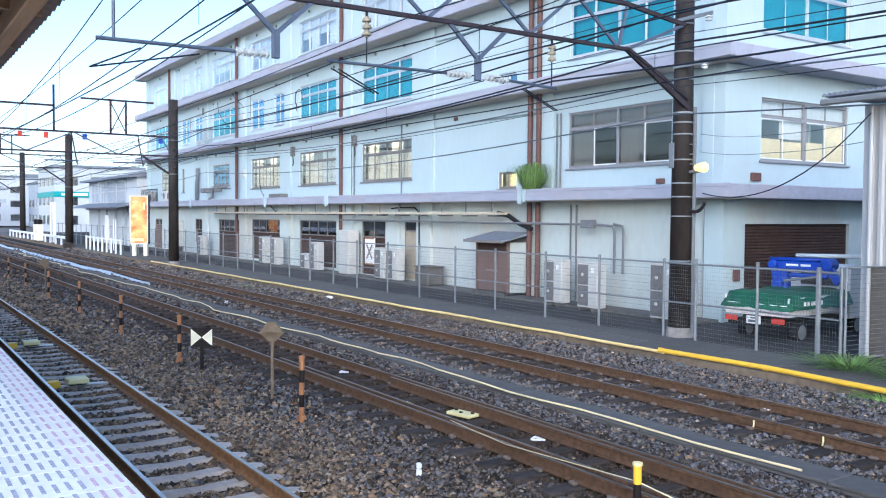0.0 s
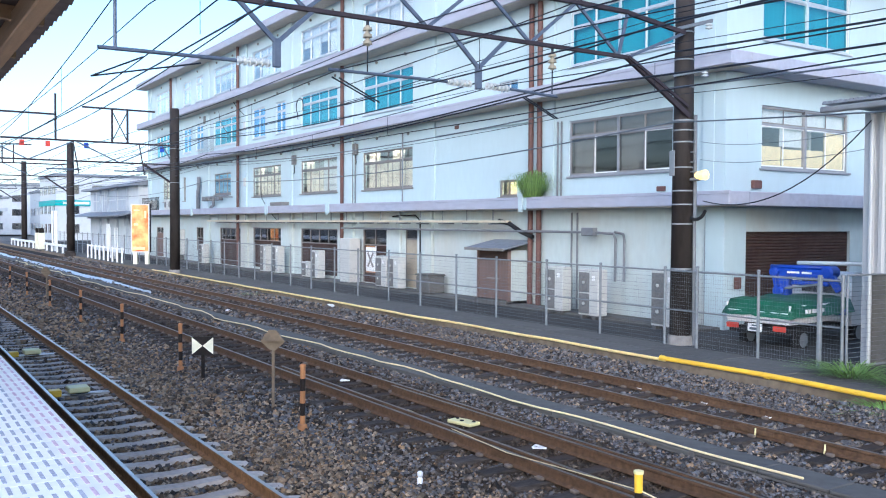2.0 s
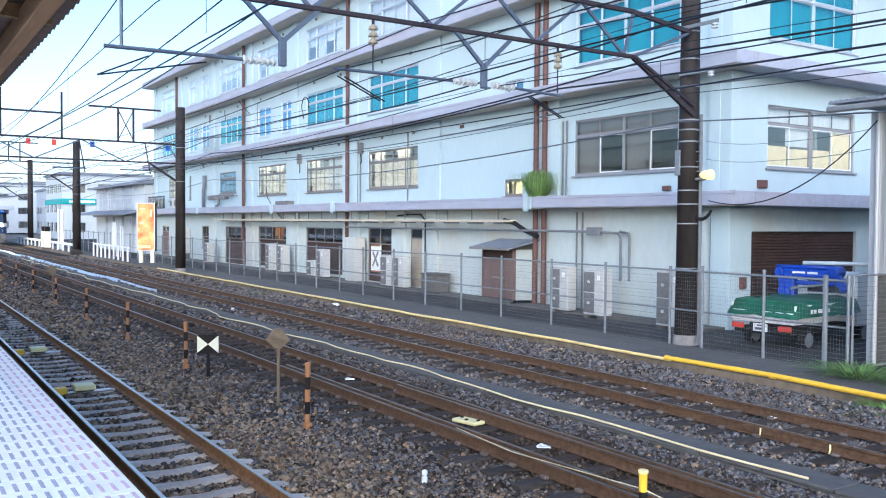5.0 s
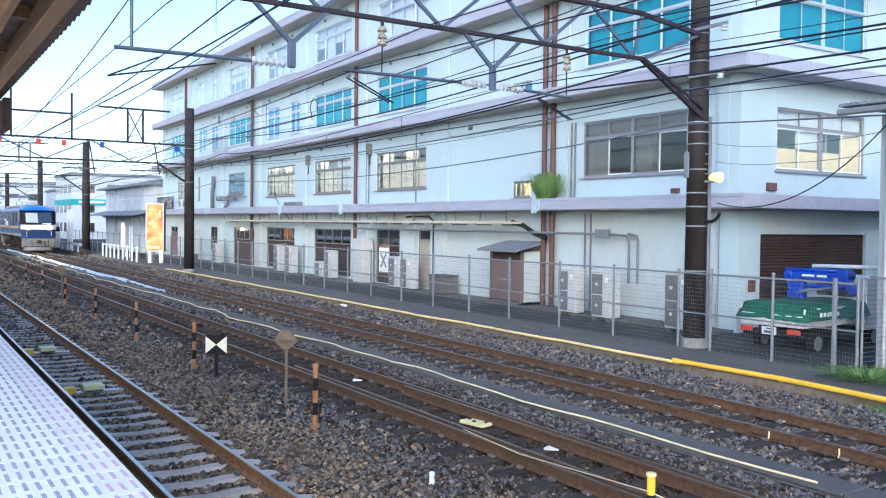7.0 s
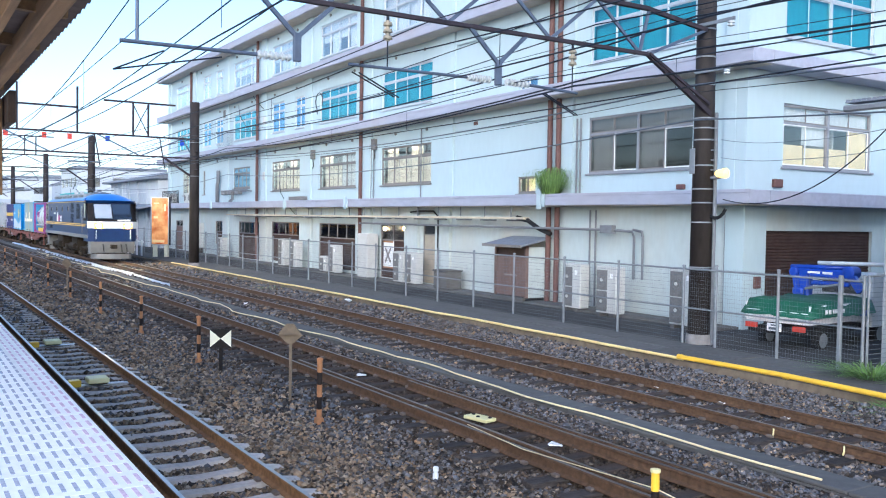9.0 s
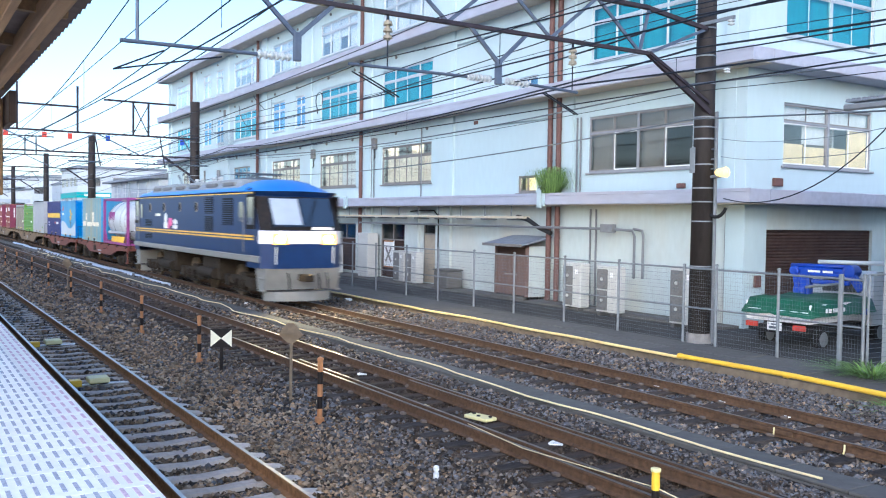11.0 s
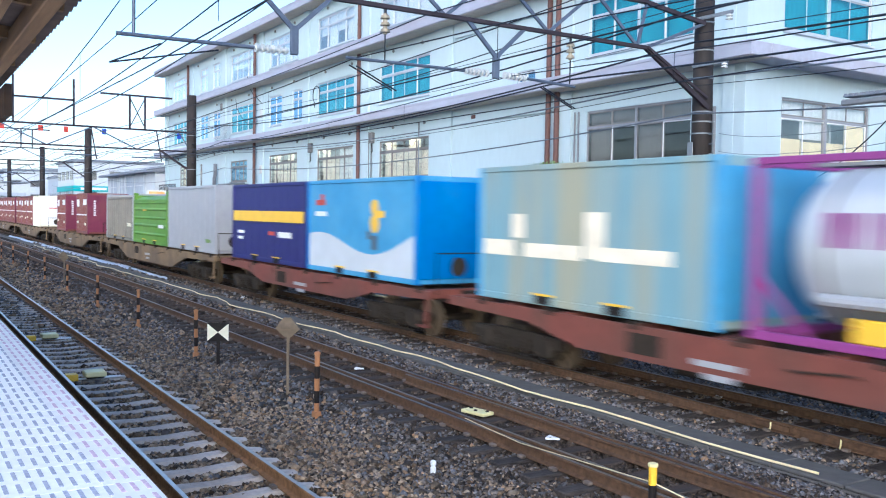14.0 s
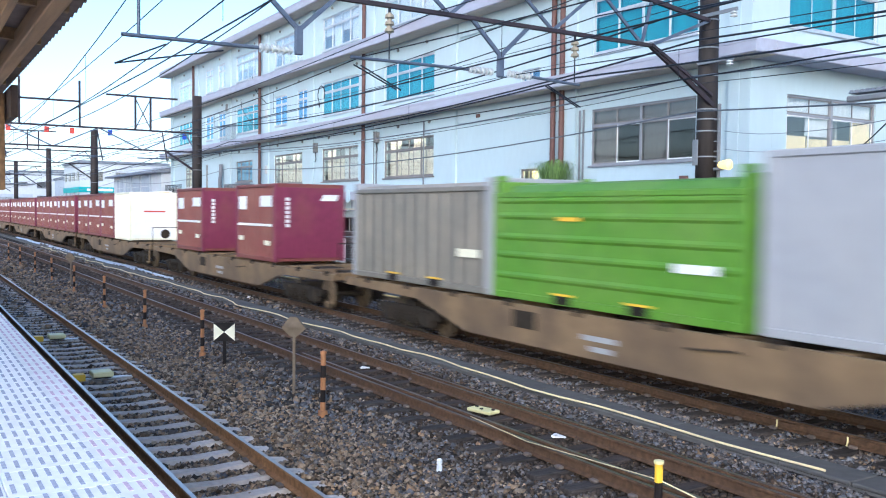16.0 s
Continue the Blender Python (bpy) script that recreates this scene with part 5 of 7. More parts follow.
def gantry(x, y0, y1, z0, z1, step, label):
    g = thing("line_gantry", label, "gantry", "overhead line gantries")
    part("lower_chord", Shape().box(x - 0.045, x + 0.045, y0, y1, z0 - 0.045, z0 + 0.045, 0.01), BEAM, g)
    part("upper_chord", Shape().box(x - 0.06, x + 0.06, y0, y1, z1 - 0.05, z1 + 0.05, 0.01), BEAM, g)
    y, k = y0, 0
    while y < y1 - 0.1:
        e = min(y + step, y1)
        p, q = ((y, z0), (e, z1)) if k % 2 == 0 else ((y, z1), (e, z0))
        part("lattice_bar", Shape().bar((x, *p), (x, *q), 0.05, 0.07), TUBE_BLUE, g)
        y, k = e, k + 1
    return g


ga = gantry(-15.3, -12, 15.3, 6.92, 8.0, 1.35, "dark steel lattice gantry over the three tracks")
part("chord_end", Shape().bar((-15.3, 15.3, 6.92), (-15.3, 17.5, 5.66), 0.09, 0.12), BEAM, ga)
part("chord_end", Shape().bar((-15.24, 15.3, 6.92), (-15.24, 17.4, 5.9), 0.05, 0.07), BEAM, ga)
part("chord_end", Shape().bar((-15.3, 15.2, 8.0), (-15.3, 17.3, 7.75), 0.09, 0.1), BEAM, ga)
part("lattice_bar", Shape().bar((-15.3, 15.3, 6.92), (-15.3, 17.3, 7.75), 0.05, 0.07), TUBE_BLUE, ga)
part("post", Shape().tube((-15.3, -12, -0.3), (-15.3, -12, 8.2), 0.26, 16), POLE, ga)
for y in (6.32, 10.9):
    cantilever(ga, -15.3, y, 6.92)
cantilever(ga, -15.3, 1.2, 6.92)
part("bracket_tube", Shape().tube((-15.3, 3.17, 5.79), (-15.3, 5.55, 5.82), 0.035, 10), TUBE_BLUE, ga)
insulator((-15.3, 5.55, 5.82), (-15.3, 6.2, 5.83), 0.085, 6, ga)
part("bracket_tube", Shape().tube((-15.3, 7.38, 5.84), (-15.3, 10.1, 5.86), 0.032, 10), TUBE_BLUE, ga)
insulator((-15.3, 10.1, 5.86), (-15.3, 10.72, 5.86), 0.085, 6, ga)
insulator((-15.3, 11.1, 5.86), (-15.3, 11.72, 5.85), 0.085, 6, ga)
part("bracket_tube", Shape().tube((-15.3, 11.72, 5.85), (-15.3, 13.1, 5.79), 0.032, 10), TUBE_BLUE, ga)
part("drop_rod", Shape().tube((-15.3, 3.45, 5.8), (-15.3, 3.45, 7.0), 0.03, 8), TUBE_BLUE, ga)
for y in (8.22, 12.95):
    part("drop_rod", Shape().tube((-15.3, y, 5.84), (-15.3, y, 6.38), 0.014, 6), CABLE, ga)
    insulator((-15.3, y, 6.38), (-15.3, y, 6.78), 0.1, 3, ga, PORCELAIN_TAN)
    part("drop_rod", Shape().tube((-15.3, y, 6.78), (-15.3, y, 6.92), 0.03, 6), CABLE, ga)
for y0, y1 in ((3.9, 3.1), (4.9, 3.1), (7.45, 8.5), (7.6, 8.6), (12.1, 13.2), (12.2, 13.3)):
    part("steady_arm", Shape().tube((-15.3, y0, 5.7), (-15.5, y1, 5.33), 0.016, 6), CABLE, ga)
gb = gantry(-52.3, -12, 15.1, 6.27, 7.4, 2.4, "dark steel lattice gantry with frames on top")
part("post", Shape().tube((-52.3, -12, -0.3), (-52.3, -12, 8.2), 0.26, 16), POLE, gb)
part("chord_end", Shape().bar((-52.3, 13.3, 6.27), (-52.3, 15.1, 5.1), 0.1, 0.12), BEAM, gb)
part("portal", Shape().box(-52.36, -52.24, 10.0, 14.0, 9.27, 9.37).box(-52.36, -52.24, 11.55, 11.65, 7.4, 9.3).box(-52.36, -52.24, 12.4, 12.5, 7.4, 9.3), BEAM, gb)
part("portal", Shape().bar((-52.3, 11.6, 7.5), (-52.3, 12.45, 9.2), 0.05).bar((-52.3, 11.6, 9.2), (-52.3, 12.45, 7.5), 0.05), BEAM, gb)
part("portal", Shape().box(-52.36, -52.24, 5.5, 8.65, 8.75, 8.85).box(-52.36, -52.24, 8.55, 8.65, 7.4, 9.95).box(-52.36, -52.24, 5.5, 5.6, 7.4, 9.95), BEAM, gb)
part("portal", Shape().box(-52.36, -52.24, 1.0, 3.8, 8.75, 8.85).box(-52.36, -52.24, 3.7, 3.8, 7.4, 9.2), BEAM, gb)
for y, m in ((5.0, RED), (6.9, RED), (8.2, RED), (10.2, BLUE_CRANE), (12.0, WHITE), (13.6, WHITE), (14.4, BLUE_CRANE)):
    part("marker_plate", Shape().box(-52.32, -52.28, y - 0.12, y + 0.12, 7.0, 7.32), m, gb, "small coloured hanging plate")
for y in (4.6, 9.5, 13.1):
    part("hanger", Shape().bar((-52.3, y, 7.4), (-52.3, y + 0.3, 5.6), 0.06), BEAM, gb)
    part("bracket_tube", Shape().tube((-52.3, y - 1.4, 5.8), (-52.3, y + 0.4, 5.8), 0.04, 8), TUBE_BLUE, gb)
for x in (-85.0, -119.7, -156.0):
    g = gantry(x, -12, 15.2, 6.9, 8.0, 2.4, "distant dark steel lattice gantry over the tracks")
    part("post", Shape().tube((x, -12, -0.3), (x, -12, 8.2), 0.26, 12), POLE, g)
    part("portal", Shape().box(x - 0.06, x + 0.06, 8.0, 12.0, 9.6, 9.7).box(x - 0.06, x + 0.06, 9.6, 9.7, 8.0, 9.65).box(x - 0.06, x + 0.06, 10.5, 10.6, 8.0, 9.65), BEAM, g)
    part("chord_end", Shape().bar((x, 13.0, 6.9), (x, 15.2, 5.4), 0.1, 0.12), BEAM, g)
    for y in (4.6, 9.0, 13.0):
        part("bracket_tube", Shape().tube((x, y - 1.4, 5.8), (x, y + 0.4, 5.8), 0.04, 8), TUBE_BLUE, g)

SUPPORT = (-156.0, -119.7, -85.0, -52.3, -15.3, 22.0)


def span(pts, sag, n=12):
    out = []
    for (x0, y0, z0), (x1, y1, z1) in zip(pts, pts[1:]):
        for i in range(n):
            t = i / n
            out.append((x0 + (x1 - x0) * t, y0 + (y1 - y0) * t, z0 + (z1 - z0) * t - 4 * sag * t * (1 - t)))
    return out + [pts[-1]]


for y, z, sag in ((3.4, 6.6, 1.05), (7.6, 5.86, 0.38), (11.3, 5.86, 0.38)):
    o = thing("overhead_wire", "dark catenary wire pair with droppers above a track", "overhead wire", "track catenary wires")
    part("messenger_wire", Shape().line(span([(x, y, z) for x in SUPPORT], sag), 0.011, 6), CABLE, o)
    part("contact_wire", Shape().line([(x, y + 0.15 * (-1) ** i, 5.2) for i, x in enumerate(SUPPORT)], 0.012, 6), CABLE, o)
    drops = Shape()
    for a, b in zip(SUPPORT, SUPPORT[1:]):
        for k in range(1, 8):
            t = k / 8
            drops.tube((a + (b - a) * t, y, 5.2), (a + (b - a) * t, y, z - 4 * sag * t * (1 - t)), 0.005, 4)
    part("dropper", drops, CABLE, o, kind="stuff")
# cables on the pole line: y, heights at the far pole, the near pole and past the shed, sag, radius
for y, z0, z1, z2, sag, r, m in ((17.1, 7.95, 8.1, 7.7, 0.62, 0.026, CABLE), (17.1, 7.0, 7.28, 7.0, 0.52, 0.026, CABLE), (17.0, 6.5, 6.36, 6.3, 0.5, 0.022, CABLE_GREY), (17.1, 5.4, 5.5, 4.9, 0.55, 0.019, CABLE_GREY),
                                 (17.2, 8.6, 8.27, 8.3, 0.3, 0.010, CABLE), (17.05, 8.0, 7.48, 7.2, 0.3, 0.009, CABLE), (17.15, 6.3, 6.2, 6.1, 0.4, 0.009, CABLE), (17.1, 8.75, 9.5, 9.5, 0.35, 0.018, CABLE)):
    solid("feeder_cable", Shape().line(span([(-119.7, y, z0 + 0.1), (-85, y, z0), (-52.3, y, z0), (-15.5, y, z1)], sag, 14)[:-1] + span([(-15.5, y, z1), (6, y + 0.3, z2)], 0.18, 12), r, 6), m, "dark feeder cable strung between the line poles", "cable", "feeder cables")
FEEDERS = ((9.3, 6.95, 0.3, 0.012, CABLE), (5.2, 6.85, 0.5, 0.016, CABLE), (6.15, 6.98, 0.55, 0.016, CABLE), (13.6, 7.4, 0.5, 0.014, CABLE), (13.0, 5.95, 0.4, 0.02, CABLE), (4.0, 6.6, 0.3, 0.011, CABLE))
for y, z, sag, r, m in FEEDERS:
    solid("feeder_cable", Shape().line(span([(x, y, z) for x in SUPPORT], sag, 14), r, 6), m, "dark feeder cable strung between the line gantries", "cable", "feeder cables")
solid("service_cable", Shape().line(span([(-14.9, 17.6, 3.5), (-10.9, 18.3, 5.2)], 0.7, 14), 0.014, 6), CABLE, "thin black cable sagging from pole to shed", "cable", "service cables")
for z in (5.0, 4.55):
    solid("service_cable", Shape().line(span([(-15.0, 17.6, z), (-14.0, 19.0, z - 0.02), (-10.9, 18.6, z + 0.1)], 0.06, 10), 0.008, 5), CABLE_GREY, "thin grey service wire from the pole", "cable", "service cables")
solid("wire_loop", Shape().line([(-38.6 + 0.4 * math.cos(0.5 * i), 17.1, 8.4 + 0.4 * math.sin(0.5 * i)) for i in range(-1, 9)] + [(-38.8, 17.1, 7.8)], 0.022, 6), CABLE, "looped black cable tail hanging from a feeder", "cable")

# ---- corrugated shed, truck ----
shed2 = thing("corrugated_shed", "pale corrugated sheet shed with grey roof edge", "shed", at=(-11.1, 18.5, -0.2))
part("base_wall", Shape().box(0, 14, 0.05, 0.25, 0, 2.05, 0.01), CONCRETE, shed2)
sh = Shape()
for i in range(60):
    x = 0.24 * i
    sh.prism([(x, 0.05), (x + 0.04, 0.0), (x + 0.12, 0.0), (x + 0.16, 0.05), (x + 0.24, 0.05), (x + 0.24, 0.08), (x, 0.08)], "z", 2.05, 5.6)
sh.weld = True
part("wall_sheet", sh, CORRUGATED, shed2)
part("end_wall", Shape().box(13.9, 14, 0.1, 9, 0, 5.6).box(0, 0.06, 0.1, 9, 0, 5.6), CORRUGATED, shed2)
rf = Shape()
for i in range(120):
    x = -0.7 + 0.125 * i
    rf.prism([(x, 0.0), (x + 0.03, 0.05), (x + 0.09, 0.05), (x + 0.125, 0.0), (x + 0.125, -0.02), (x, -0.02)], "y", -0.65, 9)
rf.weld = True
part("roof", rf, ROOF_GREY, shed2, at=Matrix.Translation((0, 0, 5.82)))
part("gutter", Shape().box(-0.7, 14, -0.75, -0.6, 5.6, 5.74, 0.03), PIPE_GREY, shed2)
part("downpipe", Shape().tube((0.15, -0.08, 0.05), (0.15, -0.08, 5.6), 0.055, 10), CORRUGATED, shed2)
part("corner_trim", Shape().box(-0.06, 0.1, -0.03, 0.1, 0, 5.6, 0.01), CORRUGATED, shed2)
for k in range(5):
    for x in (0.9, 2.1):
        part("bolt", Shape().turn([(0.02, 0), (0.02, -0.02)], x, 0.0, 2.4 + 0.7 * k, 8, "y"), BLACK, shed2)


def truck():
    t = thing("small_truck", "small white flatbed truck with green tarpaulin and blue crane", "truck", at=pose(-15.0, 18.75, -0.3, 0, 0, 5))
    part("chassis", Shape().box(0.2, 1.5, 0.1, 4.3, 0.42, 0.6, 0.02), BLACK, t)
    part("bed_floor", Shape().box(-0.02, 1.72, 0.0, 3.0, 0.72, 0.82, 0.01), WHITE, t)
    part("tail_gate", Shape().box(-0.02, 1.72, -0.04, 0.0, 0.78, 1.02, 0.01), WHITE, t)
    for x0, x1 in ((-0.05, -0.01), (1.71, 1.75)):
        part("side_gate", Shape().box(x0, x1, 0.0, 3.0, 0.78, 1.2, 0.01), WHITE, t)
    tarp = Shape()
    nx, ny = 14, 16
    for i in range(nx + 1):
        for j in range(ny + 1):
            x, y = -0.13 + 2.0 * i / nx, -0.1 + 3.1 * j / ny
            edge = min(i, nx - i, j) / 2.0
            z = 1.3 + 0.05 * noise.noise((x * 2.2, y * 2.2, 4)) + 0.03 * noise.noise((x * 6, y * 5, 4)) - (0.4 if edge == 0 else 0.04 if edge < 1 else 0)
            tarp.v.append((x + 0.03 * noise.noise((x, y * 4, 9)), y, z))
    for i in range(nx):
        for j in range(ny):
            a = i * (ny + 1) + j
            tarp.f.append((a, a + ny + 1, a + ny + 2, a + 1))
    part("tarpaulin", tarp, GREEN_TARP, t, "crumpled green tarpaulin", smooth=True)
    part("side_letters", Shape().box(1.885, 1.9, 0.45, 0.55, 1.0, 1.1).box(1.885, 1.9, 0.62, 0.72, 1.0, 1.1).box(1.885, 1.9, 0.8, 1.35, 1.0, 1.1), WHITE, t, "pale lettering bars")
    for x in (0.18, 1.5):
        part("tail_light", Shape().box(x - 0.17, x + 0.17, -0.08, -0.02, 0.55, 0.68, 0.01), RED, t, "red tail light")
    part("number_plate", Shape().box(0.62, 1.02, -0.06, -0.03, 0.5, 0.7, 0.006), WHITE, t, "white plate with plain bars")
    part("plate_bars", Shape().box(0.68, 0.96, -0.066, -0.06, 0.54, 0.6).box(0.74, 0.9, -0.066, -0.06, 0.63, 0.67), CABLE_GREY, t)
    part("bumper", Shape().box(0.05, 1.65, -0.02, 0.08, 0.45, 0.55, 0.02), BLACK, t)
    for x in (0.12, 1.6):
        for y in (0.75, 3.6):
            w = part("wheel", Shape().turn([(0.2, -0.09), (0.29, -0.08), (0.3, -0.03), (0.3, 0.03), (0.29, 0.08), (0.2, 0.09)], x, y, 0.3, 20, "x"), BLACK, t)
            part("rim", Shape().turn([(0.19, -0.095), (0.19, 0.095)], x, y, 0.3, 14, "x"), GALV, w)
    part("cab", Shape().prism([(3.1, 0.5), (3.1, 1.85), (3.3, 1.95), (4.2, 1.9), (4.55, 1.2), (4.6, 0.5)], "x", -0.02, 1.72), WHITE, t)
    part("rear_window", Shape().box(0.3, 1.4, 3.085, 3.1, 1.35, 1.75), PANE_DARK, t)
    c = part("crane", Shape().box(0.2, 0.5, 2.0, 2.3, 0.8, 1.95, 0.05), BLUE_CRANE, t, "blue folding crane")
    part("boom", Shape().box(0.05, 1.55, 2.0, 2.3, 1.86, 2.02, 0.04), BLUE_CRANE, c)
    part("boom", Shape().box(0.6, 1.65, 1.95, 2.1, 1.6, 1.72, 0.03), BLUE_CRANE, c)
    part("boom_tube", Shape().tube((-0.05, 2.1, 2.06), (1.5, 2.1, 2.08), 0.06, 10), BLUE_CRANE, c, smooth=True)
    part("boom_joint", Shape().turn([(0.1, -0.2), (0.17, -0.18), (0.17, 0.18), (0.1, 0.2)], 1.62, 2.15, 1.97, 16, "y"), BLUE_CRANE, c)
    part("boom_joint", Shape().turn([(0.08, -0.17), (0.13, -0.15), (0.13, 0.15), (0.08, 0.17)], 0.1, 2.1, 1.92, 14, "y"), BLUE_CRANE, c)
    part("boom_link", Shape().bar((1.62, 2.05, 1.95), (1.95, 2.05, 1.5), 0.13, 0.2), BLUE_CRANE, c)
    part("boom_link", Shape().bar((0.15, 1.95, 1.85), (0.3, 1.95, 1.2), 0.1, 0.16), BLUE_CRANE, c)
    part("hook_block", Shape().box(0.1, 0.42, 1.88, 2.02, 1.3, 1.52, 0.05), BLUE_CRANE, c)
    part("outrigger", Shape().box(-0.1, 1.9, 2.35, 2.5, 0.85, 1.0, 0.02), BLUE_CRANE, c)
    part("hydraulic_rod", Shape().tube((0.5, 1.88, 1.5), (1.5, 1.88, 1.66), 0.035, 8), GALV, c)
    part("hydraulic_rod", Shape().tube((0.6, 1.94, 1.86), (1.4, 1.94, 1.84), 0.05, 8), BLUE_CRANE, c)
    part("boom_letters", Shape().box(0.5, 0.85, 1.968, 1.98, 1.9, 1.96).box(0.92, 1.2, 1.968, 1.98, 1.9, 1.96), WHITE, c)
    part("mast_tube", Shape().tube((0.5, 2.5, 2.17), (2.4, 2.6, 2.2), 0.055, 10), WHITE, t, "white tube above the crane", smooth=True)
    return t


truck()

# ---- distance: houses, billboard, far buildings ----
annex = thing("annex_house", "pale two-storey annex with grey sloped roof", "house")
part("wall", Shape().box(-103, -82.2, 20.5, 32, -0.2, 6.3), FAR_WALL, annex)
part("roof", Shape().prism([(19.7, 6.2), (19.7, 6.4), (26, 7.6), (32.5, 6.4), (32.5, 6.2)], "x", -104, -81.9), ROOF_GREY, annex)
part("lower_roof", Shape().prism([(18.6, 3.35), (18.6, 3.45), (20.5, 3.9), (20.5, 3.75)], "x", -104, -82), ROOF_GREY, annex)
part("roof_band", Shape().box(-104, -82, 20.3, 20.48, 3.2, 3.6, 0.01), FAR_GREY, annex)
for a, b in ((-101, -98), (-96.5, -94.5), (-93.5, -86)):
    w = part("window", Shape().box(a, b, 20.42, 20.5, 4.0, 6.0), FAR_GREY, annex)
    part("frame", Shape().box(a, b, 20.38, 20.42, 5.0, 5.06).box((a + b) / 2 - 0.04, (a + b) / 2 + 0.04, 20.38, 20.42, 4.0, 6.0), ALU, w)
for x in (-97.5, -94, -90, -86):
    part("pillar", Shape().box(x - 0.15, x + 0.15, 20.3, 20.49, -0.2, 6.2), FAR_GREY, annex)
part("dish", Shape().turn([(0.0, 0), (0.45, -0.1), (0.55, -0.25)], -84.5, 20.1, 3.0, 14, "y"), FAR_GREY, annex)
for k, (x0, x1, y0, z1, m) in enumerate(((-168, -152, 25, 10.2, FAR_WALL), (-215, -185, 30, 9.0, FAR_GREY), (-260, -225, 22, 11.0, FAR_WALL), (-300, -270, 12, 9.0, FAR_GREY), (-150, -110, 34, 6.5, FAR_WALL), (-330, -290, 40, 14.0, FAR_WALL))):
    h = thing("far_building", ("white town building with a teal sign band" if k == 0 else "distant town building, haze painted into its pale colour"), "building", "distant buildings")
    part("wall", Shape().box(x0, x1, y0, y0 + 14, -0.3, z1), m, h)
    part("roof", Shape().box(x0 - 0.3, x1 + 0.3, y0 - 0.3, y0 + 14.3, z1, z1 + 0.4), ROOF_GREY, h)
    for lev in range(int(z1 // 3.2)):
        for i in range(int((x1 - x0) / 4)):
            x = x0 + 2 + 4 * i
            w = part("window", Shape().box(x - 1, x + 1, y0 - 0.06, y0 - 0.0, 0.9 + 3.2 * lev, 2.4 + 3.2 * lev), PANE_DARK, h)
            part("frame", Shape().box(x - 0.05, x + 0.05, y0 - 0.1, y0 - 0.06, 0.9 + 3.2 * lev, 2.4 + 3.2 * lev), ALU, w)
        for i in range(3):
            y = y0 + 2.5 + 4 * i
            part("window", Shape().box(x1, x1 + 0.06, y - 1, y + 1, 0.9 + 3.2 * lev, 2.4 + 3.2 * lev), PANE_DARK, h)
    if k == 0:
        part("sign_band", Shape().box(x0, x1 + 0.2, y0 - 0.2, y0 - 0.1, 5.4, 6.3).box(x1 + 0.1, x1 + 0.2, y0 - 0.1, y0 + 13, 5.4, 6.3), TEAL_SIGN, h, "teal sign band")
        part("sign_letters", Shape().box(x1 + 0.2, x1 + 0.25, y0 + 1, y0 + 5, 5.65, 6.05).box(x1 + 0.2, x1 + 0.25, y0 + 6, y0 + 9, 5.65, 6.05), WHITE, h)
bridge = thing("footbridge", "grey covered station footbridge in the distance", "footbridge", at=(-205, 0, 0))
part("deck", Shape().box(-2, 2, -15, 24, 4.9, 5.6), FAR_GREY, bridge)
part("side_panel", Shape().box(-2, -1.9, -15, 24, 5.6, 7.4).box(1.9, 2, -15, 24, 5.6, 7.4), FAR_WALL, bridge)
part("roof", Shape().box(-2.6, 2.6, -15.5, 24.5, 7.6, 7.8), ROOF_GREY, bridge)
for y in (1.0, 9.3, 14.5, 20):
    part("column", Shape().box(-0.3, 0.3, y - 0.3, y + 0.3, -0.5, 4.9), FAR_WALL, bridge)
# wooded hills in pale grey, the haze painted into their colour
hills = Shape()
pts = [(-1400 + 60 * i, 45 + 22 * noise.noise((i * 0.37, 0, 7)) + 10 * noise.noise((i * 1.3, 2, 7))) for i in range(48)]
hills.prism([(x, -5) for x in (1420, -1400)] + [(x, z) for x, z in pts], "y", 1300, 1320)
solid("backdrop_hills", hills, FAR_GREY, "low wooded hills on the horizon, haze painted into their grey", "hills", kind="structure")
board = thing("billboard", "tall orange advertising billboard on two pale legs", "billboard", at=pose(-63.9, 16.1, -0.2, 0, 0, 52))
part("case", Shape().box(-0.68, 0.68, -0.12, 0.2, 0.9, 4.35, 0.03), BEAM, board)
part("rim", Shape().box(-0.68, -0.6, -0.14, -0.12, 0.9, 4.35).box(0.6, 0.68, -0.14, -0.12, 0.9, 4.35).box(-0.6, 0.6, -0.14, -0.12, 4.27, 4.35).box(-0.6, 0.6, -0.14, -0.12, 0.9, 0.98), ALU, board)
part("poster", Shape().box(-0.6, 0.6, -0.13, -0.12, 0.98, 4.27), POSTER, board, "lit orange poster with pale patches")
for i, (x, z, w, h) in enumerate(((0.38, 3.6, 0.14, 0.5), (-0.25, 3.9, 0.4, 0.1), (-0.3, 2.9, 0.3, 0.16), (-0.1, 1.2, 0.9, 0.2))):
    part("poster_mark", Shape().box(x - w / 2, x + w / 2, -0.135, -0.13, z - h / 2, z + h / 2), POSTER_PALE, board)
for x in (-0.4, 0.45):
    part("leg", Shape().box(x - 0.14, x + 0.14, -0.1, 0.12, 0, 0.9, 0.01), CREAM, board)
low = thing("white_picket_fence", "low white painted post fence beside the track", "fence")
for i in range(9):
    part("picket", Shape().box(-78 + 1.5 * i, -77.86 + 1.5 * i, 15.2, 15.32, -0.25, 1.0, 0.02), WHITE, low)
part("rail", Shape().box(-78, -65.8, 15.33, 15.39, 0.82, 0.94, 0.01), WHITE, low)
panel = thing("site_hoarding", "white hoarding sheet on posts behind the low fence", "hoarding", at=(-76.5, 16.6, -0.2))
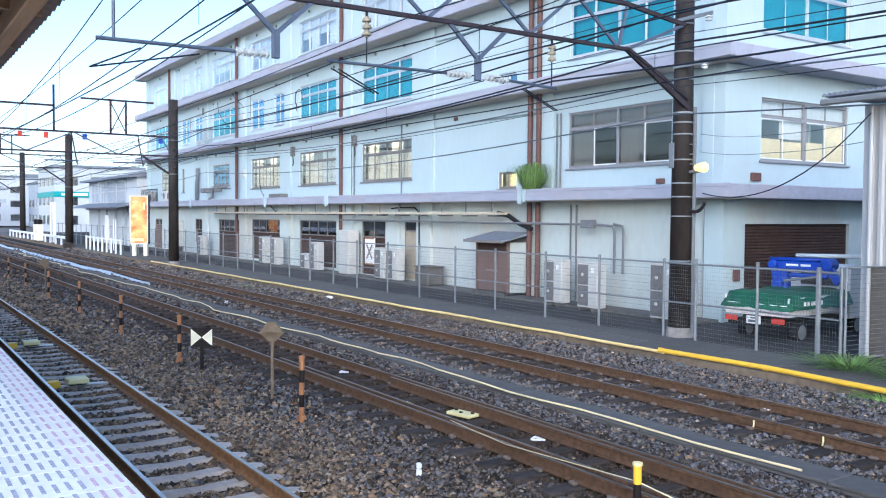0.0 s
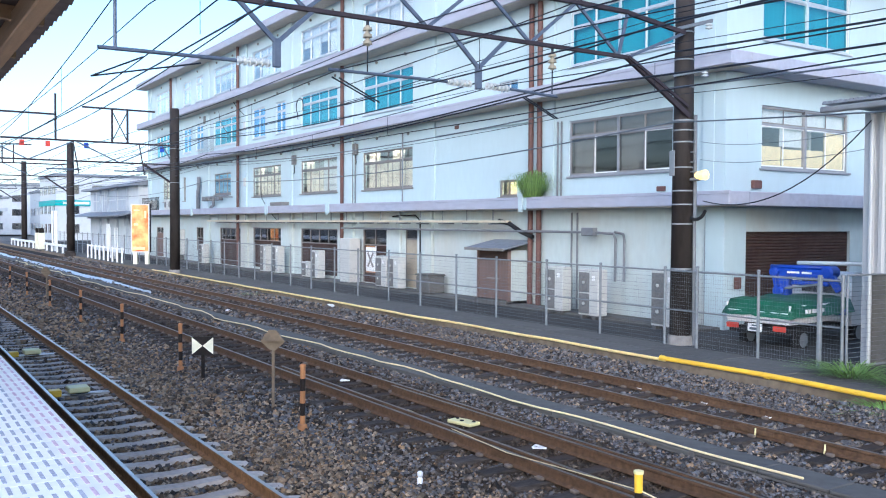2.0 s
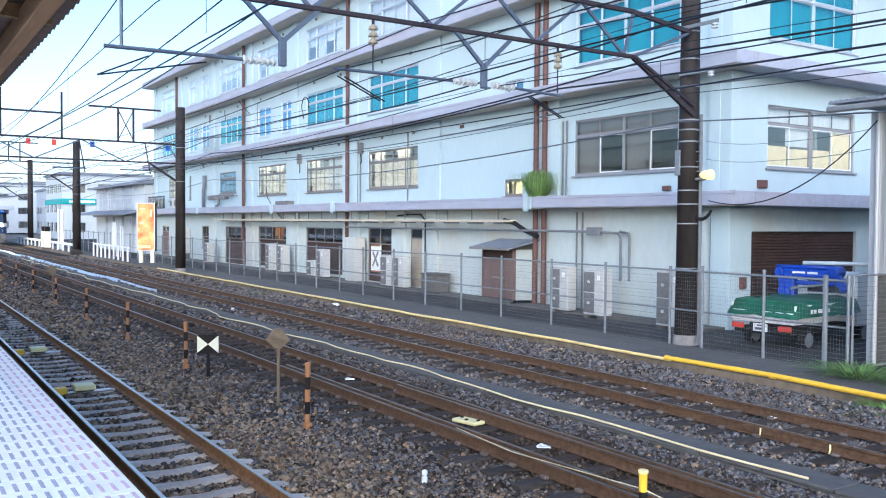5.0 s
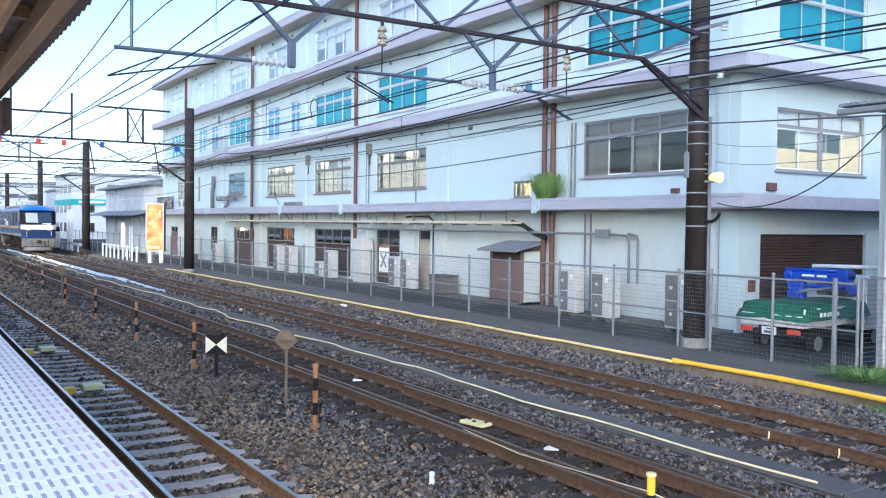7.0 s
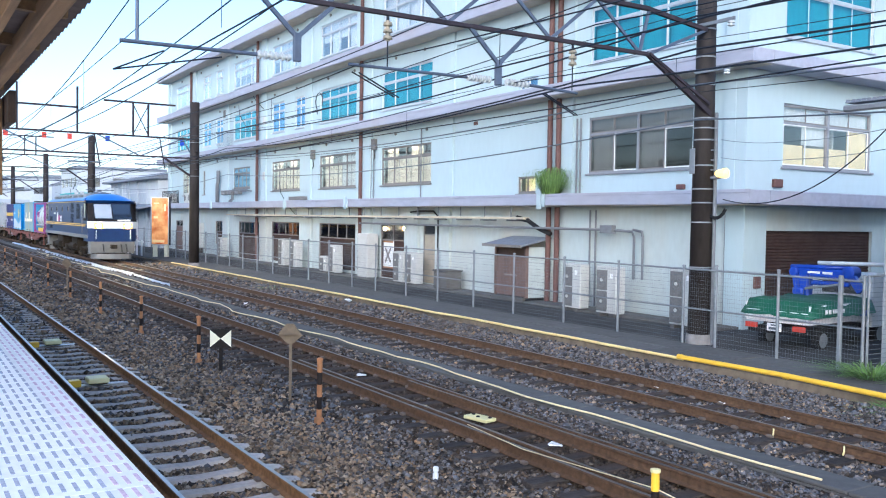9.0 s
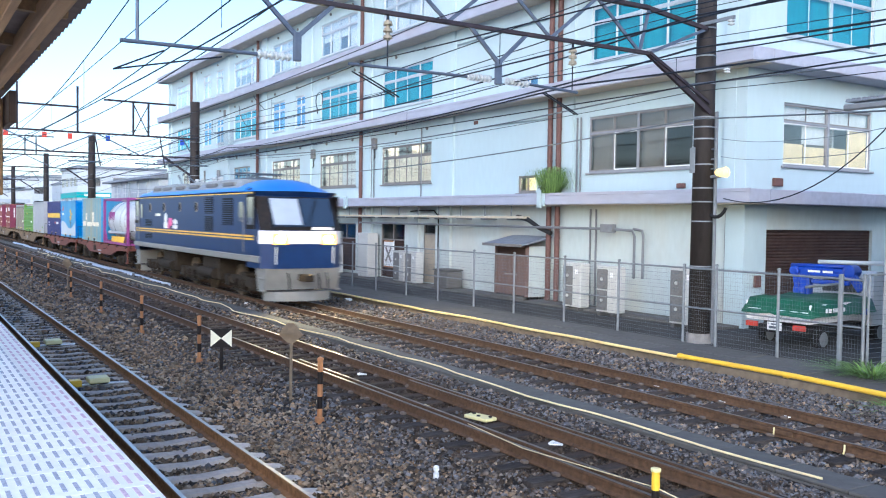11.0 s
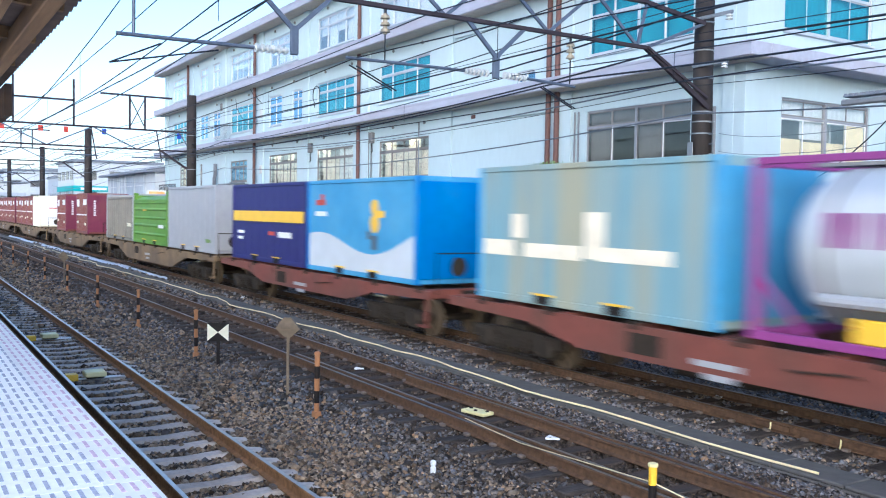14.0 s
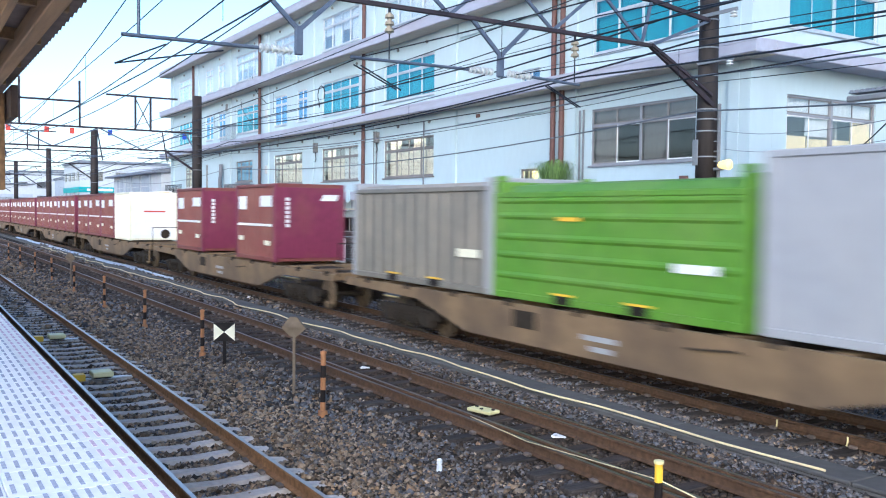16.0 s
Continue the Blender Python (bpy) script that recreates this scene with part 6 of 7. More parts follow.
part("sheet", Shape().box(-0.5, 0.5, -0.05, 0.05, 0.8, 2.9, 0.01), WHITE, panel)
for x in (-0.4, 0.4, 2.0, 2.8):
    part("post", Shape().box(x - 0.04, x + 0.04, 0.05, 0.13, 0, 2.6, 0.01), WHITE, panel)
guard = thing("guard_rail", "pale horizontal guard rail on short posts beside the track", "guard rail")
part("rail", Shape().box(-125, -86, 15.1, 15.2, 0.45, 0.7, 0.02), WHITE, guard)
for i in range(14):
    part("post", Shape().box(-125 + 3 * i, -124.8 + 3 * i, 15.1, 15.25, -0.25, 0.6, 0.01), WHITE, guard)
for x in (-101.5, -99.5):
    b = thing("relay_box", "orange and cream lineside equipment post", "equipment box", "lineside equipment", at=(x, 14.9, -0.25))
    part("body", Shape().box(-0.35, 0.35, -0.3, 0.3, 0.2, 1.9, 0.03), CREAM, b)
    part("cap", Shape().box(-0.25, 0.25, -0.25, 0.25, 1.9, 2.4, 0.05), MARK_BLACK, b)
    part("foot", Shape().box(-0.3, 0.3, -0.25, 0.25, 0, 0.2), CONCRETE, b)
for x in (-97, -95.6, -94.6):
    solid("white_pole", Shape().tube((0, 0, 0), (0, 0, 4.2), 0.09, 8), WHITE, "slim white post beside the track", "post", "slim white posts", at=(x, 15.6, -0.25))
heap = Shape()
for k in range(7):
    heap.box(-84.8 + 0.35 * k, -84.2 + 0.35 * k, 14.6, 15.1, -0.3 + 0.06 * (k % 3), 0.1 + 0.12 * (k % 2), 0.04)
solid("sleeper_heap", heap, TIMBER, "heap of dark old timbers at a pole foot", "timber heap")


# ---- the freight train ----
TY = TRACKS[2]
NAVY = mat("loco_blue", (0.005, 0.024, 0.098), 0.36, vary=0.12, grain=3, stain=0.8, dirt=(0.02, 0.04, 0.11), dirt_amount=0.4, bump=0.03)
SKYBLUE = mat("loco_light_blue", (0.025, 0.170, 0.578), 0.3, vary=0.06, grain=3, stain=0.8, bump=0.03)
GOLD = mat("loco_gold_line", (0.80, 0.47, 0.05), 0.4, vary=0.05, grain=6, bump=0.0)
LOCO_GREY = mat("loco_grey", (0.23, 0.225, 0.215), 0.5, vary=0.12, grain=4, stain=1, dirt=(0.2, 0.17, 0.14), dirt_amount=0.5, bump=0.05)
ROOF_LOCO = mat("loco_roof_grey", (0.27, 0.29, 0.31), 0.55, vary=0.12, grain=4, stain=1, dirt=(0.25, 0.25, 0.26), bump=0.05)
UNDER = mat("bogie_grime", (0.034, 0.027, 0.02), 0.85, vary=0.3, grain=6, stain=2, dirt=(0.03, 0.022, 0.018), dirt_amount=0.6, bump=0.2, spec=0.15)
WAGON_RED = mat("wagon_red", (0.17, 0.05, 0.034), 0.7, vary=0.15, grain=5, stain=1, dirt=(0.10, 0.052, 0.036), dirt_amount=0.6, bump=0.1)
WAGON_TAN = mat("wagon_tan", (0.198, 0.131, 0.068), 0.75, vary=0.15, grain=5, stain=1, dirt=(0.10, 0.068, 0.042), dirt_amount=0.85, bump=0.1)
MAROON = mat("container_maroon", (0.16, 0.02, 0.055), 0.55, vary=0.1, grain=4, stain=0.8, dirt=(0.2, 0.07, 0.05), dirt_amount=0.5, bump=0.05)
RUSTRED = mat("container_rust_red", (0.17, 0.045, 0.038), 0.6, vary=0.12, grain=4, stain=0.8, dirt=(0.22, 0.11, 0.075), dirt_amount=0.4, bump=0.05)
BOX_BLUE = mat("container_blue", (0.0, 0.15, 0.47), 0.45, vary=0.06, grain=4, stain=0.7, dirt=(0.05, 0.3, 0.62), bump=0.04)
BOX_SKY = mat("container_sky_blue", (0.065, 0.28, 0.51), 0.5, vary=0.06, grain=4, stain=0.7, dirt=(0.2, 0.45, 0.62), bump=0.04)
BOX_TEAL = mat("container_pale_teal", (0.19, 0.33, 0.38), 0.55, vary=0.08, grain=4, stain=0.7, dirt=(0.36, 0.33, 0.21), dirt_amount=0.85, bump=0.04, streak=(2.0, 1, 0.2))
BOX_NAVY = mat("container_navy", (0.018, 0.016, 0.128), 0.5, vary=0.08, grain=4, stain=0.7, bump=0.04)
BOX_GREY = mat("container_grey", (0.328, 0.335, 0.359), 0.55, vary=0.05, grain=4, stain=0.6, dirt=(0.42, 0.41, 0.4), bump=0.04)
BOX_DARK = mat("container_dark_grey", (0.17, 0.157, 0.132), 0.6, vary=0.1, grain=4, stain=0.8, dirt=(0.28, 0.24, 0.19), bump=0.05)
BOX_GREEN = mat("container_green", (0.10, 0.235, 0.016), 0.5, vary=0.14, grain=4, stain=0.7, dirt=(0.17, 0.27, 0.05), dirt_amount=0.5, bump=0.05)
TANK_WHITE = mat("tank_white", (0.612, 0.629, 0.637), 0.3, 0.1, vary=0.06, grain=3, stain=0.8, dirt=(0.55, 0.55, 0.54), bump=0.03)
WHEEL = mat("wheel_dust", (0.13, 0.095, 0.06), 0.8, vary=0.3, grain=6, stain=2, dirt=(0.05, 0.036, 0.026), bump=0.1, spec=0.2)
FRAME_PURPLE = mat("frame_purple", (0.24, 0.045, 0.20), 0.5, vary=0.1, grain=4, bump=0.05)
PINK = mat("logo_pink", (0.75, 0.12, 0.32), 0.4, vary=0.05, bump=0.0)
moving, spinning = [], []


def wheelset(parent, x, r):
    w = part("wheelset", Shape().tube((0, -0.53, 0), (0, 0.53, 0), 0.08, 10), UNDER, parent, at=(x, 0, r))
    for s in (-1, 1):
        d = part("wheel", Shape().turn([(r * 0.3, -0.07), (r * 0.85, -0.05), (r, -0.065), (r, 0.065), (r * 0.85, 0.05), (r * 0.3, 0.07)], 0, s * 0.565, 0, 22, "y"), WHEEL, w)
        part("hub", Shape().turn([(0.14, 0), (0.14, s * 0.12), (0.06, s * 0.14)], 0, s * 0.6, 0, 6, "y"), UNDER, d)
    spinning.append((w, x, r))


def bogie(parent, x, base, r, material):
    b = part("bogie", Shape().box(x - 0.3, x + 0.3, -1.0, 1.0, r, r + 0.35, 0.03), material, parent)
    for s in (-1, 1):
        part("side_frame", Shape().prism([(x - base / 2 - 0.5, r + 0.02), (x - base / 2 - 0.5, r + 0.2), (x - 0.5, r + 0.24), (x + 0.5, r + 0.24), (x + base / 2 + 0.5, r + 0.2), (x + base / 2 + 0.5, r + 0.02), (x + 0.5, r - 0.12), (x - 0.5, r - 0.12)], "y", s * 1.015 - 0.065, s * 1.015 + 0.065), material, b)
        for d in (-1, 1):
            part("axle_box", Shape().box(x + d * base / 2 - 0.22, x + d * base / 2 + 0.22, s * 1.0 - 0.16, s * 1.0 + 0.16, r - 0.2, r + 0.2, 0.05), material, b)
        for d in (-0.35, 0.35):
            part("spring", Shape().line([(x + d + 0.11 * math.cos(0.8 * k), s * 1.12 + 0.11 * math.sin(0.8 * k), r - 0.22 + 0.008 * k) for k in range(44)], 0.022, 5), material, b)
        part("brake_gear", Shape().box(x - 0.9, x + 0.9, s * 1.05, s * 1.1, r - 0.3, r - 0.24, 0.01), material, b)


def locomotive():
    """Nose at x = 0, tail at x = -17.8; z = 0 at the rail."""
    L = 17.8
    t = thing("electric_locomotive", "dark blue electric freight locomotive with gold lines and white nose band", "locomotive")
    # body shell: an outline across the car, carried between the two sloped cabs
    section = [(-1.47, 1.45), (-1.47, 3.66), (-1.36, 3.8), (1.36, 3.8), (1.47, 3.66), (1.47, 1.45)]
    part("body", Shape().prism(section, "x", -L + 1.35, -1.35), NAVY, t)
    part("sill", Shape().box(-L + 0.3, -0.3, -1.485, 1.485, 1.38, 1.6, 0.02), LOCO_GREY, t, "dusty grey sill")
    part("roof_edge", Shape().prism([(-1.5, 3.71), (-1.34, 3.85), (1.34, 3.85), (1.5, 3.71)], "x", -L + 1.6, -1.6), SKYBLUE, t, "light blue roof edge")
    part("roof_cover", Shape().prism([(-1.2, 3.85), (-1.05, 4.1), (1.05, 4.1), (1.2, 3.85)], "x", -L + 2.7, -2.9), ROOF_LOCO, t)
    for x in (-4.2, -6.2, -8.5, -10.5, -12.6, -14.3):
        part("roof_hatch", Shape().box(x - 0.75, x + 0.75, -1.12, 1.12, 4.02, 4.18, 0.03), ROOF_LOCO, t)
        part("roof_vent", Shape().box(x - 0.6, x + 0.6, -1.2, -1.08, 3.94, 4.08, 0.02), AC_DARK, t)
    for z, h in ((2.2, 0.055), (2.1, 0.055), (3.62, 0.035)):
        for s in (-1, 1):
            part("gold_line", Shape().box(-L + 0.75, -0.75, s * 1.474 - 0.004, s * 1.474 + 0.004, z, z + h), GOLD, t, "gold line")
    for end, sgn in ((0.0, 1), (-L, -1)):
        # lower front, windscreen slope, blue brow
        fx = lambda d: end - sgn * d
        c = Shape()
        b = 0
        rows = ((0.0, 1.2, 1.3), (0.0, 2.42, 1.34), (0.62, 3.55, 1.30), (0.5, 3.7, 1.42))
        back = ((1.36, 1.2, 1.47), (1.36, 2.42, 1.47), (1.36, 3.55, 1.47), (1.36, 3.7, 1.47))
        for (d, z, w), (d2, z2, w2) in zip(rows, back):
            c.v += [(fx(d2), -w2, z2), (fx(d + 0.28), -(w + w2) / 2 - 0.02, z), (fx(d), -w * 0.84, z), (fx(d), w * 0.84, z), (fx(d + 0.28), (w + w2) / 2 + 0.02, z), (fx(d2), w2, z2)]
        for k in range(3):
            for i in range(5):
                c.f.append((6 * k + i, 6 * k + i + 1, 6 * k + 7 + i, 6 * k + 6 + i))
        c.f += [(0, 1, 2, 3, 4, 5), (18, 19, 20, 21, 22, 23)]
        cab = part("cab_front", c, NAVY, t, "sloped dark blue cab front")
        # a domed brow: arcs across the car that rise and widen towards the back
        brow, steps, across = Shape(), 9, 12
        for i in range(steps + 1):
            u = i / steps
            d, rise = 0.42 + 2.3 * u, 0.05 + 0.41 * math.sin(min(1.0, u * 1.5) * math.pi / 2)
            w = 1.28 + 0.22 * math.sin(min(1.0, u * 3) * math.pi / 2)
            for j in range(across + 1):
                v = 2 * j / across - 1
                brow.v.append((fx(d + 0.28 * v * v * (1 - u)), w * v, 3.67 + 0.03 * u + rise * (1 - abs(v) ** 2.6)))
        for i in range(steps):
            for j in range(across):
                q = i * (across + 1) + j
                brow.f.append((q, q + 1, q + across + 2, q + across + 1))
        part("brow", brow, SKYBLUE, cab, "light blue domed roof brow", smooth=True)
        dark = Shape()
        for y0, y1 in ((-1.08, -0.02), (0.02, 1.08)):
            dark.v += [(fx(0.04 + 0.0) + sgn * 0.02, y0, 2.56), (fx(0.04) + sgn * 0.02, y1, 2.56), (fx(0.58) + sgn * 0.02, y1, 3.5), (fx(0.58) + sgn * 0.02, y0, 3.5)]
        surround = Shape().quad((fx(-0.012), -1.12, 2.44), (fx(-0.012), 1.12, 2.44), (fx(0.6), 1.12, 3.53), (fx(0.6), -1.12, 3.53))
        for s in (-1, 1):
            surround.quad((fx(-0.012), s * 1.13, 2.44), (fx(0.265), s * 1.44, 2.44), (fx(0.885), s * 1.42, 3.53), (fx(0.6), s * 1.1, 3.53))
        part("windscreen_surround", surround, MARK_BLACK, cab, "dark windscreen surround")
        dark.f = [(0, 1, 2, 3), (4, 5, 6, 7)]
        dark.v = [(x + sgn * 0.02, y, z) for x, y, z in dark.v]
        part("windscreen", dark, LOCO_GLASS, cab)
        part("pale_panel", Shape().quad((fx(0.03), -1.04, 2.62), (fx(0.03), -0.06, 2.62), (fx(0.53), -0.06, 3.47), (fx(0.53), -1.04, 3.47)), FAR_GREY, cab, "pale panel behind the windscreen", at=(sgn * 0.025, 0, 0))
        band = Shape().prism([(fx(-0.012), 1.15), (fx(-0.012), -1.15), (fx(0.27), -1.445), (fx(0.34), -1.45), (fx(0.34), 1.45), (fx(0.27), 1.445)], "z", 2.0, 2.42)
        part("white_band", band, WHITE, cab, "white nose band")
        for s in (-1, 1):
            # the front housing glows orange in place of the bulb's halo
            hl = part("headlight", Shape().box(fx(0.0), fx(-0.035), s * 0.84 - 0.26, s * 0.84 + 0.26, 1.98, 2.32, 0.02), LAMP_HALO if sgn == 1 else MARK_BLACK, cab, "lit headlight" if sgn == 1 else "")
            part("bulb", Shape().turn([(0.11, 0.0), (0.1, sgn * 0.02), (0.0, sgn * 0.03)], fx(-0.035), s * 0.84, 2.15, 14, "x"), HEADLIGHT if sgn == 1 else PORCELAIN, hl)
            part("handrail", Shape().line([(fx(-0.05), s * 1.0, 1.35), (fx(-0.07), s * 1.0, 1.9)], 0.02, 6), WHITE, cab)
            part("cab_step", Shape().box(fx(0.2), fx(0.5), s * 1.3 - 0.1, s * 1.3 + 0.1, 0.45, 0.5, 0.01).box(fx(0.2), fx(0.5), s * 1.3 - 0.1, s * 1.3 + 0.1, 0.85, 0.9, 0.01), LOCO_GREY, cab)
            part("window_surround", Shape().box(fx(0.6), fx(1.42), s * 1.474 - 0.004, s * 1.474 + 0.003, 2.46, 3.58), MARK_BLACK, t, "black cab window surround")
            win = part("cab_window", Shape().box(fx(0.75), fx(1.3), s * 1.478 - 0.004, s * 1.478 + 0.004, 2.6, 3.5), LOCO_GLASS, t)
            part("cab_door", Shape().box(fx(1.62), fx(2.2), s * 1.471 - 0.003, s * 1.471 + 0.003, 1.65, 3.5), NAVY, t)
            part("door_window", Shape().box(fx(1.72), fx(2.1), s * 1.485 - 0.004, s * 1.485 + 0.004, 2.7, 3.35), LOCO_GLASS, t)
            part("door_rail", Shape().tube((fx(1.55), s * 1.53, 1.7), (fx(1.55), s * 1.53, 3.2), 0.018, 6), LOCO_GREY, t)
        part("number_bar", Shape().box(fx(-0.014), fx(-0.03), 0.25, 1.0, 2.46, 2.54), WHITE, cab)
        part("skirt", Shape().prism([(fx(0.22), 0.5), (fx(0.02), 1.2), (fx(1.0), 1.2), (fx(0.75), 0.5)], "y", -1.3, 1.3), LOCO_GREY, cab, "pale grey front skirt")
        part("plough", Shape().prism([(fx(0.55), 1.2), (fx(0.15), 0.95), (fx(-0.05), 0.4), (fx(-0.1), 0), (fx(-0.05), -0.4), (fx(0.15), -0.95), (fx(0.55), -1.2)], "z", 0.14, 0.44), LOCO_GREY, cab)
        part("coupler", Shape().box(fx(-0.45), fx(0.2), -0.16, 0.16, 0.78, 1.02, 0.03), UNDER, cab)
        for y in (-0.6, 0.45, 0.75):
            part("air_hose", Shape().line([(fx(-0.06), y, 1.05), (fx(-0.2), y, 0.85), (fx(-0.1), y + 0.05, 0.55)], 0.03, 6), BLACK, cab)
    for s in (-1, 1):
        y = s * 1.474
        for x0, x1, z0, z1 in ((-3.9, -2.75, 2.55, 3.5), (-6.0, -5.0, 2.95, 3.55), (-6.0, -5.0, 2.3, 2.85), (-15.2, -14.0, 2.35, 2.65), (-15.2, -14.0, 1.8, 2.02)):
            lv = part("louvre", Shape().box(x0, x1, y - 0.004, y + 0.004, z0, z1), BLACK, t, "dark louvre")
            z = z0 + 0.03
            while z < z1 - 0.03:
                part("blade", Shape().box(x0 + 0.02, x1 - 0.02, y + s * 0.002, y + s * 0.025, z, z + 0.02), NAVY, lv)
                z += 0.075
        for x in (-7.1, -9.4, -11.9, -14.3):
            pw = part("porthole", Shape().turn([(0.2, -0.012), (0.2, 0.012)], x, y, 3.2, 18, "y"), DOOR_TAN, t)
            part("pane", Shape().turn([(0.155, -0.02), (0.155, 0.02)], x, y, 3.2, 18, "y"), MARK_BLACK, pw)
        logo = part("logo", Shape().turn([(0.24, -0.008), (0.24, 0.008)], -11.6, y, 2.72, 9, "y").box(-11.9, -11.3, y - 0.008, y + 0.008, 2.3, 2.55), WHITE, t, "white and pink emblem shapes")
        part("logo_patch", Shape().box(-11.15, -10.6, y - 0.009, y + 0.009, 2.42, 2.75).box(-11.25, -10.9, y - 0.009, y + 0.009, 2.3, 2.5), PINK, logo)
        part("logo_patch", Shape().box(-10.5, -9.75, y - 0.008, y + 0.008, 2.32, 2.45).box(-10.45, -9.8, y - 0.008, y + 0.008, 2.52, 2.66).box(-10.2, -10.0, y - 0.008, y + 0.008, 2.3, 2.72), WHITE, logo)
        part("lettering", Shape().box(-13.3, -12.5, y - 0.006, y + 0.006, 2.82, 2.93), CREAM, t)
    for x in (-3.1, -8.9, -14.7):
        bogie(t, x, 2.5, 0.56, UNDER)
        for d in (-1.25, 1.25):
            wheelset(t, x + d, 0.56)
    for x in (-6.0, -11.8):
        part("under_box", Shape().box(x - 1.0, x + 1.0, -1.25, 1.25, 0.5, 1.35, 0.05), UNDER, t)
        part("air_tank", Shape().tube((x - 0.9, -1.3, 0.75), (x + 0.9, -1.3, 0.75), 0.2, 12), UNDER, t)
    for x, up in ((-13.6, True), (-4.4, False)):
        pan = part("pantograph", Shape().box(x - 0.6, x + 0.6, -0.6, 0.6, 4.18, 4.26, 0.02), CABLE_GREY, t)
        top = 5.16 if up else 4.45
        part("arm", Shape().bar((x + 0.5, -0.35, 4.25), (x - 0.7, -0.2, (4.25 + top) / 2), 0.05).bar((x + 0.5, 0.35, 4.25), (x - 0.7, 0.2, (4.25 + top) / 2), 0.05).bar((x - 0.7, 0, (4.25 + top) / 2), (x + 0.2, 0, top - 0.05), 0.05), CABLE_GREY, pan)
        part("head", Shape().box(x + 0.05, x + 0.35, -0.85, 0.85, top - 0.05, top, 0.01), CABLE_GREY, pan)
    for x in (-7.2, -8.0, -9.5, -10.3):
        part("roof_insulator", Shape().turn([(0.06, 0), (0.1, 0.05), (0.06, 0.1), (0.1, 0.15), (0.06, 0.22)], x, -0.5, 4.18, 10), PORCELAIN, t)
    moving.append((t, 0.0))
    return t


LOCO_GLASS = glass("loco_glass", (0.30, 0.32, 0.34), gain=4.0)
loco = locomotive()


def wagon(front, length, material, label):
    """A container flat; its front end at x = 0."""
    t = thing("container_wagon", label, "freight wagon", "container wagons")
    deep = 0.42 if material is WAGON_TAN else 0.62
    a, b = -length / 2 - length * 0.20, -length / 2 + length * 0.20
    for s in (-1, 1):
        part("side_frame", Shape().prism([(-length + 0.35, 0.98), (-length + 0.35, 1.16), (-0.35, 1.16), (-0.35, 0.98), (b + length * 0.1, 0.92), (b, deep), (a, deep), (a - length * 0.1, 0.92)], "y", s * 1.28 - 0.05, s * 1.28 + 0.05), material, t)
        part("data_plate", Shape().box(-length / 2 - 0.45, -length / 2 + 0.4, s * 1.335 - 0.004, s * 1.335 + 0.004, 0.73, 0.82), BOX_GREY, t)
        part("data_plate", Shape().box(-length / 2 - 0.25, -length / 2 + 0.3, s * 1.335 - 0.004, s * 1.335 + 0.004, 0.55, 0.64), BOX_GREY, t)
        for k in range(int(length / 1.9)):
            x = -1.2 - k * (length - 2.4) / (int(length / 1.9) - 1)
            part("stiffener", Shape().box(x - 0.035, x + 0.035, s * 1.335 - 0.012, s * 1.335 + 0.012, 0.95, 1.14, 0.004), material, t)
            part("twist_lock", Shape().box(x + 0.3, x + 0.5, s * 1.30 - 0.05, s * 1.30 + 0.05, 1.1, 1.22, 0.01), UNDER, t)
        # a thin dark pad on the side frame
        part("dark_pad", Shape().box(-length * 0.62, -length * 0.62 + 0.7, s * 1.335 - 0.006, s * 1.335 + 0.006, 0.72, 1.05, 0.004), UNDER, t)
        part("brake_lever", Shape().bar((-length * 0.36, s * 1.36, 0.98), (-length * 0.36 - 0.9, s * 1.36, 0.9), 0.03), UNDER, t)
        part("step", Shape().box(-0.75, -0.45, s * 1.3 - 0.06, s * 1.3 + 0.06, 0.35, 0.4).box(-0.5, -0.45, s * 1.3 - 0.03, s * 1.3 + 0.03, 0.35, 1.0), material, t)
    part("centre_sill", Shape().box(-length + 0.3, -0.3, -0.35, 0.35, 0.8, 1.14, 0.02), UNDER, t)
    for i in range(int(length / 1.6)):
        x = -0.6 - i * (length - 1.2) / (int(length / 1.6) - 1)
        part("cross_beam", Shape().box(x - 0.09, x + 0.09, -1.23, 1.23, 0.98, 1.18, 0.01), material, t)
    part("under_gear", Shape().box(-length / 2 - 1.3, -length / 2 + 0.4, -0.9, 0.9, 0.42, 0.8, 0.04), UNDER, t)
    part("air_tank", Shape().tube((-length / 2 + 0.7, -0.8, 0.65), (-length / 2 + 1.9, -0.8, 0.65), 0.18, 12), UNDER, t)
    for x in (-0.05, -length + 0.05):
        part("coupler", Shape().box(x - 0.35, x + 0.35, -0.13, 0.13, 0.78, 1.0, 0.03), UNDER, t)
    part("hand_rail", Shape().line([(-0.25, -1.2, 1.1), (-0.25, -1.2, 2.0), (-0.25, 0.2, 2.0), (-0.25, 0.2, 1.1)], 0.02, 6), UNDER, t)
    part("hand_wheel", Shape().turn([(0.2, -0.02), (0.22, 0), (0.2, 0.02)], -0.28, -0.6, 1.7, 12, "x"), UNDER, t)
    for x in (-2.35 if length < 16 else -3.2, -length + (2.35 if length < 16 else 3.2)):
        bogie(t, x, 1.9, 0.43, UNDER)
        for d in (-0.95, 0.95):
            wheelset(t, x + d, 0.43)
    moving.append((t, front))
    return t


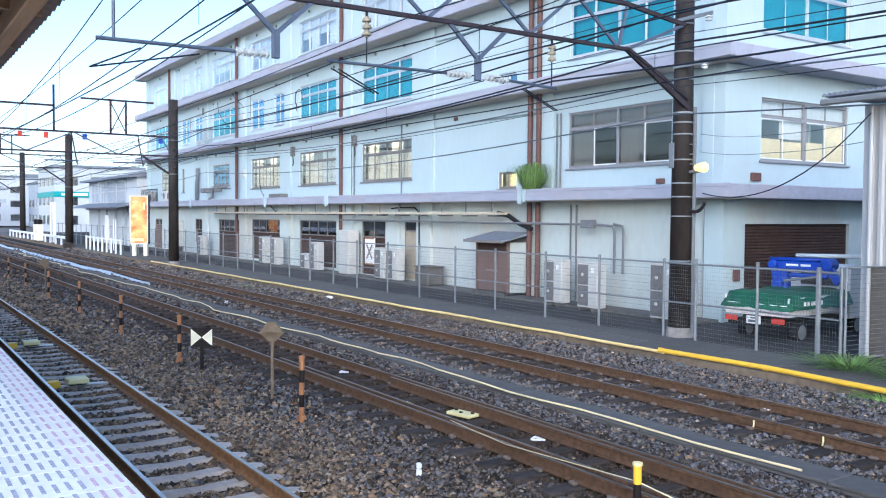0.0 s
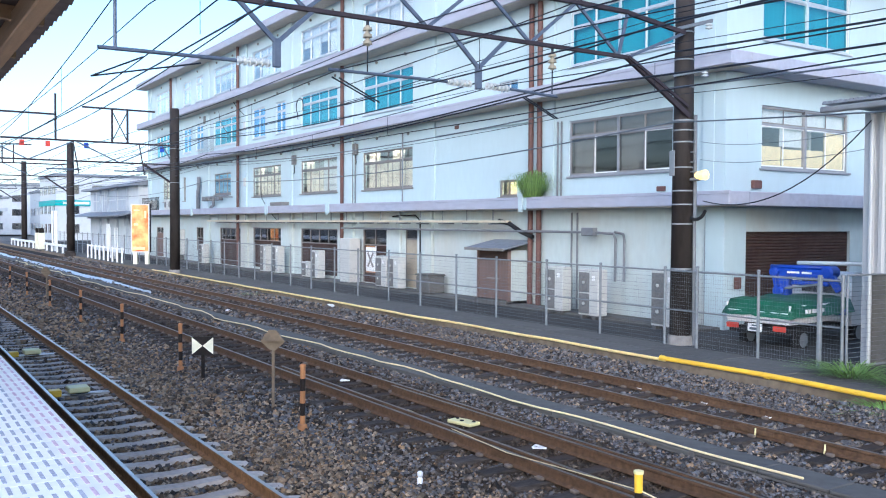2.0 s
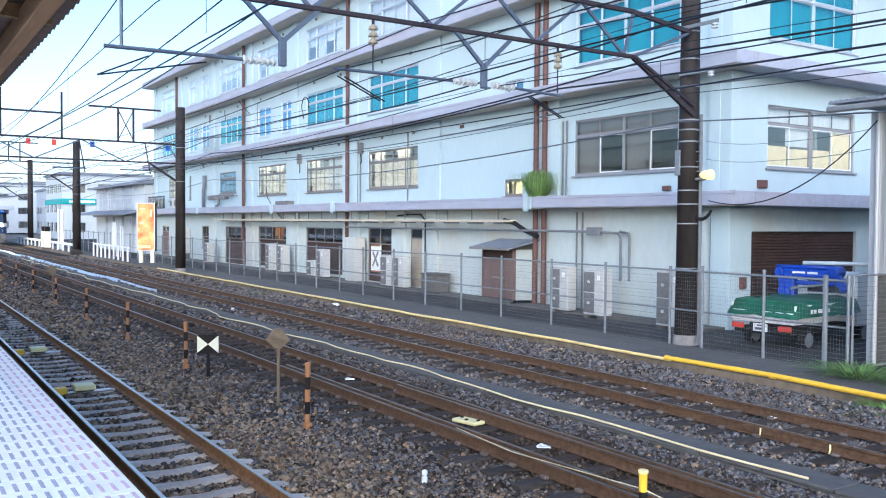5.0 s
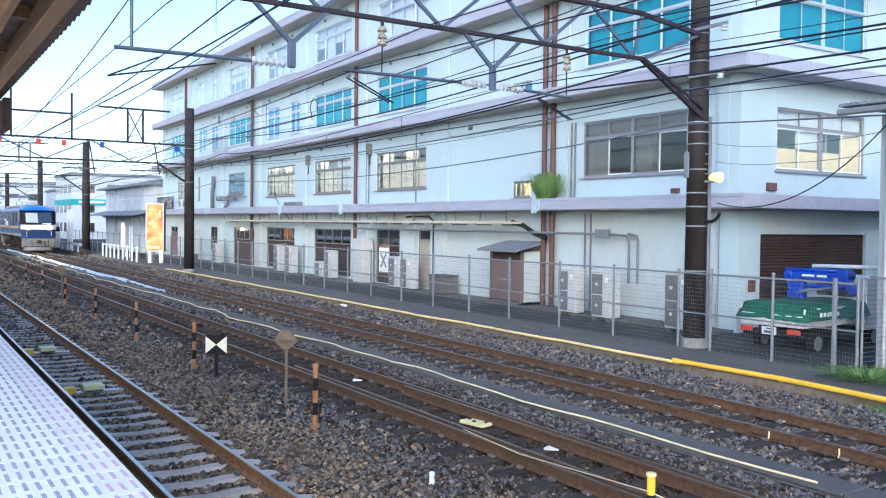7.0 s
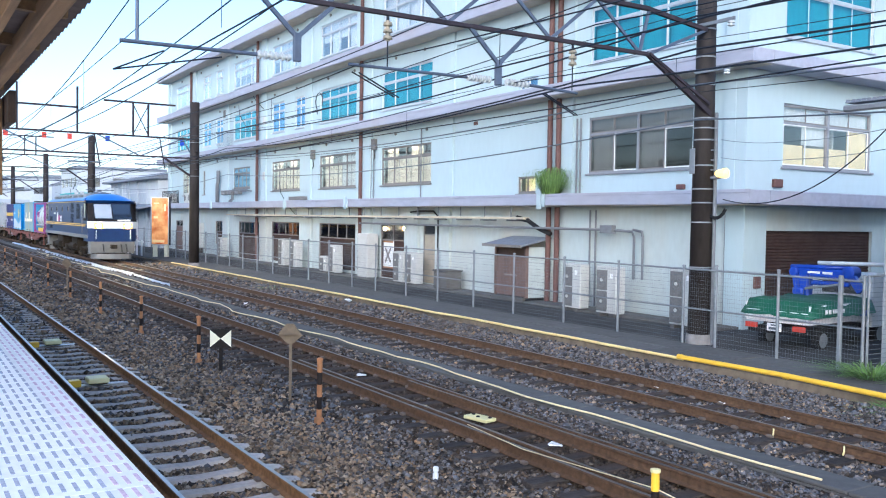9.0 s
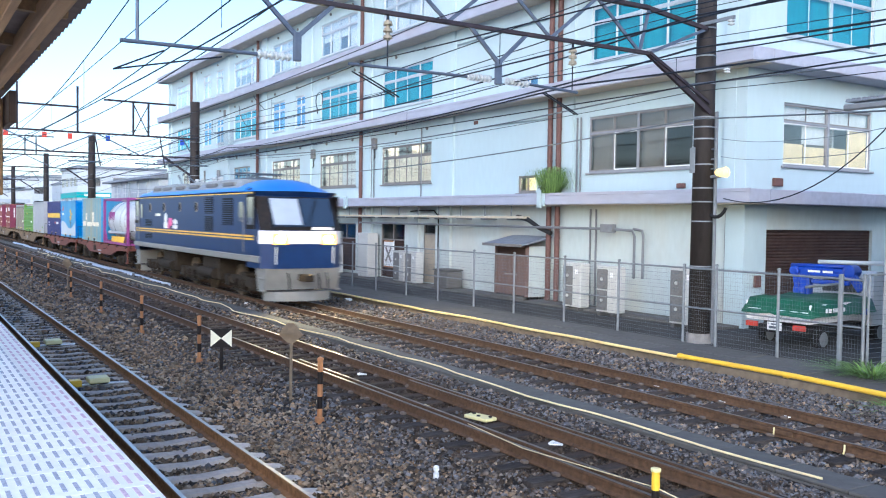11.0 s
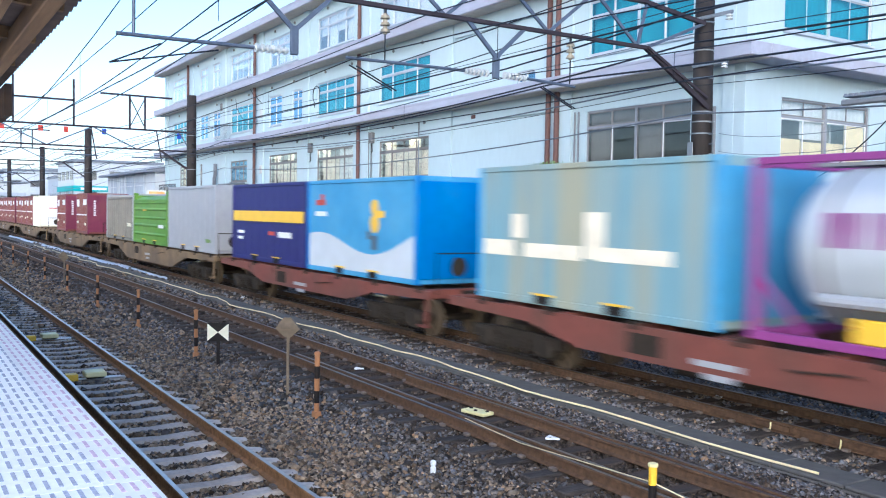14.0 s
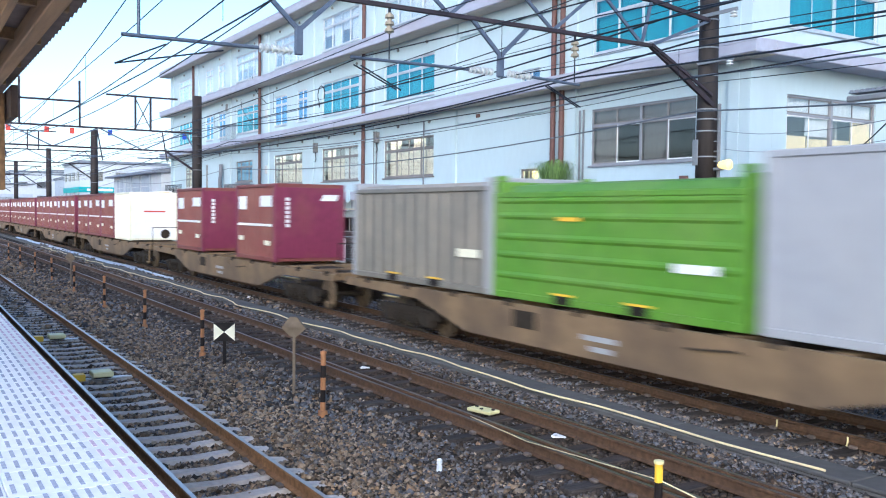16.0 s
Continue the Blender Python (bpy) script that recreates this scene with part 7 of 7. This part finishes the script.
def box_container(front, length, h, material, label, style="ribs", base=1.23, end_mat=None, group="containers"):
    """Front end at x = 0, near side at y = -1.22."""
    t = thing("freight_container", label, "container", group)
    W = 1.215
    inset = 0.06 if style == "ribs" else 0.03
    part("body", Shape().box(-length + 0.03, -0.03, -W + inset, W - inset, base + 0.02, base + h - 0.02), material, t)
    posts = end_mat or material
    for x in (-length + 0.07, -0.07):
        for s in (-1, 1):
            part("corner_post", Shape().box(x - 0.07, x + 0.07, s * (W - 0.06) - 0.06, s * (W - 0.06) + 0.06, base, base + h, 0.012), posts, t)
    for s in (-1, 1):
        part("top_rail", Shape().box(-length + 0.14, -0.14, s * (W - 0.04) - 0.04, s * (W - 0.04) + 0.04, base + h - 0.1, base + h, 0.012), material, t)
        part("bottom_rail", Shape().box(-length + 0.14, -0.14, s * (W - 0.04) - 0.04, s * (W - 0.04) + 0.04, base, base + 0.13, 0.012), material, t)
        if style in ("ribs", "dark"):
            n = int(length / (0.5 if length > 5 else 0.4))
            for i in range(n):
                x = -length + 0.25 + (length - 0.5) * i / (n - 1)
                part("rib", Shape().prism([(x - 0.09, s * (W - inset)), (x - 0.05, s * W), (x + 0.05, s * W), (x + 0.09, s * (W - inset))], "z", base + 0.14, base + h - 0.12), material, t)
        elif style == "bars":
            for z in (0.45, 0.85, 1.2, 1.6, 1.9):
                part("rib", Shape().prism([(s * (W - 0.03), base + z - 0.07), (s * W, base + z - 0.02), (s * W, base + z + 0.02), (s * (W - 0.03), base + z + 0.07)], "x", -length + 0.15, -0.15), material, t)
        elif style == "flat":
            for i in range(1, int(length / 0.6)):
                x = -length + length * i / int(length / 0.6)
                part("seam", Shape().box(x - 0.008, x + 0.008, s * (W - 0.03), s * (W - 0.022), base + 0.14, base + h - 0.12), material, t)
        if length > 5:
            for d in (-0.95, 0.95):
                pk = part("fork_pocket", Shape().box(-length / 2 + d - 0.22, -length / 2 + d + 0.22, s * W - 0.004, s * W + 0.006, base + 0.02, base + 0.17), MARK_BLACK, t)
                part("pocket_edge", Shape().box(-length / 2 + d - 0.3, -length / 2 + d + 0.3, s * W - 0.003, s * W + 0.008, base + 0.172, base + 0.21), YELLOW, pk)
    for x, sg in ((-0.03, 1), (-length + 0.03, -1)):
        for y in (-0.55, -0.2, 0.2, 0.55):
            part("door_rod", Shape().tube((x + sg * 0.02, y, base + 0.15), (x + sg * 0.02, y, base + h - 0.12), 0.017, 6), posts, t)
    part("roof", Shape().box(-length + 0.1, -0.1, -W + 0.08, W - 0.08, base + h - 0.02, base + h + 0.01), material, t)
    moving.append((t, front))
    return t


def side_mark(t, x0, x1, z0, z1, material, name="mark", y=-1.222, d=0.006):
    return part(name, Shape().box(x0, x1, y - d, y + 0.001, z0, z1), material, t)


def twelve_foot(front, label="maroon twelve-foot rail container with white markings", tone=0):
    """One five-tonne container: ribbed rust-red sides, maroon ends with white marks."""
    t = box_container(front, 3.7, 2.5, RUSTRED if tone == 0 else CREAM, label, "ribs", end_mat=MAROON if tone == 0 else CREAM, group="twelve-foot containers")
    part("end_panel", Shape().box(-0.03, 0.0, -1.1, 1.1, 1.35, 3.62, 0.01), MAROON if tone == 0 else WHITE, t, "smooth maroon end" if tone == 0 else "white end")
    return t


# wagons by the place of their front ends when the nose is at x = 0
wagon(-19.2, 15.0, WAGON_RED, "rust-red short container wagon loaded with two containers")
wagon(-34.3, 15.0, WAGON_RED, "rust-red short container wagon loaded with two containers")
wagon(-49.4, 20.4, WAGON_TAN, "dusty tan container wagon loaded with three containers")
W4 = -69.9
for k in range(5):
    wagon(W4 - 20.5 * k, 20.4, WAGON_TAN, "dusty tan container wagon carrying maroon containers")


def tank_container(front):
    t = thing("tank_container", "white tank in a purple open container frame", "tank container", "containers")
    n, L, W, b, h = 24, 6.06, 1.215, 1.23, 2.5
    part("tank", Shape().turn([(0.0, -5.8), (0.6, -5.73), (0.95, -5.55), (1.1, -5.25), (1.1, -0.75), (0.95, -0.45), (0.6, -0.3), (0.0, -0.22)], 0, 0, b + 1.28, 24, "x"), TANK_WHITE, t, smooth=True)
    for x in (-5.0, -3.9, -2.2, -1.1):
        part("tank_band", Shape().turn([(1.1, -0.04), (1.115, 0), (1.1, 0.04)], x, 0, b + 1.28, 24, "x"), LOCO_GREY, t)
    for x in (-L + 0.07, -0.07):
        for s in (-1, 1):
            part("corner_post", Shape().box(x - 0.07, x + 0.07, s * (W - 0.07) - 0.07, s * (W - 0.07) + 0.07, b, b + h, 0.012), FRAME_PURPLE, t)
        for z in (b + h - 0.13, b):
            part("cross_member", Shape().box(x - 0.06, x + 0.06, -W + 0.14, W - 0.14, z, z + 0.13, 0.01), FRAME_PURPLE, t)
    for s in (-1, 1):
        part("side_rail", Shape().box(-L + 0.14, -0.14, s * (W - 0.05) - 0.05, s * (W - 0.05) + 0.05, b + h - 0.1, b + h, 0.01), FRAME_PURPLE, t)
        part("side_rail", Shape().box(-L + 0.14, -0.14, s * (W - 0.05) - 0.05, s * (W - 0.05) + 0.05, b, b + 0.12, 0.01), FRAME_PURPLE, t)
        part("brace", Shape().bar((-L + 0.1, s * (W - 0.06), b + 0.9), (-L + 0.9, s * (W - 0.06), b + 0.1), 0.06), FRAME_PURPLE, t)
        part("brace", Shape().bar((-0.1, s * (W - 0.06), b + 0.9), (-0.9, s * (W - 0.06), b + 0.1), 0.06), FRAME_PURPLE, t)
        part("saddle", Shape().box(-4.6, -1.4, s * 1.0 - 0.05, s * 1.0 + 0.05, b + 0.1, b + 0.42, 0.02), YELLOW, t, "yellow tank saddle")
    part("walkway", Shape().box(-L + 0.3, -0.3, -0.25, 0.25, b + h - 0.1, b + h - 0.05), LOCO_GREY, t)
    for x in (-4.9, -4.6, -4.2, -3.8):
        part("tank_letter", Shape().box(x - 0.1, x + 0.1, -1.1, -1.06, b + 1.3, b + 1.75), FRAME_PURPLE, t)
    part("tank_pipe", Shape().tube((-5.1, -1.05, b + 0.62), (-0.8, -1.05, b + 0.62), 0.09, 10), BOX_GREY, t)
    moving.append((t, front))
    return t


tank_container(-20.25)
c = box_container(-26.85, 6.1, 2.58, BOX_TEAL, "pale teal-grey container with blue ends and cream patches", "flat", end_mat=BOX_SKY)
part("end_panel", Shape().box(-0.03, 0.0, -1.08, 1.08, 1.38, 3.66, 0.01), BOX_SKY, c)
for x0, x1, z0, z1 in ((-5.9, -4.9, 2.1, 2.4), (-4.6, -3.0, 2.1, 2.36), (-2.6, -0.9, 2.12, 2.36), (-5.0, -4.6, 2.45, 2.9), (-2.9, -2.4, 2.15, 2.95)):
    side_mark(c, x0, x1, z0, z1, CURTAIN, y=-1.19)
c = box_container(-35.4, 6.2, 2.5, BOX_SKY, "sky-blue container with a white wave along its lower side", "none", end_mat=BOX_BLUE)
part("end_panel", Shape().box(-0.03, 0.0, -1.1, 1.1, 1.36, 3.62, 0.01), BOX_BLUE, c, "plain bright blue end")
wave = [(-6.05, 1.36), (-0.15, 1.36)] + [(-0.15 - 5.9 * i / 24, 2.25 + 0.32 * math.cos(1.2 + 5.6 * i / 24) - 0.012 * i) for i in range(25)]
part("wave", Shape().prism([(x, z) for x, z in wave], "y", -1.195, -1.189), FAR_WALL, c, "white painted wave")
part("painted_shape", Shape().turn([(0.2, 0), (0.2, -0.006)], -2.1, -1.195, 3.0, 12, "y").turn([(0.24, 0), (0.24, -0.006)], -2.1, -1.195, 2.6, 12, "y").box(-2.0, -1.6, -1.201, -1.195, 2.75, 2.92), YELLOW, c, "yellow painted shape")
part("painted_shape", Shape().box(-2.25, -1.95, -1.202, -1.196, 1.95, 2.3).box(-2.5, -2.3, -1.202, -1.196, 2.2, 2.4), CABLE_GREY, c)
part("painted_mark", Shape().box(-5.6, -5.0, -1.201, -1.195, 3.05, 3.2).box(-5.3, -5.1, -1.201, -1.195, 3.2, 3.35), RED, c, "red emblem shape")
part("lettering", Shape().box(-5.65, -4.9, -1.201, -1.195, 2.75, 2.88), WHITE, c)
c = box_container(-41.75, 6.35, 2.5, BOX_NAVY, "navy container with a broad yellow band", "flat")
part("band", Shape().box(-6.2, -0.1, -1.218, -1.18, 2.52, 2.86), YELLOW, c, "broad yellow band")
part("lettering", Shape().box(-2.1, -1.1, -1.2, -1.19, 2.05, 2.22).box(-5.8, -5.2, -1.2, -1.19, 2.1, 2.2).box(-5.8, -5.3, -1.2, -1.19, 1.9, 2.0), WHITE, c)
part("painted_mark", Shape().box(-2.9, -2.4, -1.2, -1.19, 2.1, 2.22), RED, c)
part("end_panel", Shape().box(-0.03, 0.0, -1.1, 1.1, 1.36, 3.62, 0.01), BOX_NAVY, c)
c = box_container(-50.05, 6.45, 2.55, BOX_GREY, "plain pale grey container with flat panelled sides", "flat", end_mat=BOX_GREY)
part("end_panel", Shape().box(-0.03, 0.0, -1.1, 1.1, 1.36, 3.66, 0.01), BOX_GREY, c)
side_mark(c, -1.1, -0.5, 1.62, 1.75, LEAF)
c = box_container(-56.7, 6.2, 2.05, BOX_GREEN, "bright lime-green open-top container with ribbed sides", "bars")
for x in (-0.12, -6.08):
    part("end_frame", Shape().box(x - 0.1, x + 0.1, -1.2, 1.2, 1.23, 3.5, 0.02), BOX_GREEN, c)
    for s in (-1, 1):
        part("lift_lug", Shape().box(x - 0.1, x + 0.1, s * 1.1 - 0.1, s * 1.1 + 0.1, 3.5, 3.62, 0.02), BOX_GREEN, c)
part("tarpaulin", Shape().prism([(-1.19, 3.25), (-0.9, 3.42), (0, 3.5), (0.9, 3.42), (1.19, 3.25)], "x", -5.95, -0.25), BOX_GREEN, c, "green cover")
side_mark(c, -1.4, -0.55, 2.0, 2.14, WHITE)
side_mark(c, -4.2, -3.6, 2.75, 2.82, YELLOW)
c = box_container(-63.0, 6.25, 2.2, BOX_DARK, "dull grey open-top container with weathered ribs and sheet cover", "ribs", end_mat=BOX_GREY)
for x in (-0.12, -6.13):
    part("end_frame", Shape().box(x - 0.1, x + 0.1, -1.2, 1.2, 1.23, 3.6, 0.02), BOX_GREY, c)
part("tarpaulin", Shape().prism([(-1.2, 3.4), (-0.9, 3.52), (0, 3.58), (0.9, 3.52), (1.2, 3.4)], "x", -6.0, -0.25), DOOR_TAN, c, "tan sheet cover")
side_mark(c, -1.2, -0.4, 1.95, 2.12, CREAM)

def marks(t, big):
    """White panels and lettering bars on side and end of a twelve-foot container."""
    side_mark(t, -1.3, -0.25, 3.0, 3.35, WHITE, "mark")
    side_mark(t, -3.4, -2.6, 2.9, 3.35, WHITE, "mark")
    side_mark(t, -3.5, -0.25, 2.36, 2.44, WHITE, "stripe")
    side_mark(t, -0.9, -0.4, 1.75, 1.9, CREAM, "mark")
    side_mark(t, -3.4, -2.9, 1.85, 2.0, CREAM, "mark")
    for k in range(7):
        part("lettering", Shape().box(0.0, 0.006, -0.85, -0.72, 2.35 + 0.14 * k, 2.45 + 0.14 * k), WHITE, t)
    if big:
        part("emblem", Shape().prism([(0.35, 3.2), (0.9, 3.2), (1.0, 3.4), (0.45, 3.4)], "x", 0.0, 0.006), WHITE, t, "slanted white emblem shape")


slots = [(W4 - 20.5 * k, s) for k in range(5) for s in range(5)]
for i, (w0, s) in enumerate(slots):
    if i in (0, 2, 4, 5):
        continue
    x = w0 - 1.1 - 3.88 * s
    if i == 6:
        t = twelve_foot(x, "cream twelve-foot container with a white end", 1)
        part("lettering", Shape().box(0.0, 0.006, -0.5, 0.6, 2.7, 2.78), RED, t)
    else:
        t = twelve_foot(x)
        marks(t, i == 1)


def train_at(t):
    """Where the nose stands at t seconds: some 15 m/s, gathering a little speed."""
    d = t - 12.5
    return -4.2 + 14.95 * d + 0.04 * d * d


def motions():
    for ob, front in moving:
        walk(ob, [(t, pose(train_at(t) + front, TY, 0)) for t in [0.5 * k for k in range(33)] + [16.1]])
    for ob, x, r in spinning:
        rows = []
        for k in range(0, 481):
            t = k / 30
            rows.append((t, pose(x, 0, r, 0, math.degrees(train_at(t) / r) % 360, 0)))
        walk(ob, rows)


motions()
